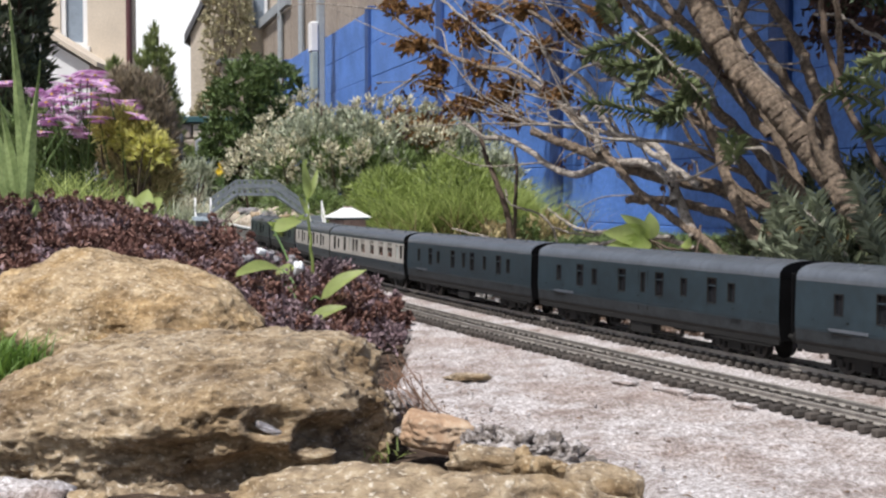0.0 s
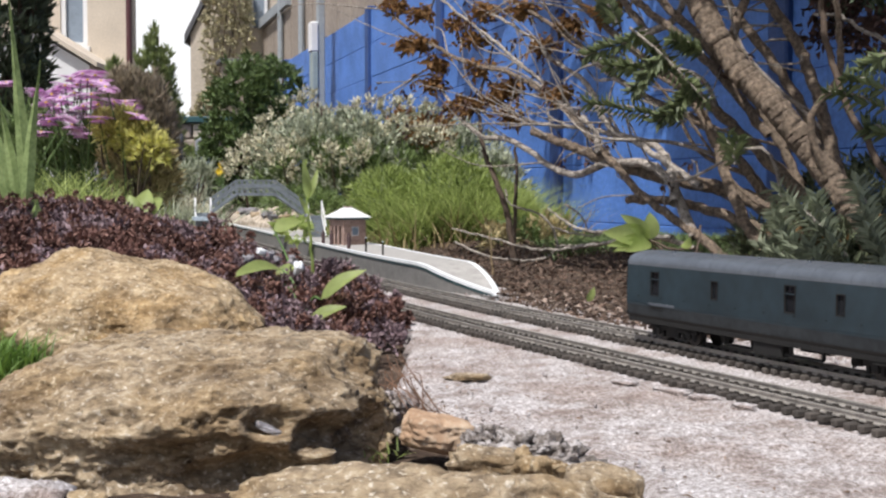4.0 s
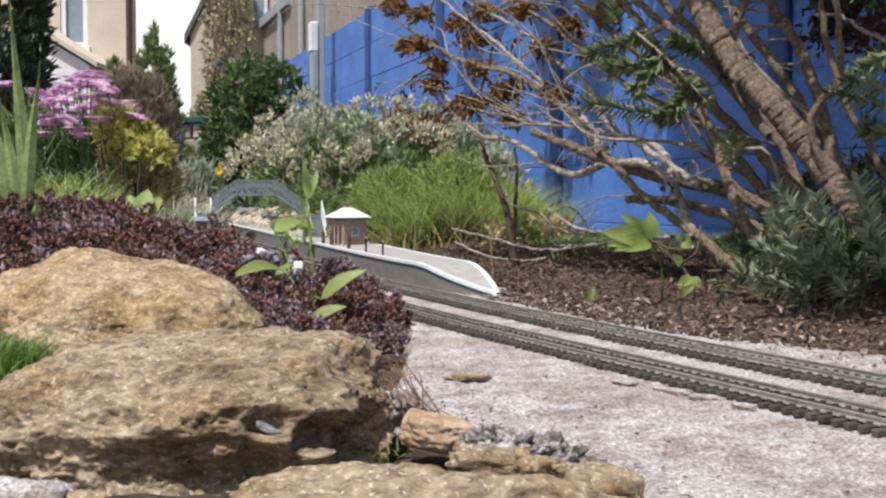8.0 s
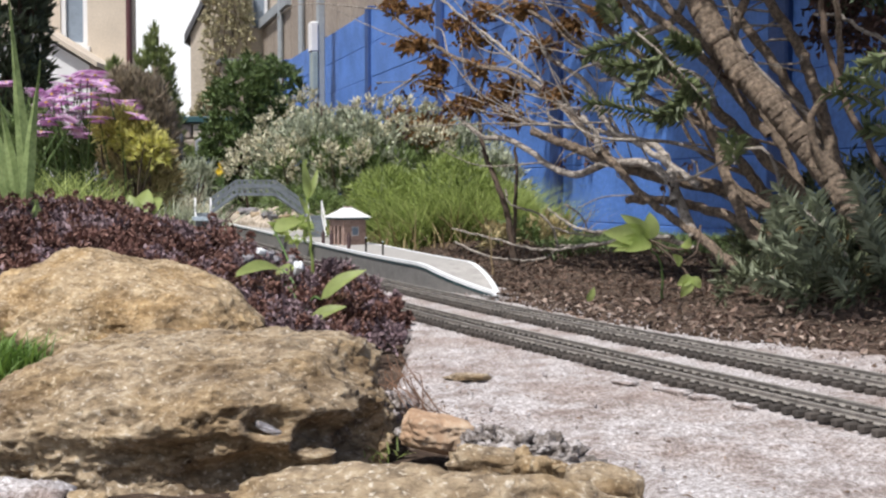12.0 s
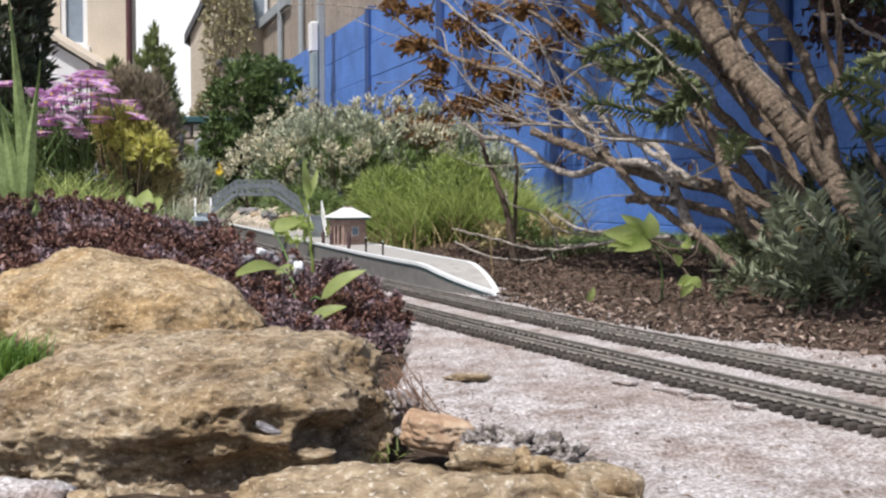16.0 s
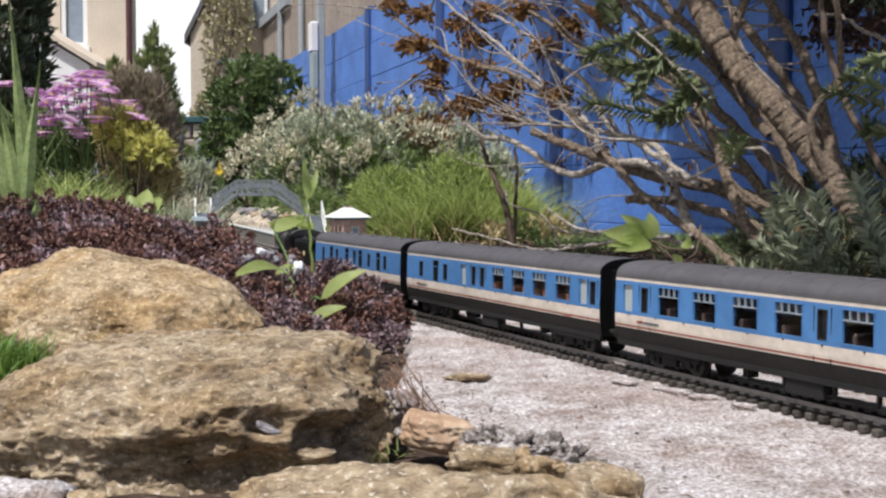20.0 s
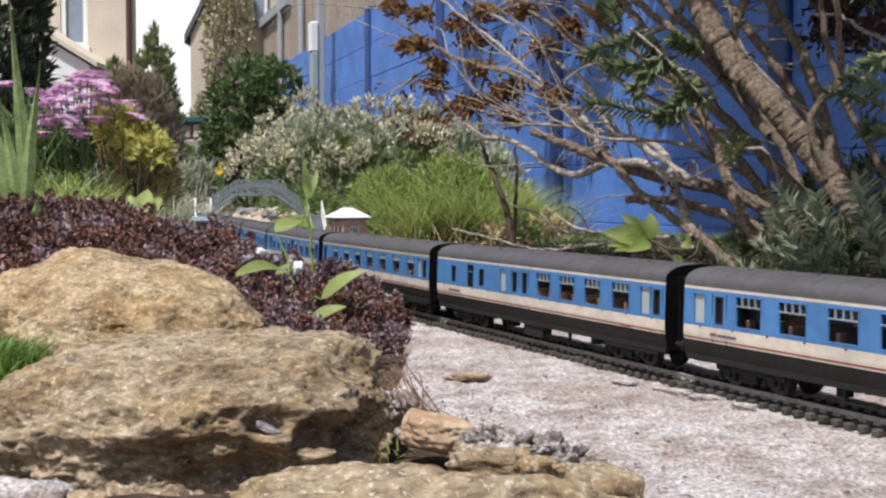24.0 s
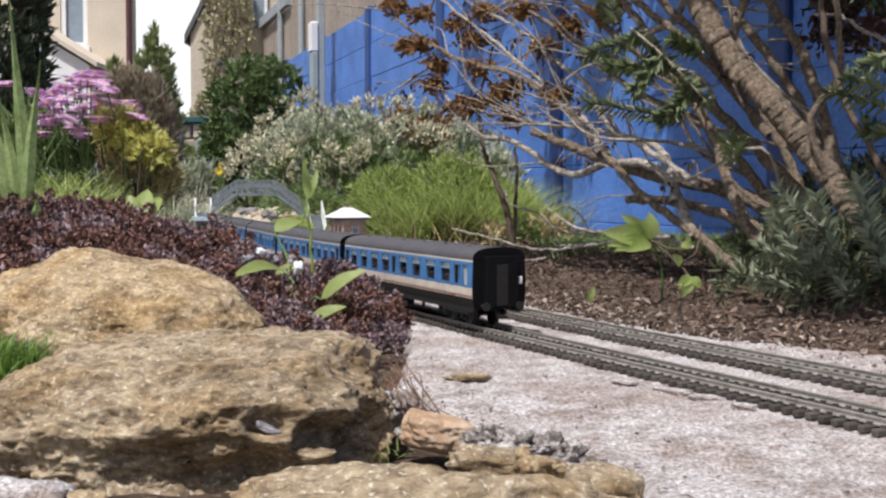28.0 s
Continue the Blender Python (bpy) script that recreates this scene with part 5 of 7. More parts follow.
    for y in (0.0168, -0.0168):
        part("valance", B(-0.074, 0.078, y - 0.0005, y + 0.0005, 0.0148, 0.0170), M_BLACK, lo)
        part("cylinder", C((0.050, y * 0.86, 0.0100), (0.068, y * 0.86, 0.0112), 0.0052, n=18), M_BLACK, lo)
        part("cylinder_casing", B(0.051, 0.0685, min(y * 0.62, y * 1.0), max(y * 0.62, y * 1.0), 0.0070, 0.0200, bevel=0.002), M_BLACK, lo)
        part("injector_pipe", C((-0.03, y * 0.93, 0.0205), (0.044, y * 0.93, 0.0235), 0.0009, n=8), M_BLACK, lo)
        part("slide_bar", B(0.020, 0.048, y * 0.93 - 0.0006, y * 0.93 + 0.0006, 0.0112, 0.0128), M_ROD, lo, "steel slide bar")
        part("valve_rod", C((0.006, y * 0.95, 0.0145), (0.048, y * 0.95, 0.0165), 0.0006, n=8), M_ROD, lo, "steel valve rod")
        part("handrail", C((-0.02, y * 0.67, zc + 0.003), (0.066, y * 0.67, zc + 0.003), 0.0003, n=6), M_BLACK, lo)
        part("splasher", B(-0.040, -0.006, y - 0.0035 * (1 if y > 0 else -1) - 0.002, y - 0.0035 * (1 if y > 0 else -1) + 0.002, 0.0178, 0.0215, bevel=0.001), M_BLACK, lo)
    part("frames", B(-0.076, 0.076, -0.0062, 0.0062, 0.0075, 0.0290), M_BLACK, lo)
    part("smokebox_saddle", B(0.046, 0.066, -0.0075, 0.0075, 0.0166, 0.0270), M_BLACK, lo)
    bb = part("buffer_beam", B(0.076, 0.0785, -0.0165, 0.0165, 0.0105, 0.0172), M_BLACK, lo, "black buffer beam")
    for y in (-0.0115, 0.0115):
        part("buffer", cyl(C((0.0785, y, 0.0140), (0.0845, y, 0.0140), 0.0015, n=10), (0.0845, y, 0.0140), (0.0855, y, 0.0140), 0.0031, n=14), M_BLACK, bb)
    for y in (-0.008, 0.0, 0.008):
        part("lamp_iron", B(0.0745, 0.0753, y - 0.0006, y + 0.0006, 0.0178, 0.0215), M_BLACK, lo)
    wheels, rods = [], []
    r = 0.0096
    for x in (0.036, 0.0135, -0.0085, -0.0305):
        for y in (0.0088, -0.0088):
            wheels.append(spoked_wheel(lo, x, r, y))
    for y in (0.0088, -0.0088):
        wheels.append(spoked_wheel(lo, 0.066, 0.0062, y, "pony_wheel"))
        rod = part("coupling_rod", B(-0.032, 0.038, y * 1.28 - 0.0005, y * 1.28 + 0.0005, 0.0088, 0.0104), M_ROD, lo, "steel coupling rod")
        rods.append(rod)
    return lo, wheels, rods


def build_tender():
    te = thing("tender", "black model tender with lined sides, coal and a red lamp", "model tender", "light blue and white train")
    part("body", extrude_profile([(0.0165, 0.0172), (0.0165, 0.0385), (0.0150, 0.0420), (0.0142, 0.0420), (0.0142, 0.0360), (-0.0142, 0.0360), (-0.0142, 0.0420), (-0.0150, 0.0420), (-0.0165, 0.0385), (-0.0165, 0.0172)], -0.035, 0.043, close=True), M_BLACK, te)
    part("rear_panel", B(-0.0356, -0.0350, -0.0163, 0.0163, 0.0172, 0.0400), M_BLACK, te)
    bm = bmesh.new()
    rng = np.random.default_rng(4)
    for i in range(70):
        q = rng.uniform((-0.014, -0.0125, 0.0350), (0.040, 0.0125, 0.0410))
        bmesh.ops.create_icosphere(bm, subdivisions=1, radius=0.003 * rng.uniform(0.5, 1.2), matrix=Matrix.Translation(q))
    part("coal", bm, M_COAL, te, "heap of coal")
    part("filler_cap", C((-0.027, 0.003, 0.036), (-0.027, 0.003, 0.0405), 0.0034, n=14), M_GREY, te, "pale filler cap")
    part("tank_vent", C((-0.031, -0.006, 0.036), (-0.031, -0.006, 0.0415), 0.0020, n=10), M_GREY, te)
    for y in (0.0166, -0.0166):
        em = part("emblem", B(-0.0042, 0.0042, y - 0.0006, y + 0.0006, 0.0272, 0.0288, bevel=0.0003), M_GOLD, te, "small gold and red emblem")
        part("emblem_disc", C((0, y - 0.0008, 0.0284), (0, y + 0.0008, 0.0284), 0.0024, n=16), M_GOLD, em)
        part("emblem_centre", C((0, y - 0.0010, 0.0284), (0, y + 0.0010, 0.0284), 0.0011, n=12), M_REDLINE, em, "red centre of the emblem")
        for z in (0.0215, 0.0362):
            part("lining", B(-0.032, 0.030, y - 0.0002, y + 0.0002, z, z + 0.0003), M_SKIRT, te)
        part("side_frame", B(-0.034, 0.033, y * 0.9 - 0.0008, y * 0.9 + 0.0008, 0.0075, 0.0165), M_BLACK, te)
        for x in (-0.024, 0.0, 0.024):
            part("axle_box", B(x - 0.0028, x + 0.0028, y * 0.96 - 0.0012, y * 0.96 + 0.0012, 0.0052, 0.0105, bevel=0.0005), M_BLACK, te)
    part("footplate", B(-0.036, 0.044, -0.0170, 0.0170, 0.0162, 0.0174), M_BLACK, te)
    part("inner_frame", B(-0.0345, 0.033, -0.0070, 0.0070, 0.0036, 0.0162), M_BLACK, te)
    wh = []
    for x in (-0.024, 0.0, 0.024):
        for y in (0.0088, -0.0088):
            wh.append(spoked_wheel(te, x, 0.0066, y, "tender_wheel"))
    bb = part("buffer_beam", B(-0.0376, -0.0356, -0.0165, 0.0165, 0.0090, 0.0172), M_BLACK, te)
    for y in (-0.0115, 0.0115):
        part("buffer", cyl(C((-0.0376, y, 0.0130), (-0.0425, y, 0.0130), 0.0015, n=10), (-0.0425, y, 0.0130), (-0.0435, y, 0.0130), 0.0031, n=14), M_BLACK, bb)
    part("tail_lamp", B(-0.0393, -0.0372, 0.0092, 0.0115, 0.0160, 0.0187, bevel=0.0006), M_REDLAMP, te, "bright red lamp")
    return te, wh


loco, loco_wheels, rods = build_loco()
tender, tender_wheels = build_tender()

build_track(0.0, "grey weathered model railway track beside the garden rocks", -4.4, 3.4)
build_track(BACK, "grey weathered model railway track beside the platform", -4.4, 3.4)


# ------------------------------------------------------------ plants
def leaf_cloud(rng, blobs, n, length, width, lift=0.3, per=10, spread=0.12, shell=0.75, droop=0.1):
    """Leaves in tufts spread through several ellipsoids (centre, radii)."""
    vol = np.array([r[0] * r[1] * r[2] for _, r in blobs])
    pick = rng.choice(len(blobs), max(1, n // per), p=vol / vol.sum())
    d = rand_dirs(rng, len(pick), 0.25)
    rad = rng.uniform(0, 1, len(pick)) ** (1 / 3) * (1 - shell) + shell * rng.uniform(0.75, 1.08, len(pick))
    C0 = np.array([b[0] for b in blobs], float)[pick]
    R0 = np.array([b[1] for b in blobs], float)[pick]
    tuft = C0 + d * R0 * rad[:, None]
    k = np.repeat(np.arange(len(pick)), per)
    way = d[k] * 0.8 + rand_dirs(rng, len(k)) * 0.9
    way[:, 2] += lift
    pos = tuft[k] + rand_dirs(rng, len(k)) * spread * R0[k].min(1)[:, None] * rng.uniform(0, 1, (len(k), 1))
    up = rand_dirs(rng, len(k), 1.0)
    return leaf_arrays(pos, way, up, length * rng.uniform(0.6, 1.3, len(k)), width * rng.uniform(0.7, 1.2, len(k)), droop=droop), tuft


def shrub(name, label, category, blobs, n, length, width, material, seed, lift=0.3, per=10, spread=0.12, shell=0.75, stems=14, base=None, stem_mat=None, stem_r=0.004, group=""):
    """A bush: forked stems from the ground and a crown of single leaves in tufts."""
    rng = np.random.default_rng(seed)
    t = thing(name, label, category, group)
    (v, f), tuft = leaf_cloud(rng, blobs, n, length, width, lift, per, spread, shell)
    raw("crown", v, f, material, t)
    c = np.mean([b[0] for b in blobs], axis=0)
    b = np.array(base) if base else np.array([c[0], c[1], float(bed_height([c[0]], [c[1]])[0]) - 0.01])
    for i in rng.choice(len(tuft), min(stems, len(tuft)), replace=False):
        e = tuft[i]
        mid = b * 0.45 + e * 0.55 + rng.normal(0, 0.06, 3) * np.linalg.norm(e - b)
        start = b + np.array([*rng.normal(0, 0.05, 2) * np.linalg.norm(e - b), 0])
        p = smooth_line([start, mid, e], 4)
        raw("stem", *tube_arrays(p, np.linspace(stem_r, stem_r * 0.3, len(p)), 5), stem_mat or M_TWIG_DARK, t, smooth=True)
    return t


def blades(rng, roots, length, width, lean=0.35, bend=0.35, seg=4):
    """Grass-like blades that taper and bow over."""
    n = len(roots)
    d = rng.normal(0, lean, (n, 2))
    L = length * rng.uniform(0.55, 1.25, n)
    W = np.broadcast_to(width, n) * rng.uniform(0.7, 1.2, n)
    side = np.stack([-d[:, 1], d[:, 0], np.zeros(n)], 1) + rng.normal(0, 0.15, (n, 3)) * [1, 1, 0]
    side /= np.linalg.norm(side, axis=1)[:, None] + 1e-9
    vs, ts = [], np.linspace(0, 1, seg + 1)
    for t in ts:
        c = np.stack([roots[:, 0] + d[:, 0] * L * (t + bend * 2 * t * t), roots[:, 1] + d[:, 1] * L * (t + bend * 2 * t * t),
                      roots[:, 2] + L * (t - 0.35 * bend * t * t * (1 + np.hypot(d[:, 0], d[:, 1])))], 1)
        w = (W * (1 - t ** 1.6) + 0.0002)[:, None] * side * 0.5
        vs += [c - w, c + w]
    v = np.stack(vs, 1).reshape(-1, 3)
    k = np.arange(n)[:, None, None] * (2 * (seg + 1))
    q = np.array([[2 * i, 2 * i + 1, 2 * i + 3, 2 * i + 2] for i in range(seg)])
    return v, (q[None] + k).reshape(-1, 4)


def broad_leaf(a, c, width, up, bow=0.12, cup=0.25):
    """One smooth pointed leaf from a to c, bowed along its length and cupped across."""
    a, c, up = np.array(a, float), np.array(c, float), np.array(up, float)
    ax = c - a
    L = np.linalg.norm(ax)
    side = np.cross(ax, up)
    side /= np.linalg.norm(side)
    nor = np.cross(side, ax) / L
    vs = []
    for t in np.linspace(0, 1, 9):
        w = width * 0.5 * (np.sin(np.pi * t ** 0.75) ** 0.8 + 0.02)
        for u in np.linspace(-1, 1, 5):
            vs.append(a + ax * t + side * w * u + nor * (L * bow * np.sin(np.pi * t) + width * cup * (u * u - 0.5) * np.sin(np.pi * t) * 0.5))
    f = [[5 * i + j, 5 * i + j + 1, 5 * i + j + 6, 5 * i + j + 5] for i in range(8) for j in range(4)]
    return np.array(vs), f


def limb(parent, pts, r0, r1, material, seed=0, k=7, n=9, jitter=0.0007, label="", name="branch", rings=0.0):
    rng = np.random.default_rng(seed)
    p = smooth_line(pts, k * (3 if rings else 1), jitter * (0.45 if rings else 1), rng)
    t = np.linspace(0, 1, len(p))
    r = 0.86 * (r0 + (r1 - r0) * t) * (1 + 0.02 * np.sin(t * 37 + seed) + rng.normal(0, 0.02 + 0.5 * rings, len(p)) + rings * np.sin(t * 210 + 4 * np.sin(t * 19)))
    v, f = tube_arrays(p, np.abs(r), n)
    raw(name, v, f, material, parent, label, smooth=True)
    return p


def build_tree():
    """The old spreading shrub by the line: grey limbs, dry brown tufts, some green sprays."""
    t = thing("shrub", "old spreading grey-barked shrub with bare branches and dry brown leaf tufts", "shrub")
    b = M_BARK
    limb(t, [(0.41, 0.97, -0.052), (0.3898, 0.97, 0.0057), (0.3638, 0.97, 0.0463), (0.3409, 0.98, 0.0878), (0.3154, 1, 0.1303), (0.2887, 1.02, 0.172), (0.2629, 1.05, 0.2102), (0.2415, 1.08, 0.2623), (0.2209, 1.12, 0.3368)], 0.0130, 0.0135, b, 1, k=10, n=14, jitter=0.0012, label="thick grey bark trunk with rough rings", name="trunk", rings=0.0016)
    limb(t, [(0.3275, 1.05, 0.0971), (0.2989, 1.08, 0.1659), (0.2612, 1.12, 0.226), (0.2161, 1.15, 0.2826), (0.1941, 1.17, 0.3142)], 0.0055, 0.0045, b, 22, k=10)
    limb(t, [(0.3017, 1.07, 0.1443), (0.2719, 1.1, 0.1942), (0.2375, 1.13, 0.2382), (0.1971, 1.17, 0.2831), (0.1728, 1.2, 0.3142)], 0.0055, 0.0040, b, 23)
    limb(t, [(0.355, 1.04, 0.097), (0.339, 1.09, 0.172), (0.3104, 1.12, 0.2287), (0.2805, 1.15, 0.2826), (0.2652, 1.17, 0.3142)], 0.0060, 0.0050, b, 24)
    main = []
    main.append(limb(t, [(0.3784, 0.99, 0.004), (0.344, 1.02, 0.0417), (0.3094, 1.05, 0.0657), (0.2861, 1.09, 0.0879), (0.2516, 1.13, 0.1001), (0.2105, 1.17, 0.1097), (0.1668, 1.22, 0.1286), (0.1359, 1.25, 0.1436), (0.1012, 1.3, 0.1605)], 0.011, 0.005, b, 2))
    main.append(limb(t, [(0.3037, 1, -0.0166), (0.2769, 1.03, 0.0108), (0.2533, 1.06, 0.0368), (0.2313, 1.09, 0.059), (0.2019, 1.14, 0.0851), (0.1726, 1.19, 0.1258), (0.1393, 1.26, 0.176), (0.0863, 1.36, 0.23), (0.0274, 1.44, 0.2545), (-0.0267, 1.52, 0.2955), (-0.0943, 1.6, 0.3545)], 0.0066, 0.002, b, 3))
    main.append(limb(t, [(0.3858, 1.01, 0.0123), (0.3203, 1.05, 0.0966), (0.2855, 1.09, 0.1428), (0.2574, 1.12, 0.177), (0.2108, 1.18, 0.2249), (0.1559, 1.25, 0.2875), (0.124, 1.3, 0.3332)], 0.008, 0.003, b, 4))
    main.append(limb(t, [(0.3595, 1.02, 0.0166), (0.3067, 1.07, 0.0821), (0.2824, 1.1, 0.1229), (0.2532, 1.14, 0.1609), (0.2193, 1.19, 0.1856), (0.1807, 1.25, 0.2209), (0.1369, 1.3, 0.2704), (0.0791, 1.4, 0.3251)], 0.007, 0.0022, b, 5))
    main.append(limb(t, [(0.2213, 1.1, 0.0814), (0.2243, 1.13, 0.1122), (0.2142, 1.16, 0.1373), (0.1738, 1.2, 0.1583), (0.1576, 1.26, 0.2097), (0.1275, 1.3, 0.2389), (0.0968, 1.36, 0.2788), (0.0595, 1.42, 0.3113)], 0.0055, 0.0018, M_TWIG, 6))
    main.append(limb(t, [(0.2367, 1.08, 0.0497), (0.2162, 1.14, 0.113), (0.1776, 1.2, 0.1232), (0.1371, 1.26, 0.1127), (0.0832, 1.36, 0.1526), (0.0466, 1.42, 0.1631), (0.0194, 1.47, 0.1909), (-0.0007, 1.51, 0.2268), (-0.018, 1.54, 0.2594)], 0.0062, 0.0016, M_TWIG, 7))
    main.append(limb(t, [(0.1622, 1.2, 0.1337), (0.1588, 1.22, 0.1583), (0.1352, 1.28, 0.1899), (0.1021, 1.34, 0.2305), (0.0591, 1.41, 0.2791), (0.0115, 1.48, 0.328), (-0.0178, 1.52, 0.3602)], 0.0042, 0.0014, M_TWIG, 8))
    main.append(limb(t, [(0.246, 1.1, 0.0976), (0.2212, 1.14, 0.1203), (0.1941, 1.18, 0.1445), (0.1553, 1.24, 0.1607), (0.1119, 1.3, 0.1693), (0.0772, 1.36, 0.1831), (0.0458, 1.42, 0.2046)], 0.0045, 0.0014, M_TWIG, 9))
    limb(t, [(0.3447, 0.98, 0.0628), (0.3126, 0.98, 0.1476), (0.3307, 0.97, 0.1857), (0.3315, 0.97, 0.2266), (0.3281, 0.97, 0.2613)], 0.0042, 0.0030, b, 10)
    main.append(limb(t, [(0.3519, 1, 0.0524), (0.3513, 1.03, 0.1171), (0.3473, 1.05, 0.1535), (0.3429, 1.07, 0.1912), (0.3359, 1.1, 0.2315), (0.3169, 1.13, 0.2792), (0.308, 1.16, 0.3178)], 0.008, 0.005, b, 11))
    limb(t, [(0.194, 1.15, 0.2492), (0.2136, 1.15, 0.2537), (0.2297, 1.15, 0.2642), (0.2385, 1.15, 0.2826), (0.2411, 1.15, 0.3047)], 0.0045, 0.004, M_TWIG, 12)
    limb(t, [(0.088, 1.42, 0.003), (0.0809, 1.42, 0.0561), (0.0711, 1.42, 0.0916), (0.0554, 1.43, 0.1315), (0.0472, 1.44, 0.1642), (0.0471, 1.46, 0.215), (0.0688, 1.47, 0.2944)], 0.0055, 0.0016, M_TWIG_DARK, 13)
    limb(t, [(0.0147, 1.42, 0.0323), (0.0458, 1.41, 0.0175), (0.0799, 1.4, 0.0111), (0.1178, 1.4, 0.0111), (0.1374, 1.39, 0.0267), (0.1325, 1.39, 0.0492), (0.1175, 1.4, 0.0661), (0.0837, 1.41, 0.0784), (0.0759, 1.42, 0.0972)], 0.0020, 0.0014, M_TWIG, 14)
    limb(t, [(0.1373, 1.39, 0.028), (0.1611, 1.36, 0.0306), (0.1804, 1.33, 0.0358)], 0.0016, 0.0012, M_TWIG, 41)
    limb(t, [(0.1442, 1.36, 0.0787), (0.1617, 1.35, 0.0656), (0.1685, 1.34, 0.0486)], 0.0016, 0.0012, M_TWIG, 42)
    limb(t, [(0.1325, 1.39, 0.0513), (0.1577, 1.36, 0.0433), (0.1817, 1.33, 0.0437)], 0.0016, 0.0012, M_TWIG, 43)
    limb(t, [(0.089, 1.46, -0.005), (0.0918, 1.46, 0.0652), (0.093, 1.46, 0.1153), (0.0915, 1.46, 0.151)], 0.0034, 0.0020, M_TWIG_DARK, 44)
    limb(t, [(0.0563, 1.3, -0.0104), (0.0554, 1.31, 0.0224), (0.0532, 1.32, 0.0511)], 0.0013, 0.0008, M_STRAW, 45, name="dry_stalk")
    limb(t, [(0.2195, 1.1, 0.049), (0.1864, 1.2, 0.0426), (0.1696, 1.25, 0.0364), (0.1467, 1.32, 0.0284), (0.1043, 1.36, 0.0266), (0.0661, 1.4, 0.0352), (0.0114, 1.45, 0.0476)], 0.0030, 0.0012, M_TWIG, 15)
    limb(t, [(0.2368, 1.08, 0.039), (0.1948, 1.18, 0.0549), (0.1621, 1.24, 0.049), (0.1358, 1.28, 0.0604), (0.1187, 1.3, 0.074)], 0.0030, 0.0012, M_TWIG, 16)
    limb(t, [(0.3139, 1.02, 0.0417), (0.2843, 1.06, 0.0608), (0.2516, 1.1, 0.076), (0.2215, 1.14, 0.084), (0.1888, 1.18, 0.0839)], 0.0065, 0.0045, b, 17)
    limb(t, [(0.3592, 0.92, 0.0958), (0.3326, 0.95, 0.1611), (0.3197, 0.97, 0.2238), (0.3176, 0.98, 0.2678)], 0.0035, 0.003, M_TWIG_DARK, 18)
    limb(t, [(0.3782, 0.95, 0.2072), (0.3528, 0.97, 0.2262), (0.3371, 0.98, 0.2395), (0.3196, 1, 0.245)], 0.0022, 0.0015, M_TWIG, 19)
    limb(t, [(0.3711, 0.97, -0.0135), (0.3244, 0.99, 0.0235), (0.2838, 1.02, 0.0417), (0.2631, 1.06, 0.0972), (0.257, 1.08, 0.1343), (0.2331, 1.12, 0.1961), (0.199, 1.18, 0.2649), (0.1757, 1.22, 0.3121)], 0.0075, 0.004, b, 20)
    limb(t, [(0.2827, 1.06, 0.1903), (0.2717, 1.08, 0.2393), (0.2923, 1.1, 0.29)], 0.006, 0.005, b, 21)
    # side twigs, and long straight shoots that fan out to the upper side
    rng = np.random.default_rng(12)
    for p in main:
        for i in range(12):
            q = p[rng.integers(len(p) // 3, len(p))]
            d = np.array([-0.55, 0.25, 0.35]) + rng.normal(0, 0.42, 3)
            L = rng.uniform(0.03, 0.15)
            e = q + d * L
            w = smooth_line([q, (q + e) / 2 + rng.normal(0, 0.10, 3) * L, e], 4)
            if i % 2:
                q2 = w[-1] + rng.normal(0, 0.004, (4, 3))
                raw("dead_leaf", *leaf_arrays(q2, np.array([[0, 0, -1.0]]) + rng.normal(0, 0.5, (4, 3)), rand_dirs(rng, 4, 0.2), rng.uniform(0.006, 0.012, 4), 0.004, fold=0.3, droop=0.2), M_DEAD, t, "dark dead leaves on a twig")
            raw("twig", *tube_arrays(w, np.linspace(rng.uniform(0.0008, 0.0016), 0.0005, len(w)), 5), M_TWIG, t, smooth=True)
        for i in range(2):
            q = p[rng.integers(len(p) // 5, 2 * len(p) // 3)]
            L = rng.uniform(0.12, 0.30)
            d = np.array([-0.75, 0.38, 0.40 + rng.normal(0, 0.25)]) + rng.normal(0, 0.12, 3)
            e = q + d * L
            if e[0] < 0.06:
                continue
            w = smooth_line([q, q + d * L * 0.4 + rng.normal(0, 0.016, 3), q + d * L * 0.75 + rng.normal(0, 0.016, 3), e], 5)
            raw("shoot", *tube_arrays(w, np.linspace(rng.uniform(0.0016, 0.0030), 0.0008, len(w)), 6), M_TWIG if i % 3 else M_BARK, t, smooth=True)
    # dry brown tufts near the branch ends
    spots = [(-0.0236, 1.51, 0.2868), (-0.0117, 1.5, 0.2331), (0.0201, 1.47, 0.2016), (-0.0293, 1.54, 0.3303), (0.0461, 1.43, 0.2471), (0.0657, 1.4, 0.2084), (0.0974, 1.37, 0.3081), (0.1142, 1.33, 0.2617), (0.1299, 1.29, 0.2001), (0.0816, 1.38, 0.2201), (0.1432, 1.3, 0.2798), (-0.0066, 1.5, 0.2586), (0.0396, 1.45, 0.2845), (-0.0642, 1.57, 0.3464), (0.0362, 1.45, 0.2036), (0.0188, 1.48, 0.3101), (0.0811, 1.37, 0.1838), (-0.0463, 1.53, 0.2895), (0.0533, 1.44, 0.318), (0.1759, 1.22, 0.2827)]
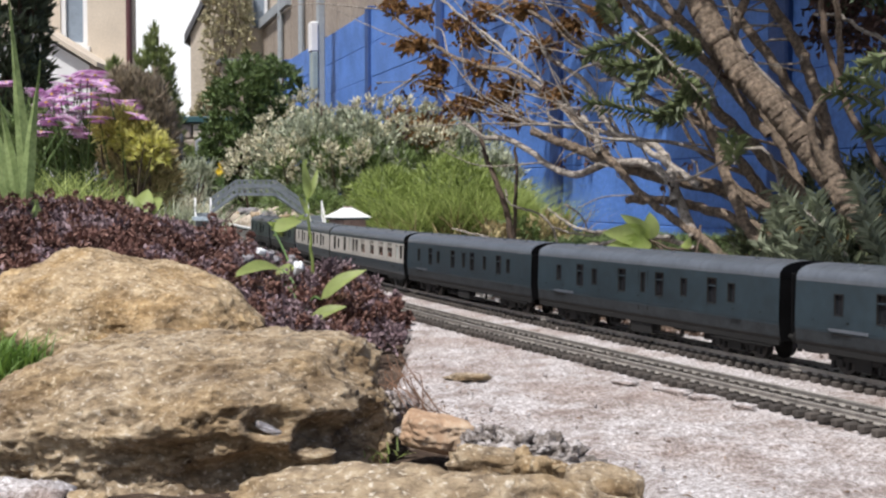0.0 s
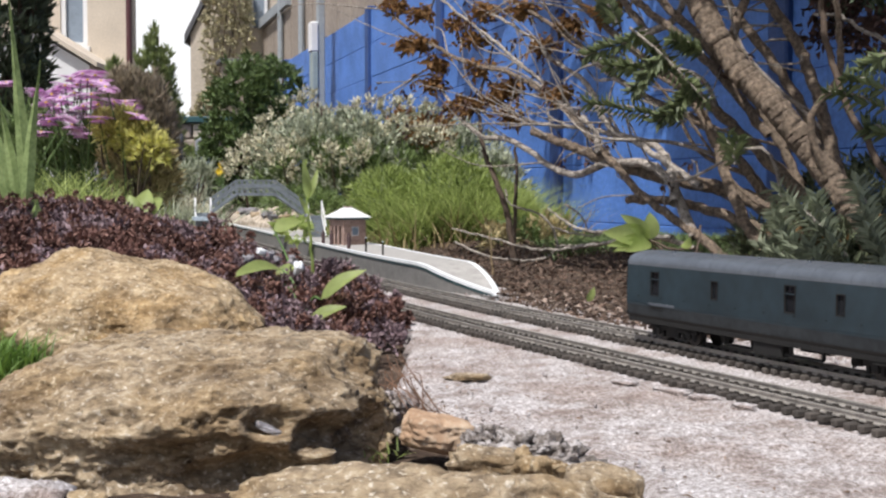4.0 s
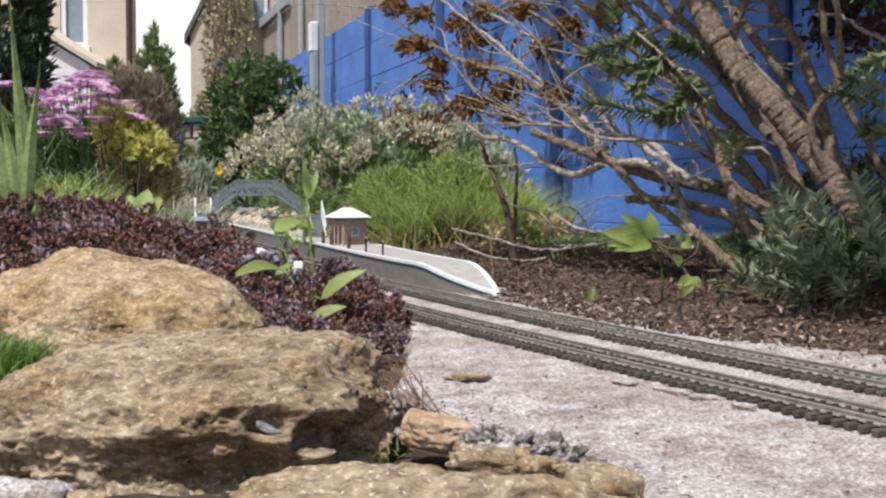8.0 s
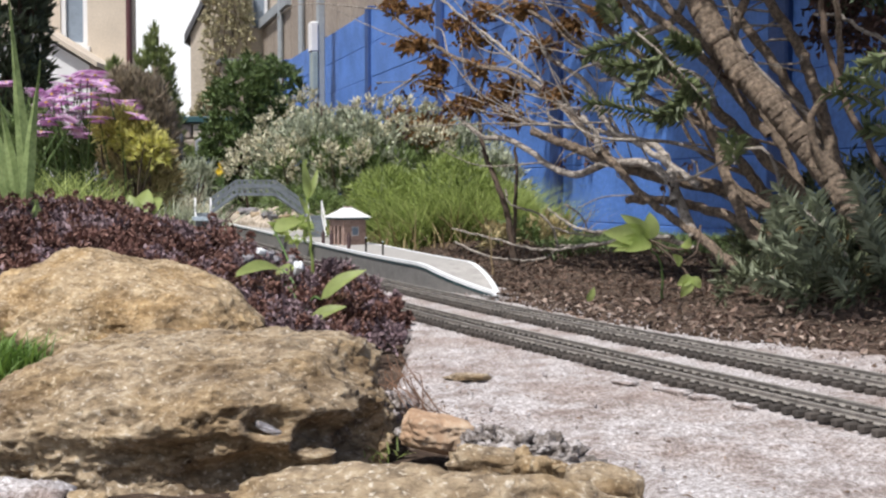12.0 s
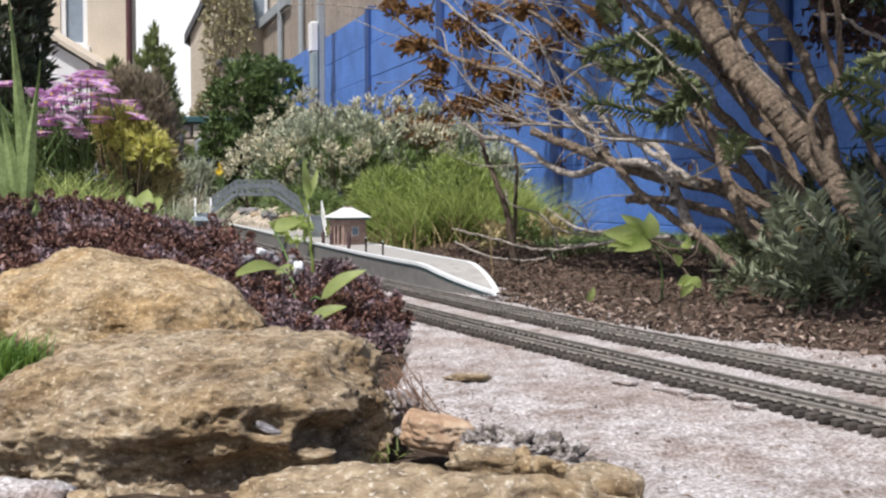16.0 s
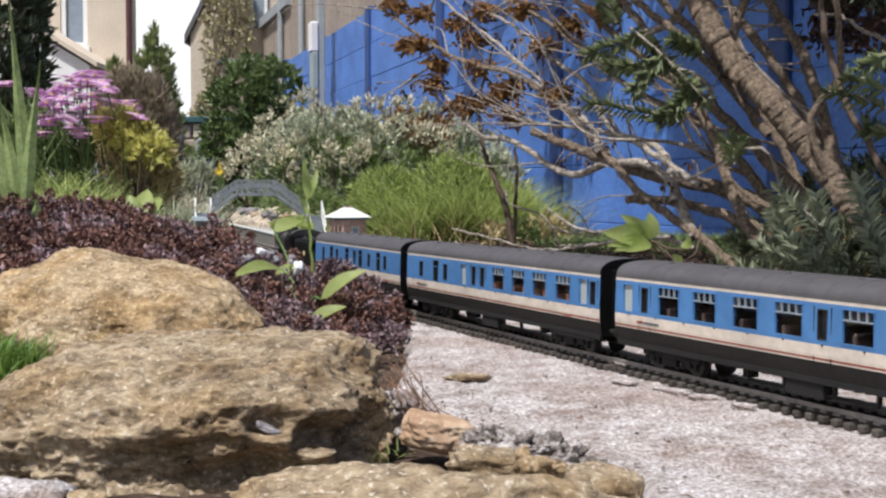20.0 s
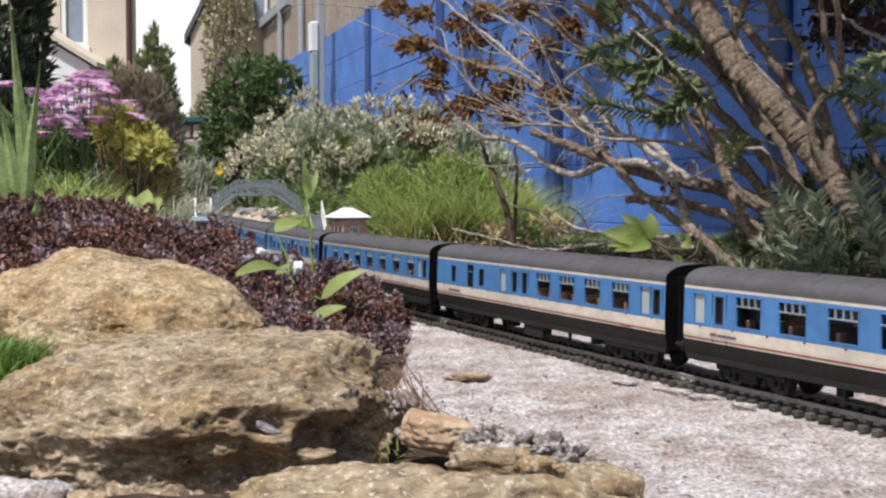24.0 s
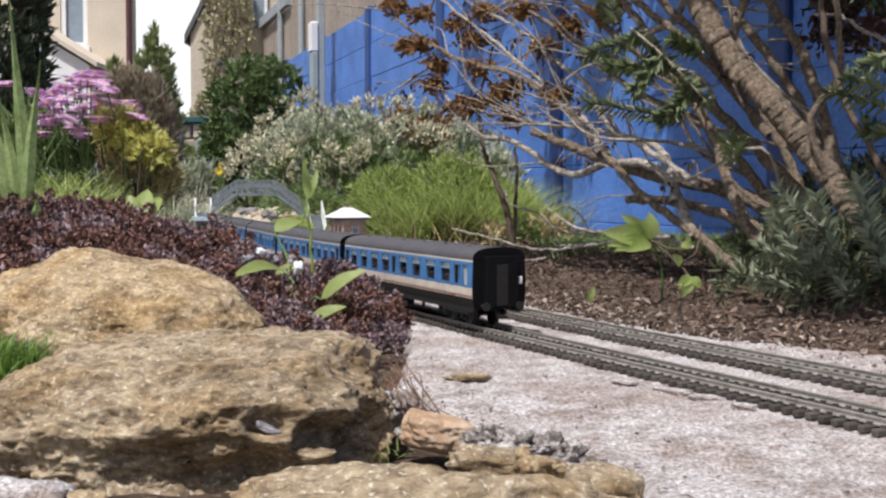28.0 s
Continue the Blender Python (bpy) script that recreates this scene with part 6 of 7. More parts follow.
    for s in spots:
        s = np.array(s)
        n = 120
        way = rand_dirs(rng, n) * [1, 1, 0.8] + [-0.25, 0, -0.2]
        pos = s + rng.normal(0, 0.0052, (n, 3)) * [1.6, 1, 1.0]
        v, f = leaf_arrays(pos, way, rand_dirs(rng, n, 0.6), rng.uniform(0.007, 0.015, n), rng.uniform(0.003, 0.007, n), fold=0.3, droop=0.25)
        raw("dry_tuft", v, f, M_DRY, t, "tuft of dry brown leaves")
    # dark dead clusters on the upper twigs beside the trunk
    for s in ((0.4043, 1.20, 0.2697), (0.4220, 1.20, 0.2816), (0.4103, 1.18, 0.2489), (0.4111, 1.10, 0.2545), (0.4090, 1.08, 0.2246), (0.3925, 1.20, 0.2846), (0.4157, 1.15, 0.2505), (0.3866, 1.20, 0.2608)):
        n = 60
        pos = np.array(s) + rng.normal(0, 0.0075, (n, 3))
        v, f = leaf_arrays(pos, rand_dirs(rng, n) + [0, 0, -0.3], rand_dirs(rng, n, 0.6), rng.uniform(0.007, 0.015, n), rng.uniform(0.003, 0.007, n), fold=0.3, droop=0.25)
        raw("dead_tuft", v, f, M_DEAD, t, "tuft of dark dead leaves")
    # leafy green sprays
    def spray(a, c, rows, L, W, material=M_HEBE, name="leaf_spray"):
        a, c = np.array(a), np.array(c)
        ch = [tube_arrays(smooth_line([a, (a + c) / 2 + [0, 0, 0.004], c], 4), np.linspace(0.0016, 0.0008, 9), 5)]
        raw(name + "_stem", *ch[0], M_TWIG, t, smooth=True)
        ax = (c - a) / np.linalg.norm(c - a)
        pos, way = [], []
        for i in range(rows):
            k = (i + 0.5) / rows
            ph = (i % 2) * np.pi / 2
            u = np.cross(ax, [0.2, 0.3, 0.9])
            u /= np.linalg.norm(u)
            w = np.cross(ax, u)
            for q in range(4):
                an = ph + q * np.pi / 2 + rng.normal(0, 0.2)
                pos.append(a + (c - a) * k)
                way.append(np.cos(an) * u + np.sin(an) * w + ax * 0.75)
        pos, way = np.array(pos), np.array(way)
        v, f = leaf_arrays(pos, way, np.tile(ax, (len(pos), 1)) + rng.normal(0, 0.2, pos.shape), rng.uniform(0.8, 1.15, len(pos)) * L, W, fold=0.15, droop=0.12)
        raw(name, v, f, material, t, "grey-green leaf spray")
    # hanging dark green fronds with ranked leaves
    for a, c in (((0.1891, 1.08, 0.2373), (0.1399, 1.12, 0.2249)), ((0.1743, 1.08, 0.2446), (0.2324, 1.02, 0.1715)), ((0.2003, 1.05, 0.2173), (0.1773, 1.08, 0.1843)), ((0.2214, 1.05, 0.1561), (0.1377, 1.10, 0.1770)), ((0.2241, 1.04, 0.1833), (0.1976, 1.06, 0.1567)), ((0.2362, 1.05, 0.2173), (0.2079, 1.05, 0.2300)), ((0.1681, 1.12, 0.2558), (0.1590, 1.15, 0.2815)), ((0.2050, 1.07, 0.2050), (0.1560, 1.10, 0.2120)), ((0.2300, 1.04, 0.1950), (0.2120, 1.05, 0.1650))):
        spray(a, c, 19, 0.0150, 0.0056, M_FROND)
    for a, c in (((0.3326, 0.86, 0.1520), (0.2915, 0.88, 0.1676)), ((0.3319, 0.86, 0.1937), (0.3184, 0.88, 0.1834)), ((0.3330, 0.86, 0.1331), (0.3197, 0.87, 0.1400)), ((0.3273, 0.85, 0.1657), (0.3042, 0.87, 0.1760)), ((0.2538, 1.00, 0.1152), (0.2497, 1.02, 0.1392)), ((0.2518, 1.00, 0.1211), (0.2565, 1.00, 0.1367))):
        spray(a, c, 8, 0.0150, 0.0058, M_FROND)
    # grey-green fronds round the foot of the trunk, sunlight put into their colour
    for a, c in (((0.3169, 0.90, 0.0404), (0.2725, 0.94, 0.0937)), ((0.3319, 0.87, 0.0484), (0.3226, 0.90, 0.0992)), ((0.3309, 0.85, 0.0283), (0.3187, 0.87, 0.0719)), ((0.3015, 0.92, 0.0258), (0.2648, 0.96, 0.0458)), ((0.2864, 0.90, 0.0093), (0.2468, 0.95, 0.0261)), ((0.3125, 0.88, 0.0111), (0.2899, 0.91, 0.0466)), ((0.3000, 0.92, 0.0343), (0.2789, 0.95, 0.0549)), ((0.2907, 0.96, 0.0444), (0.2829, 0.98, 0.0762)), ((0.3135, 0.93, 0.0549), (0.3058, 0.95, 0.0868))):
        spray(a, c, 18, 0.0160, 0.0058, M_FROND_SUNLIT)
    # dense low foliage over the soil
    (v, f), tuft = leaf_cloud(rng, [((0.34, 1.06, 0.04), (0.08, 0.07, 0.03)), ((0.42, 0.98, 0.05), (0.09, 0.07, 0.04)), ((0.28, 1.02, 0.018), (0.06, 0.05, 0.02)), ((0.43, 1.15, 0.075), (0.09, 0.09, 0.05)), ((0.36, 0.93, 0.04), (0.05, 0.05, 0.025)), ((0.45, 0.90, 0.05), (0.07, 0.06, 0.04)), ((0.305, 0.86, 0.020), (0.05, 0.045, 0.024)), ((0.345, 0.96, 0.03), (0.06, 0.05, 0.03)), ((0.27, 0.95, 0.014), (0.05, 0.05, 0.02))], 9000, 0.0125, 0.0032, 0.35, 12, 0.25, 0.5)
    raw("low_foliage", v, f, M_HEBE, t, "dense low grey-green foliage")
    (v, f), tuft = leaf_cloud(rng, [((0.36, 1.0, 0.035), (0.08, 0.08, 0.025)), ((0.42, 0.95, 0.04), (0.08, 0.06, 0.03))], 420, 0.014, 0.005, 0.0, 6, 0.4, 0.4)
    raw("dead_leaves", v, f, M_DRY, t, "dead brown leaves caught in the foliage")
    t.children[-1]["kind"] = "stuff"
    # unseen leaves added over the shrub to block sun and sky from its foot
    (v, f), tuft = leaf_cloud(rng, [((0.44, 0.97, 0.50), (0.20, 0.28, 0.14)), ((0.56, 1.10, 0.45), (0.20, 0.30, 0.14)), ((0.42, 0.78, 0.40), (0.15, 0.16, 0.07)), ((0.50, 0.95, 0.40), (0.13, 0.16, 0.08)), ((0.20, 1.15, 0.60), (0.18, 0.25, 0.06))], 10500, 0.032, 0.013, 0.25, 12, 0.3, 0.4)
    raw("upper_crown", v, f, M_HEBE, t, "unseen grey-green leaf crown added to shade the shrub's foot")
    # dense leaf cluster added above the view, only to shade the foot
    (v, f), tuft = leaf_cloud(rng, [((0.245, 0.70, 0.36), (0.085, 0.085, 0.045)), ((0.33, 0.66, 0.36), (0.09, 0.09, 0.05))], 1500, 0.032, 0.013, 0.25, 12, 0.3, 0.4)
    raw("front_crown", v, f, M_HEBE, t, "unseen leaf cluster added to shade the foot of the shrub")
    # leaf masses added right of the view, keeping skylight off the fence
    (v, f), tuft = leaf_cloud(rng, [((0.86, 1.20, 0.34), (0.26, 0.45, 0.34)), ((1.12, 1.90, 0.48), (0.28, 0.45, 0.44)), ((1.38, 2.50, 0.52), (0.26, 0.40, 0.46))], 15000, 0.045, 0.018, 0.25, 12, 0.3, 0.4)
    raw("side_crown", v, f, M_HEBE, t, "unseen dense leaves added to block skylight from the fence")
    (v, f), tuft = leaf_cloud(rng, [((0.60, 1.6, 0.41), (0.13, 0.12, 0.07)), ((0.52, 1.3, 0.37), (0.08, 0.1, 0.05))], 1100, 0.026, 0.012, -0.4, 9, 0.35, 0.3)
    raw("dark_spray", v, f, M_YEW, t, "dark hanging leaves")


def build_fresh_leaves():
    """A lobed young leaf plant in front of the shrub, and weeds by the rocks."""
    rng = np.random.default_rng(31)
    t = thing("seedling", "young plant with lobed light green leaves", "plant")
    c = np.array((0.1618, 0.98, 0.0555))
    g = np.array([c[0] + 0.03, c[1] + 0.02, -0.01])
    limb(t, [tuple(g), tuple(g * 0.5 + c * 0.5 + [0.01, 0, 0.01]), tuple(c)], 0.0015, 0.0008, M_STALK, 1, name="stem")
    for a, c, w in (((0.1763, 0.98, 0.0507), (0.1316, 0.95, 0.0579), 0.020), ((0.1763, 0.98, 0.0507), (0.148, 0.96, 0.0727), 0.014), ((0.1763, 0.98, 0.0507), (0.1761, 0.98, 0.0743), 0.015), ((0.1763, 0.98, 0.0507), (0.1513, 0.95, 0.042), 0.013), ((0.1763, 0.98, 0.0507), (0.1406, 0.95, 0.0425), 0.011), ((0.1763, 0.98, 0.0507), (0.1350, 0.95, 0.0470), 0.012), ((0.199, 0.95, 0.0448), (0.2023, 0.94, 0.0545), 0.008), ((0.1988, 0.96, 0.0302), (0.1897, 0.95, 0.0402), 0.008), ((0.2040, 0.94, 0.0221), (0.1916, 0.94, 0.0152), 0.009), ((0.2040, 0.94, 0.0221), (0.1949, 0.94, 0.0052), 0.010), ((0.2040, 0.94, 0.0221), (0.2110, 0.94, 0.0125), 0.008), ((0.1173, 0.93, 0.0024), (0.1227, 0.93, 0.0142), 0.006)):
        raw("leaf", *broad_leaf(a, c, w, (0.15, -1, 0.25)), M_LIGHTLEAF, t, smooth=True)
    for pts in (((0.1763, 0.98, 0.0507), (0.1988, 0.96, 0.0302), (0.2060, 0.945, 0.0150), (0.2080, 0.94, -0.004)), ((0.2195, 0.98, 0.0628), (0.2106, 0.95, 0.0448), (0.1988, 0.96, 0.0302)), ((0.1763, 0.98, 0.0507), (0.1900, 0.955, 0.0450), (0.2106, 0.95, 0.0448))):
        limb(t, list(pts), 0.0012, 0.0008, M_TWIG_DARK, 5, name="stem")
    t = thing("weed", "tall thin weed with a light green pointed leaf", "plant")
    p = limb(t, [(-0.0899, 0.8, 0.0041), (-0.0909, 0.8, 0.0397), (-0.0931, 0.8, 0.0672), (-0.0946, 0.8, 0.0947), (-0.0952, 0.8, 0.1135)], 0.0014, 0.0008, M_LIGHTLEAF, 2, name="stem", jitter=0.0004)
    for a, c, w in (((-0.0934, 0.8, 0.0861), (-0.096, 0.79, 0.1131), 0.0060), ((-0.0934, 0.8, 0.0861), (-0.0881, 0.81, 0.1067), 0.0045), ((-0.0935, 0.8, 0.0751), (-0.0992, 0.79, 0.0888), 0.0035)):
        raw("leaf", *broad_leaf(a, c, w, (0.2, -1, 0.1)), M_LIGHTLEAF, t, smooth=True)
    t = thing("weed", "broad-leaved light green weed among the sedum", "plant")
    root = np.array((-0.0866, 0.72, 0.0124))
    for a, c, wd in (((-0.1034, 0.74, 0.0403), (-0.1289, 0.7, 0.038), 0.012), ((-0.1078, 0.74, 0.033), (-0.0952, 0.75, 0.0441), 0.009), ((-0.0745, 0.7, 0.0249), (-0.0468, 0.7, 0.0428), 0.0105), ((-0.0801, 0.68, 0.0125), (-0.057, 0.68, 0.0223), 0.009), ((-0.1318, 0.9, 0.0603), (-0.113, 0.92, 0.0679), 0.014)):
        a, c = np.array(a), np.array(c)
        raw("leaf", *broad_leaf(a, c, wd, (0.1, -0.6, 0.75)), M_LIGHTLEAF, t, smooth=True)
        limb(t, [tuple(root), tuple((root + a) / 2 + [0, 0, 0.006]), tuple(a)], 0.0011, 0.0008, M_STALK, 3, name="stalk", jitter=0.0)
    t = thing("weed", "rounded bright green leaves behind the sedum", "plant")
    for a, c, wd in (((-0.3016, 1.15, 0.0614), (-0.3021, 1.18, 0.0954), 0.019), ((-0.3016, 1.15, 0.0614), (-0.3164, 1.16, 0.0896), 0.016), ((-0.3005, 1.15, 0.0614), (-0.2938, 1.2, 0.0868), 0.017), ((-0.3016, 1.15, 0.0608), (-0.3184, 1.14, 0.0745), 0.018)):
        raw("leaf", *broad_leaf(a, c, wd, (0.1, -1, 0.3)), M_GRASS, t, smooth=True)
    root = (-0.3017, 1.15, 0.0586)
    limb(t, [(root[0], root[1], 0.03), (root[0], root[1], 0.05), root], 0.0015, 0.001, M_STALK, 4, name="stem", jitter=0)


def build_sedum():
    rng = np.random.default_rng(41)
    n = 15000
    x, y = rng.uniform(-0.52, 0.03, n), rng.uniform(0.44, 1.55, n)
    s, o = line_coords(x, y)
    keep = (o < -0.032 - 0.012 * np.sin(31 * s)) & (s > 0.07) & (x > -0.46 * y - 0.06) & (o < np.where(s < 0.33, -0.080, -0.034)) & (s > 0.12)
    keep &= ~((((x + 0.165) / 0.078) ** 2 + ((y - 0.59) / 0.062) ** 2 < 1) | (((x + 0.093) / 0.082) ** 2 + ((y - 0.44) / 0.084) ** 2 < 1))
    # thin out towards the line
    keep &= rng.uniform(0, 1, n) < 0.35 + 0.65 * sstep(-o, 0.04, 0.09)
    keep &= (rng.uniform(0, 1, n) < 0.35) | (x < -0.062) | (y > 0.73)
    x, y, o, s = x[keep], y[keep], o[keep], s[keep]
    z = bed_height(x, y)
    lump = np.array([noise.noise((a * 14, b * 14, 0)) for a, b in zip(x, y)])
    hgt = (0.016 + 0.011 * lump) * rng.uniform(0.35, 1.15, len(x)) * (1 + 0.55 * (o > -0.13) * (s > 0.3) * (s < 0.52) - 0.35 * (o > -0.15) * (s > 0.58)) + 0.004
    # rounded mounds that spill over the edge of the bed towards the line
    mx, my, mz = [], [], []
    for a, b, h, r in ((-0.095, 0.735, 0.035, 0.030), (-0.060, 0.72, 0.022, 0.021), (-0.078, 0.83, 0.036, 0.026), (-0.056, 0.79, 0.026, 0.018), (-0.125, 0.86, 0.040, 0.030), (-0.170, 0.98, 0.036, 0.030), (-0.235, 1.10, 0.052, 0.038), (-0.270, 1.16, 0.057, 0.040), (-0.205, 1.08, 0.042, 0.030), (-0.135, 0.78, 0.045, 0.030)):
        d = rand_dirs(rng, 105 if a > -0.10 and b < 0.80 else 210, 0.35)
        k = 1 + 0.22 * np.array([noise.noise((q[0] * 2.3 + a * 90, q[1] * 2.3, q[2] * 2.3)) for q in d])
        mx.append(a + d[:, 0] * r * k)
        my.append(b + d[:, 1] * r * k)
        mz.append(np.maximum(0.0, d[:, 2]) * h * k)
    mx, my, mz = np.concatenate(mx), np.concatenate(my), np.concatenate(mz)
    ms, mo = line_coords(mx, my)
    q = mo < -0.027
    x, y, z, hgt = np.concatenate([x, mx[q]]), np.concatenate([y, my[q]]), np.concatenate([z, mz[q]]), np.concatenate([hgt, np.full(q.sum(), 0.0)])
    o, s = np.concatenate([o, mo[q]]), np.concatenate([s, ms[q]])
    grey = np.array([noise.noise((a * 26, b * 26, 3)) for a, b in zip(x, y)]) + rng.normal(0, 0.16, len(x)) > 0.06 - 0.14 * (o > -0.11)
    for name, lab, sel, ms_ in (("sedum", "dense dark red sedum mat", (o < -0.12) & ~grey, M_SEDUM), ("sedum", "low dark red sedum creeping over the mortar edge", (o >= -0.12) & ~grey, M_SEDUM), ("sedum", "purple-grey sedum among the dark red", grey, M_SEDUM_GREY)):
        cx = np.stack([x[sel], y[sel], z[sel] + hgt[sel]], 1)
        per = 27
        k = np.repeat(np.arange(len(cx)), per)
        way = rand_dirs(rng, len(k), 0.75)
        pos = cx[k] + way * 0.0016 + rng.normal(0, 0.0018, (len(k), 3))
        v, f = leaf_arrays(pos, way, rand_dirs(rng, len(k), 0.3), rng.uniform(0.0022, 0.0050, len(k)), rng.uniform(0.0014, 0.0029, len(k)), fold=0.35, droop=0.05)
        tagged(raw(name, v, f, ms_), lab, "sedum", kind="stuff")
    # rounded heads on short stalks along the skyline of the mat
    heads, stalks = [], []
    pick = rng.choice(len(x), 260, replace=False)
    for i in pick:
        c = np.array([x[i], y[i], z[i] + hgt[i] + rng.uniform(0.006, 0.014)])
        way = rand_dirs(rng, 26, 0.4)
        heads.append(leaf_arrays(c + way * 0.0016, way, rand_dirs(rng, 26, 0.3), rng.uniform(0.003, 0.0045, 26), 0.0034, fold=0.35, droop=0.05))
        stalks.append(tube_arrays(np.array([[x[i], y[i], z[i]], (np.array([x[i], y[i], z[i]]) + c) / 2 + rng.normal(0, 0.001, 3), c]), [0.0009] * 3, 4))
    grey_heads = []
    for i in range(46):
        a, b = rng.uniform(-0.064, -0.024), rng.uniform(0.675, 0.80)
        c = np.array([a, b, rng.uniform(0.004, 0.030) * (1 - 0.6 * float(sstep(a, -0.045, -0.02)))])
        root = np.array([a + rng.normal(0, 0.003), b + rng.normal(0, 0.003), -0.002])
        way = rand_dirs(rng, 34, 0.5)
        leafy = leaf_arrays(c + way * 0.0014, way, rand_dirs(rng, 34, 0.3), rng.uniform(0.003, 0.0052, 34), 0.0030, fold=0.35, droop=0.05)
        (heads if i % 3 else grey_heads).append(leafy)
        stalks.append(tube_arrays(np.array([root, (root + c) / 2 + rng.normal(0, 0.0012, 3), c]), [0.0009] * 3, 4))
    tagged(raw("sedum_rosettes", *join_arrays(grey_heads), M_SEDUM_GREY), "purple-grey sedum rosettes at the mortar's edge", "sedum", kind="stuff")
    tagged(raw("sedum_heads", *join_arrays(heads), M_SEDUM), "round dark red sedum heads above the mat", "sedum", kind="stuff")
    tagged(raw("sedum_stalks", *join_arrays(stalks), M_SEDUM), "short red sedum stalks in the mat", "sedum", kind="stuff")
    # pale stones and shells glimpsed in the mat
    for i, q in enumerate(((-0.1294, 0.765, 0.0463), (-0.1216, 0.768, 0.0506), (-0.1179, 0.815, 0.0428), (-0.0917, 0.728, 0.0425), (-0.1189, 0.79, 0.0473), (-0.124, 0.75, 0.0426), (-0.0974, 0.75, 0.0456))):
        boulder("small_rock", "small white stone among the sedum", (q[0], q[1], q[2]), (0.0031 - 0.0005 * (i % 3), 0.0026, 0.0036 if i == 3 else 0.0021), 60 + i, M_PLATEDGE if i % 2 else M_CHIP, (0, 20 * i, 30 * i), 6.0, 0.45, 0.0, 3)


def build_left_bed():
    rng = np.random.default_rng(51)
    # iris fan
    t = thing("iris", "clump of tall upright light green iris blades", "plant")
    for i, (a, m, c, w) in enumerate((((-0.2865, 0.8, 0.0672), (-0.292, 0.8, 0.1377), (-0.2998, 0.8, 0.2308), 0.0085), ((-0.296, 0.81, 0.0709), (-0.3032, 0.81, 0.1146), (-0.3126, 0.81, 0.1659), 0.007), ((-0.2867, 0.79, 0.0713), (-0.282, 0.79, 0.1255), (-0.2745, 0.79, 0.1801), 0.007), ((-0.2767, 0.78, 0.0639), (-0.2757, 0.78, 0.0754), (-0.2748, 0.78, 0.0861), 0.008), ((-0.3037, 0.82, 0.0667), (-0.3168, 0.82, 0.1229), (-0.3263, 0.82, 0.1549), 0.010))):
        p = smooth_line([a, m, c], 6)
        k = np.linspace(0, 1, len(p))
        wd = w * 0.5 * np.clip(1.25 * (1 - k) ** 0.55 * (0.6 + 0.6 * np.sin(np.pi * np.clip(k * 1.2, 0, 1))), 0.02, 1.2)
        side = np.array([1, 0.25, 0])
        l, r, mid = p - side * wd[:, None], p + side * wd[:, None], p + np.array([0, -0.0022, 0])
        v = np.stack([l, mid, r], 1).reshape(-1, 3)
        f = []
        for j in range(len(p) - 1):
            for q in (0, 1):
                f.append([3 * j + q, 3 * j + q + 1, 3 * j + q + 4, 3 * j + q + 3])
        raw("blade", v, f, M_IRIS, t)
    # pink daisies
    t = thing("flower_clump", "clump of pink-purple daisies on thin stems", "flowers")
    st = []
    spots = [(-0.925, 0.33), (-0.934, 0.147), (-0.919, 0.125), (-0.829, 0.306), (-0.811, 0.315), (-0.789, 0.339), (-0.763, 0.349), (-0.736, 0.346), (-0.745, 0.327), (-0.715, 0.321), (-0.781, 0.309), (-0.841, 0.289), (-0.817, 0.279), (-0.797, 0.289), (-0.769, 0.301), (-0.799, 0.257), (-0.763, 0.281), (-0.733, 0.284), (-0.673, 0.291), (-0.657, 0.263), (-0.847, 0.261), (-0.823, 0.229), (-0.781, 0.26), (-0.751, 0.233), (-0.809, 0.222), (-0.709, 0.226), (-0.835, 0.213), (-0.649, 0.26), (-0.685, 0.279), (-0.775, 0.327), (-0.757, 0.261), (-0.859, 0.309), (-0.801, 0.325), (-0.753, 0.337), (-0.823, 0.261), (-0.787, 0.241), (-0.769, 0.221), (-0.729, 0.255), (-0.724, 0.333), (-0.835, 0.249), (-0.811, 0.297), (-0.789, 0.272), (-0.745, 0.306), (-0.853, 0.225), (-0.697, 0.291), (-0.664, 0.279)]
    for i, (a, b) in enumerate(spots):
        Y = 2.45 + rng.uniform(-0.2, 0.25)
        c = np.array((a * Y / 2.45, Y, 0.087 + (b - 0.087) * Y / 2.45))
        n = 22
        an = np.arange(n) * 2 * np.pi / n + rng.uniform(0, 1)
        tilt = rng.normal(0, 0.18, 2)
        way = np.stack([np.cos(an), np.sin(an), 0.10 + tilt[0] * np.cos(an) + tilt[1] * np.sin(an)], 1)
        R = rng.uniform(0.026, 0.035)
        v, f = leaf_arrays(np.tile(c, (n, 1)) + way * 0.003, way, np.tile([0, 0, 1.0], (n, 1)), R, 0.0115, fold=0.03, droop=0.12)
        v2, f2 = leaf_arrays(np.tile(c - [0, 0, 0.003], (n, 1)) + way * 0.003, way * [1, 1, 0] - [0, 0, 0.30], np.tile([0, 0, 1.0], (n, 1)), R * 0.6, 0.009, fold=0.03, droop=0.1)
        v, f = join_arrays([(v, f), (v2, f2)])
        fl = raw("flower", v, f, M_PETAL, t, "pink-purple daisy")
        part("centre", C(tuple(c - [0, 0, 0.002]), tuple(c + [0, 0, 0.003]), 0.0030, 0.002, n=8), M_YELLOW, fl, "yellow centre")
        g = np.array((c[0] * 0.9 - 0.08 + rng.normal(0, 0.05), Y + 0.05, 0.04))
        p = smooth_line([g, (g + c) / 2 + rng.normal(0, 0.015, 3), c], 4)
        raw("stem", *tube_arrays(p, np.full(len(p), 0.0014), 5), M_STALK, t)
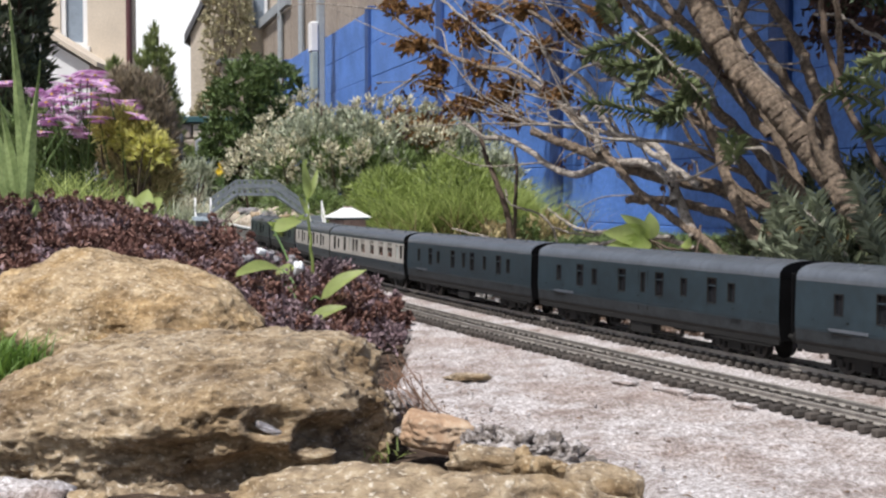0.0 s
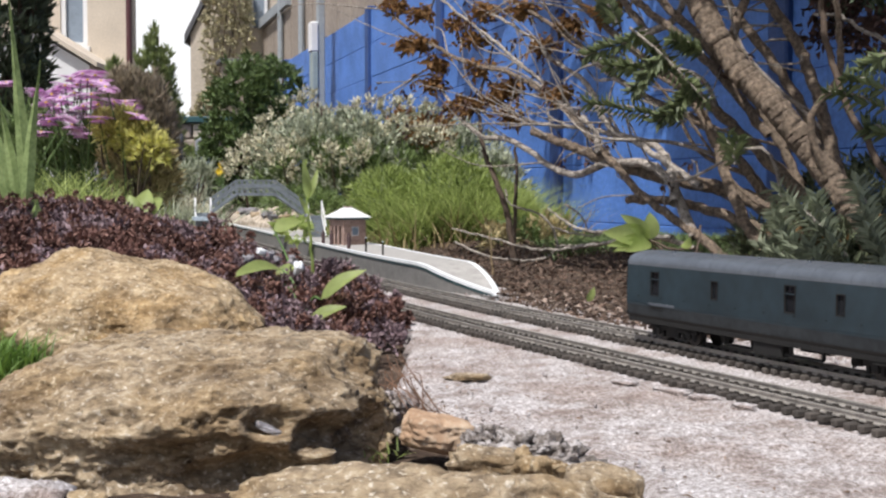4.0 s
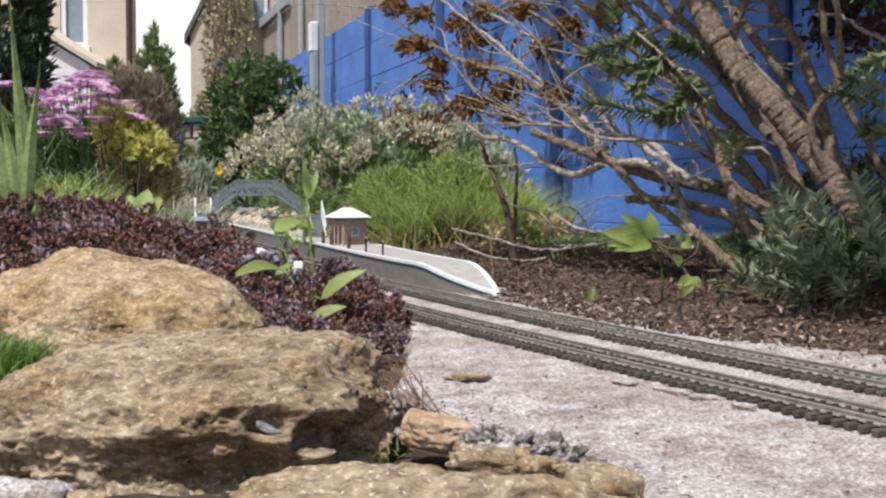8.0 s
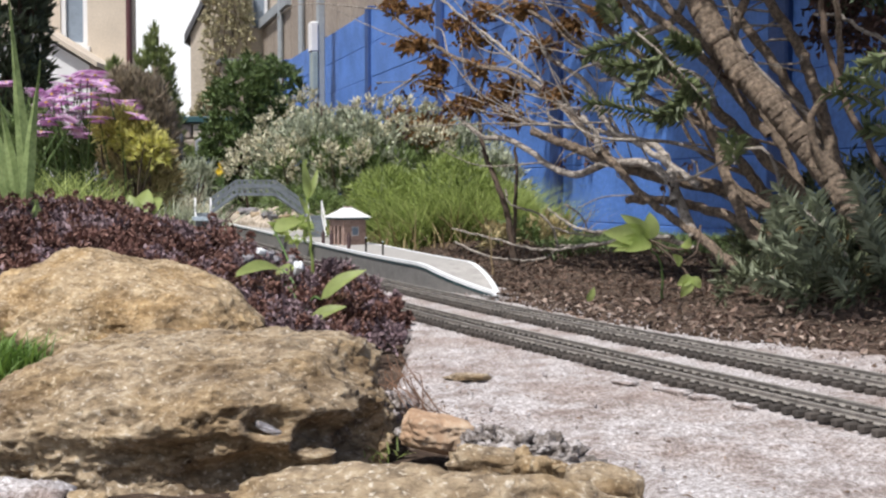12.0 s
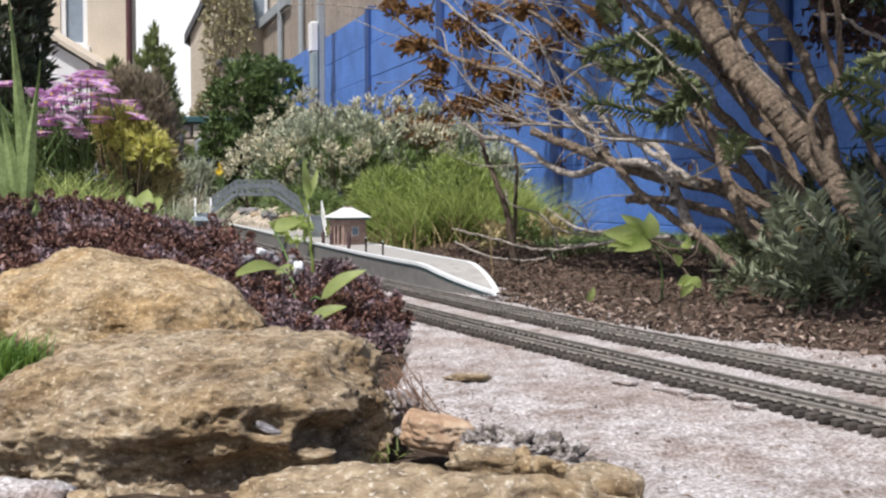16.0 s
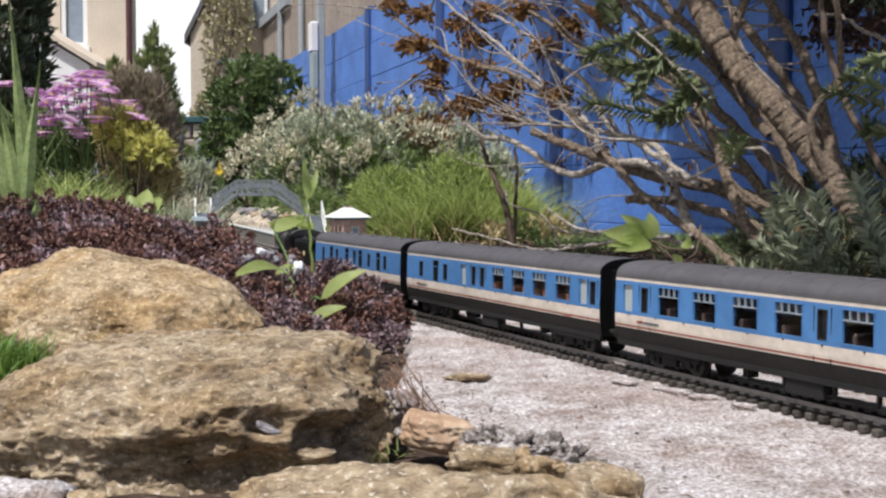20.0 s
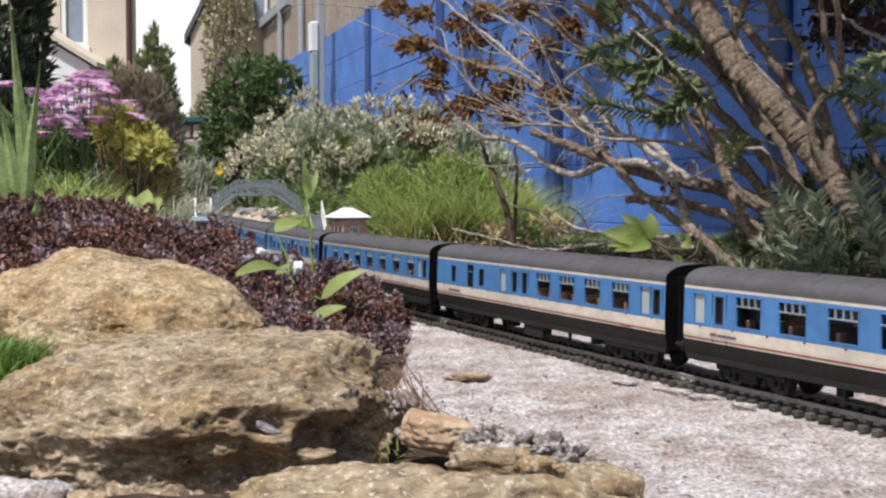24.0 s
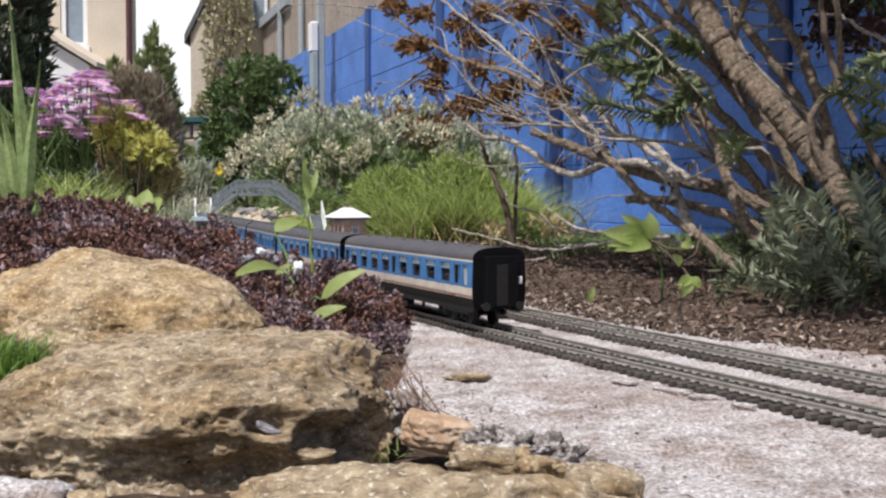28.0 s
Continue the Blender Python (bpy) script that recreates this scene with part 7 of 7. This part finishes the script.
    (v, f), _ = leaf_cloud(rng, [((-0.80, 2.6, 0.11), (0.16, 0.15, 0.13)), ((-0.93, 2.6, 0.11), (0.12, 0.15, 0.16))], 3600, 0.045, 0.008, 0.6, 8, 0.3, 0.5)
    raw("foliage", v, f, M_DARKGREEN, t)
    # grassy tufts behind the sedum
    for lab, x0, x1, y0, y1, n, L, m in (("tufts of fresh green grass behind the sedum", -0.62, -0.40, 1.25, 1.7, 420, 0.055, M_GRASS), ("pale feathery grey-green tuft at the end of the sedum", -0.545, -0.465, 2.15, 2.35, 520, 0.095, M_SILVER), ("pale feathery green tuft beside the path", -0.72, -0.60, 2.6, 2.9, 800, 0.11, M_SILVERTIP), ("dry and green grass below the daisies", -0.80, -0.50, 1.7, 2.2, 420, 0.085, M_GRASS)):
        r = np.stack([rng.uniform(x0, x1, n), rng.uniform(y0, y1, n)], 1)
        r = np.column_stack([r, bed_height(r[:, 0], r[:, 1]) - 0.004])
        tagged(raw("grass_tuft", *blades(rng, r, L, 0.004), m), lab, "grass", kind="stuff")
    # moss cushion by the boulders
    n = 900
    r = np.array((-0.1815, 0.47, 0.012)) + rng.normal(0, 1, (n, 3)) * [0.0065, 0.010, 0.003]
    tagged(raw("moss_tuft", *blades(rng, r, 0.015, 0.0010, 0.4), M_MOSS), "bright green moss tuft in a gap between the rocks", "moss", kind="stuff")
    n = 16
    r = np.array((-0.0216, 0.4, -0.0052)) + rng.normal(0, 1, (n, 3)) * [0.006, 0.006, 0.001]
    tagged(raw("moss_tuft", *blades(rng, r, 0.005, 0.0007, 0.6), M_GRASS), "thin grass at the foot of the rock", "moss", kind="stuff")


def build_right_bed():
    rng = np.random.default_rng(61)
    # bright feathery grass: many fine blades in tufts of their own height
    n = 14000
    tx, ty, th = rng.normal(0.012, 0.095, 260), rng.uniform(1.85, 2.35, 260), rng.uniform(0.6, 1.15, 260)
    tx = np.clip(tx, -0.17, 0.20)
    th *= 1 - 0.40 * sstep(np.abs(tx - 0.02), 0.07, 0.20)
    c = rng.integers(0, 260, n)
    r = np.stack([tx[c] + rng.normal(0, 0.012, n), ty[c] + rng.normal(0, 0.014, n)], 1)
    r = np.column_stack([r, bed_height(r[:, 0], r[:, 1])])
    tagged(raw("grass", *blades(rng, r, 0.105 * th[c], 0.0022, 0.36, 0.45), M_GRASS), "clump of tall bright green feathery grass", "grass", kind="stuff")
    (v, f), _ = leaf_cloud(rng, [((-0.09, 2.0, 0.075), (0.07, 0.10, 0.06)), ((0.02, 1.95, 0.085), (0.08, 0.10, 0.07)), ((0.10, 2.05, 0.06), (0.06, 0.10, 0.05))], 7000, 0.016, 0.0035, 0.7, 9, 0.25, 0.5)
    tagged(raw("feathery_weed", v, f, M_GRASS), "fine bright green leaves through the grass", "weed", kind="stuff")
    (v, f), _ = leaf_cloud(rng, [((-0.30, 2.35, 0.078), (0.07, 0.08, 0.026)), ((-0.22, 2.15, 0.055), (0.05, 0.08, 0.035))], 1500, 0.018, 0.005, 0.6, 9, 0.3, 0.5)
    tagged(raw("green_weed", v, f, M_GREENLEAF), "low green weeds behind the footbridge", "weed", kind="stuff")
    for c, rad, q, m in (((0.1136, 1.70, 0.026), (0.035, 0.05, 0.026), 420, M_GREENLEAF), ((0.150, 1.70, 0.030), (0.035, 0.05, 0.028), 420, M_OLIVE), ((0.078, 1.65, 0.024), (0.025, 0.04, 0.024), 260, M_OLIVE)):
        (v, f), _ = leaf_cloud(rng, [(c, rad)], q, 0.014, 0.0055, 0.4, 8, 0.3, 0.4)
        tagged(raw("weed", v, f, m), "low leafy weed in front of the fence", "weed", kind="stuff")
    n = 620
    r = np.stack([rng.uniform(-0.2, 0.22, n), rng.uniform(1.75, 2.2, n)], 1)
    r = np.column_stack([r, bed_height(r[:, 0], r[:, 1])])
    tagged(raw("dry_grass", *blades(rng, r, 0.075, 0.0020, 0.5, 0.4), M_STRAW), "dry straw among the green grass", "grass", kind="stuff")
    n = 5000
    r = np.stack([rng.uniform(0.13, 0.48, n), rng.uniform(1.40, 1.95, n)], 1)
    r = np.column_stack([r, bed_height(r[:, 0], r[:, 1])])
    tagged(raw("grass", *blades(rng, r, 0.020, 0.002, 0.5, 0.4), M_DARKGREEN), "short green grass below the shrub", "grass", kind="stuff")
    # leaf litter on the soil
    n = 15000
    x, y = rng.uniform(-0.02, 0.62, n), rng.uniform(0.55, 1.75, n)
    s, o = line_coords(x, y)
    k = (o > 0.112 + rng.normal(0, 0.012, n) + 0.012 * np.sin(19 * s) * (s < 0.3) + 0.022 * sstep(-s, -0.22, 0.02)) & (s > -0.2) & ~((s > 0.45) & (o < 0.142))
    x, y = x[k], y[k]
    pos = np.stack([x, y, np.maximum(bed_height(x, y), -0.004) + rng.uniform(0.001, 0.006, len(x))], 1)
    way = rand_dirs(rng, len(x)) * [1, 1, 0.35]
    v, f = leaf_arrays(pos, way, rand_dirs(rng, len(x), 1.6), 0.0026 + 0.0125 * rng.uniform(0, 1, len(x)) ** 3.2, rng.uniform(0.0015, 0.0045, len(x)), fold=0.3, droop=0.15)
    tagged(raw("leaf_litter", v, f, mat("leaf_litter", (0.020, 0.0135, 0.0105), 0.85, 0, 0.6, 30, island=1.8, tint=(0.215, 0.15, 0.115), trans=0.1)), "dry brown fallen leaves on the soil", "leaf litter", kind="stuff")
    # pale chips of bark and mortar among the fallen leaves
    n = 230
    s = rng.uniform(-0.12, 0.46, n)
    o = 0.125 + 0.022 * sstep(-s, -0.22, 0.02) + rng.exponential(0.035, n)
    pos = np.array([rail_point(a, b, 0.0)[:] for a, b in zip(s, o)])
    pos[:, 2] = np.maximum(bed_height(pos[:, 0], pos[:, 1]), -0.002) + 0.0045
    v, f = leaf_arrays(pos, rand_dirs(rng, n) * [1, 1, 0.25], rand_dirs(rng, n, 2.0), rng.uniform(0.003, 0.011, n), rng.uniform(0.002, 0.0055, n), fold=0.25, droop=0.12)
    tagged(raw("bark_chips", v, f, mat("bark_chip", (0.12, 0.085, 0.065), 0.85, 0, 0.5, 60, island=1.0, tint=(0.40, 0.315, 0.26))), "pale chips of bark and mortar on the soil", "leaf litter", kind="stuff")
    # crumbs of stone along the soil edge and in front
    ch = []
    base = bmesh.new()
    bmesh.ops.create_icosphere(base, subdivisions=1, radius=1)
    bv = np.array([q.co[:] for q in base.verts])
    bf = np.array([[q.index for q in g.verts] for g in base.faces])
    base.free()
    for i in range(700):
        s = rng.uniform(-0.25, 0.5)
        o = rng.choice([rng.normal(0.118, 0.016), rng.normal(-0.135, 0.02), rng.uniform(-0.13, 0.11)], p=[0.55, 0.3, 0.15])
        p = rail_point(s, o, 0.0)
        sc = rng.uniform(0.0004, 0.0013)
        ch.append((bv * rng.uniform(0.6, 1.2, (len(bv), 1)) * sc + np.array(p) + [0, 0, sc * 0.2], bf))
    tagged(raw("gravel", *join_arrays(ch), M_CONC), "small stone crumbs on the mortar bed", "gravel", kind="stuff")
    # bits of dead leaf, grit and bark strewn over the mortar
    n = 130
    s = rng.uniform(-0.26, 0.22, n)
    o = -0.03 - 0.105 * rng.uniform(0, 1, n) ** 0.6
    pos = np.array([rail_point(a, b, 0.0004)[:] for a, b in zip(s, o)])
    v, f = leaf_arrays(pos, rand_dirs(rng, n) * [1, 1, 0.15], rand_dirs(rng, n, 2.0), 0.0007 + 0.004 * rng.uniform(0, 1, n) ** 3, rng.uniform(0.0004, 0.0014, n), fold=0.3, droop=0.2)
    tagged(raw("leaf_bits", v, f, mat("leaf_bit", (0.05, 0.032, 0.022), 0.85, 0, 0.5, 200, island=1.0, tint=(0.30, 0.20, 0.13))), "brown leaf bits strewn on the mortar", "leaf litter", kind="stuff")
    # dry twiglets and rootlets hanging by the big rock
    ch = []
    for i in range(22):
        a = np.array((-0.0191, 0.46, 0.0154)) + rng.normal(0, 1, 3) * [0.003, 0.012, 0.005]
        e = a + np.array([0.010, -0.01, -0.025]) * rng.uniform(0.5, 1.5) + rng.normal(0, 0.006, 3)
        e[2] = max(e[2], 0.0005)
        p = smooth_line([a, (a + e) / 2 + rng.normal(0, 0.004, 3), e], 3)
        ch.append(tube_arrays(p, np.full(len(p), 0.00022), 4))
    tagged(raw("dry_roots", *join_arrays(ch), mat("dry_root", (0.16, 0.085, 0.05), 0.8, 0, 0.4, 80)), "reddish dry rootlets hanging by the rock", "roots", kind="stuff")


def build_background_plants():
    t = shrub("shrub", "silvery grey-green shrub with pale tips", "shrub", [((-0.26, 2.85, 0.14), (0.22, 0.25, 0.16)), ((-0.02, 3.0, 0.14), (0.20, 0.25, 0.16)), ((-0.36, 2.98, 0.10), (0.12, 0.15, 0.12)), ((-0.24, 3.25, 0.10), (0.2, 0.15, 0.17)), ((0.10, 2.8, 0.08), (0.12, 0.2, 0.12))], 30000, 0.0155, 0.0070, M_SILVER, 71, lift=0.7, per=14, spread=0.16, shell=0.7, stems=40, stem_r=0.004)
    rng = np.random.default_rng(84)
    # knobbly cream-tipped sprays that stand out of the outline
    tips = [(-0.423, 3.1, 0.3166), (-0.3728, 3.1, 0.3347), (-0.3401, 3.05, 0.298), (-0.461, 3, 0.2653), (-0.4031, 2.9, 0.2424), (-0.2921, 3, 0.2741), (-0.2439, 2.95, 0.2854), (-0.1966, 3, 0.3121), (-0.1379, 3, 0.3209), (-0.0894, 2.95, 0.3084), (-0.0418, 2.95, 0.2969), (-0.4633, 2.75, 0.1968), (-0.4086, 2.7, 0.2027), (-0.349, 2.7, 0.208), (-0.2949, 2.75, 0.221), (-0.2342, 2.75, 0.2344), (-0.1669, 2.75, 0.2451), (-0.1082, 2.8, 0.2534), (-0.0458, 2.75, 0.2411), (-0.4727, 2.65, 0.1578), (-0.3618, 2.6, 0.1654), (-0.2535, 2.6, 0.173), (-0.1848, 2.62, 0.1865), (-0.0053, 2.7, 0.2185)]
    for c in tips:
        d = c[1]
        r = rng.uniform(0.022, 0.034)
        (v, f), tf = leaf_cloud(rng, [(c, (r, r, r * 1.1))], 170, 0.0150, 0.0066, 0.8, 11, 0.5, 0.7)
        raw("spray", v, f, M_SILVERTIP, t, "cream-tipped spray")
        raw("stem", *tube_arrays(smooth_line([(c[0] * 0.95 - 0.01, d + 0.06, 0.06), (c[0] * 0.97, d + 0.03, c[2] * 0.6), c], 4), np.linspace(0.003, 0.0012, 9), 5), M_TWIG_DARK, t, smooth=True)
    (v, f), _ = leaf_cloud(rng, [((-0.03, 2.80, 0.24), (0.045, 0.05, 0.045)), ((-0.10, 2.85, 0.27), (0.03, 0.04, 0.03))], 420, 0.018, 0.008, 0.2, 9, 0.4, 0.5)
    raw("dead_leaves", v, f, M_DRY, t, "patch of dead orange-brown leaves")
    shrub("shrub", "mid-green shrub growing through the silvery one", "shrub", [((-0.24, 2.80, 0.10), (0.22, 0.2, 0.14)), ((-0.02, 2.85, 0.09), (0.18, 0.2, 0.13)), ((-0.22, 3.0, 0.17), (0.10, 0.12, 0.09))], 9500, 0.022, 0.009, M_GREENLEAF, 82, lift=0.7, per=12, spread=0.2, shell=0.8, stems=20, stem_r=0.004)
    shrub("shrub", "dense dark green shrub in front of the fence", "shrub", [((-1.19, 7.0, 0.50), (0.25, 0.35, 0.42)), ((-1.02, 7.1, 0.68), (0.16, 0.3, 0.26)), ((-1.34, 6.9, 0.28), (0.12, 0.3, 0.28)), ((-1.12, 6.8, 0.2), (0.24, 0.3, 0.3))], 9000, 0.050, 0.022, M_DARKGREEN, 72, lift=0.4, per=10, shell=0.7, stems=20, stem_r=0.02)
    shrub("conifer", "slender pointed conifer beside the house", "conifer", [((-2.50, 10.0, 0.7), (0.11, 0.16, 0.85)), ((-2.44, 10.1, 0.6), (0.14, 0.18, 0.5)), ((-2.38, 10.0, 0.80), (0.08, 0.12, 0.55)), ((-2.64, 10.0, 0.70), (0.07, 0.12, 0.62))], 6000, 0.09, 0.018, M_CONIFER, 73, lift=1.4, per=8, shell=0.6, stems=12, stem_r=0.03)
    shrub("conifer", "slender pointed conifer beside the house", "conifer", [((-2.90, 10.2, 0.7), (0.09, 0.1, 0.62))], 1800, 0.08, 0.018, M_CONIFER, 74, lift=1.6, per=8, shell=0.6, stems=6, stem_r=0.03)
    shrub("shrub", "brown heather bush beside the conifers", "shrub", [((-1.56, 6.0, 0.42), (0.17, 0.2, 0.32)), ((-1.66, 6.0, 0.50), (0.12, 0.2, 0.26)), ((-1.48, 6.0, 0.28), (0.11, 0.2, 0.30))], 9000, 0.055, 0.008, M_BROWNBUSH, 75, lift=1.2, per=10, shell=0.6, stems=14, stem_r=0.01)
    shrub("shrub", "yellow-green bush beside the daisies", "shrub", [((-0.655, 2.33, 0.222), (0.046, 0.06, 0.036)), ((-0.615, 2.33, 0.195), (0.046, 0.06, 0.036)), ((-0.585, 2.31, 0.175), (0.034, 0.06, 0.032))], 2000, 0.022, 0.0060, M_YELLOWBUSH, 76, lift=0.8, per=9, spread=0.3, shell=0.6, stems=14, stem_r=0.004)
    shrub("shrub", "olive-brown undergrowth below the yellow bush", "shrub", [((-0.635, 2.40, 0.145), (0.070, 0.06, 0.075)), ((-0.60, 2.38, 0.10), (0.055, 0.06, 0.08))], 2600, 0.026, 0.006, M_OLIVE, 83, lift=0.7, per=9, spread=0.3, shell=0.6, stems=14, stem_r=0.003)
    shrub("conifer", "very dark upright conifer", "conifer", [((-2.02, 5.0, 0.9), (0.29, 0.3, 1.2)), ((-1.88, 5.0, 0.75), (0.15, 0.2, 0.7))], 17000, 0.06, 0.018, M_YEWTREE, 77, lift=1.0, per=8, shell=0.75, stems=8, stem_r=0.03)
    shrub("climber", "brown and green climber on the house wall", "climber", [((-2.85, 15.3, 2.2), (0.35, 0.12, 1.2)), ((-3.0, 15.3, 0.9), (0.35, 0.12, 0.8)), ((-2.6, 15.2, 1.2), (0.3, 0.12, 0.6))], 9500, 0.07, 0.032, M_CLIMBER, 78, lift=-0.3, per=8, shell=0.5, stems=14, stem_r=0.02)
    shrub("shrub", "dusty green hedge before the low wall", "shrub", [((-3.3, 14.0, 0.75), (0.35, 0.3, 0.35)), ((-2.75, 11.5, 0.40), (0.16, 0.2, 0.40)), ((-2.55, 11.6, 0.15), (0.16, 0.2, 0.45))], 3000, 0.09, 0.04, M_CONIFER, 79, lift=0.4, per=8, shell=0.6, stems=10, stem_r=0.02)
    shrub("shrub", "pale grey-green bush by the path", "shrub", [((-0.72, 3.3, 0.10), (0.09, 0.1, 0.09))], 1400, 0.03, 0.006, M_SILVER, 80, lift=0.8, per=10, shell=0.6, stems=10, stem_r=0.004)
    # yellow flowers before the dark shrub
    t = thing("flower_clump", "small yellow flowers on thin stems", "flowers")
    rng = np.random.default_rng(81)
    for q in ((-0.6131, 3.2, 0.1772), (-0.6085, 3.2, 0.1647), (-0.6309, 3.25, 0.1596)):
        q = np.array(q)
        an = np.arange(9) * 2 * np.pi / 9
        way = np.stack([np.cos(an), -0.3 + 0 * an, np.sin(an)], 1)
        raw("flower", *leaf_arrays(np.tile(q, (9, 1)), way, np.tile([0, -1.0, 0.2], (9, 1)), 0.013, 0.008), M_YELLOW, t)
        limb(t, [(q[0], q[1] + 0.02, 0.0), tuple(q - [0, 0, 0.08]), tuple(q)], 0.002, 0.0015, M_STALK, 2, name="stem")
    pst = thing("garden_post", "short blue-grey wooden post by the path", "post")
    part("post", B(-1.66, -1.58, 7.9, 7.98, -0.3, 0.47, bevel=0.01), mat("blue_grey_paint", (0.22, 0.30, 0.42), 0.6, 0, 0.2, 12), pst)
    for x, z in ((-2.07, 0.59), (-1.89, 0.55)):
        pst = thing("garden_post", "pale narrow post at the side of the path", "post")
        part("post", B(x - 0.035, x + 0.035, 8.96, 9.03, -0.3, z, bevel=0.01), M_GREY, pst)
    # low wall and posts at the far end of the path
    w = thing("garden_wall", "pale low stone wall at the end of the path", "wall")
    for k in range(7):
        for j in range(6):
            part("stone", B(-3.5 + 0.20 * k + 0.1 * (j % 2), -3.32 + 0.20 * k + 0.1 * (j % 2), 12.0, 12.2, -0.1 + 0.16 * j, 0.05 + 0.16 * j, bevel=0.015), M_STONEWALL if (k + j) % 3 else M_TANWALL, w)
    part("coping", B(-3.52, -2.05, 11.96, 12.24, 0.862, 0.925, bevel=0.008), M_TEAL, w, "dark teal coping")


def build_shade_tree():
    """An unseen tree added above the view; its crown shades fence and old shrub."""
    rng = np.random.default_rng(91)
    t = thing("tree", "unseen leafy tree added to shade the blue fence and the shrub", "tree")
    limb(t, [(1.75, 2.6, -0.05), (1.7, 2.7, 0.7), (1.5, 2.9, 1.5), (1.2, 3.1, 2.1)], 0.07, 0.03, M_BARK, 1, name="trunk")
    limb(t, [(1.62, 2.8, 1.1), (1.2, 2.2, 1.5), (0.7, 1.7, 1.6)], 0.03, 0.012, M_BARK, 2)
    limb(t, [(1.2, 3.1, 2.1), (0.8, 3.8, 2.2), (0.4, 4.8, 2.15), (0.1, 6.0, 2.2)], 0.025, 0.008, M_BARK, 3)
    # leaf blobs placed out of view, along the sun's path to the fence
    (v, f), _ = leaf_cloud(rng, [((0.78, 3.6, 2.15), (0.42, 0.8, 0.28)), ((0.6, 1.9, 1.45), (0.5, 0.55, 0.28)), ((1.3, 2.8, 2.0), (0.6, 0.8, 0.4)), ((0.50, 3.1, 1.62), (0.38, 0.65, 0.24)), ((1.1, 3.6, 1.55), (0.5, 0.9, 0.42)), ((1.0, 2.95, 1.5), (0.4, 0.5, 0.28)), ((1.2, 2.6, 1.15), (0.3, 0.5, 0.22)), ((1.0, 2.5, 1.02), (0.35, 0.4, 0.16)), ((0.34, 5.0, 1.95), (0.30, 0.55, 0.20)), ((0.05, 6.2, 2.2), (0.34, 0.5, 0.16)), ((1.28, 3.05, 1.02), (0.34, 0.42, 0.16)), ((1.42, 2.6, 0.95), (0.3, 0.4, 0.14))], 44000, 0.07, 0.035, 0.1, 8, 0.3, 0.4)
    raw("crown", v, f, M_YEW, t)


build_shade_tree()
build_tree()
build_fresh_leaves()
build_sedum()
build_left_bed()
build_right_bed()
build_bank()
build_background_plants()


# ------------------------------------------------------------ movement
def run_positions(table, t):
    return float(np.interp(t, [a for a, _ in table], [b for _, b in table]))


# place of the leading end of the dark blue train, in metres along the line
RUN1 = [(0.0, -0.2721), (1.0, -0.6218), (2.0, -0.9752), (3.0, -1.3256), (3.5, -1.5016), (6.0, -2.38), (7.0, -2.72), (8.0, -2.96), (9.0, -3.08), (10.0, -3.12), (28.0, -3.12)]
# place of the leading end of the first coach of the light blue train
RUN2 = [(0.0, -1.84), (10.0, -1.84), (11.0, -1.75), (12.0, -1.58), (16.0, -0.497), (17.0, -0.238), (17.5, -0.1101), (18.0, 0.0165), (19.0, 0.2785), (20.0, 0.5379), (21.0, 0.7955), (24.0, 1.5730), (25.0, 1.8275), (26.0, 2.0860), (27.0, 2.3445), (28.0, 2.5940)]
TIMES = [0.25 * k for k in range(113)]


def motions():
    gap, at = 0.0125, 0.0
    for ob, length in train1:
        c, at = at + length / 2, at + length + gap
        walk(ob, [(t, rail_pose(run_positions(RUN1, t) + c, BACK, RAIL_TOP, 0.08)) for t in TIMES if t <= 10.5 or t >= 28.0])
    gap, at = 0.014, 0.0
    for ob, length in train2:
        c, at = at - length / 2, at - length - gap
        walk(ob, [(t, rail_pose(run_positions(RUN2, t) + c, 0.0, RAIL_TOP, 0.08)) for t in TIMES if t >= 9.5 or t == 0.0])
    for ob, c, half in ((tender, 0.0565, 0.024), (loco, 0.1755, 0.036)):
        walk(ob, [(t, rail_pose(run_positions(RUN2, t) + c, 0.0, RAIL_TOP, half)) for t in TIMES if t >= 9.5 or t == 0.0])

    # wheels and rods turn while the engine is on the visible stretch
    spins = [0.0] + [16.0 + k / 30 for k in range(151)] + [28.0]
    for ws, rest in ((loco_wheels, 1), (tender_wheels, 1)):
        for w in ws:
            base = w.matrix_basis.copy()
            r = base.translation.z
            start = run_positions(RUN2, 16.0)
            walk(w, [(t, base @ Matrix.Rotation((run_positions(RUN2, min(max(t, 16.0), 21.0)) - start) / r, 4, 'Y')) for t in spins])
    for rod in rods:
        start = run_positions(RUN2, 16.0)
        rows = []
        for t in spins:
            a = (run_positions(RUN2, min(max(t, 16.0), 21.0)) - start) / 0.0096
            rows.append((t, pose(-0.0042 * math.sin(a), 0, -0.0042 * math.cos(a))))
        walk(rod, rows)


motions()
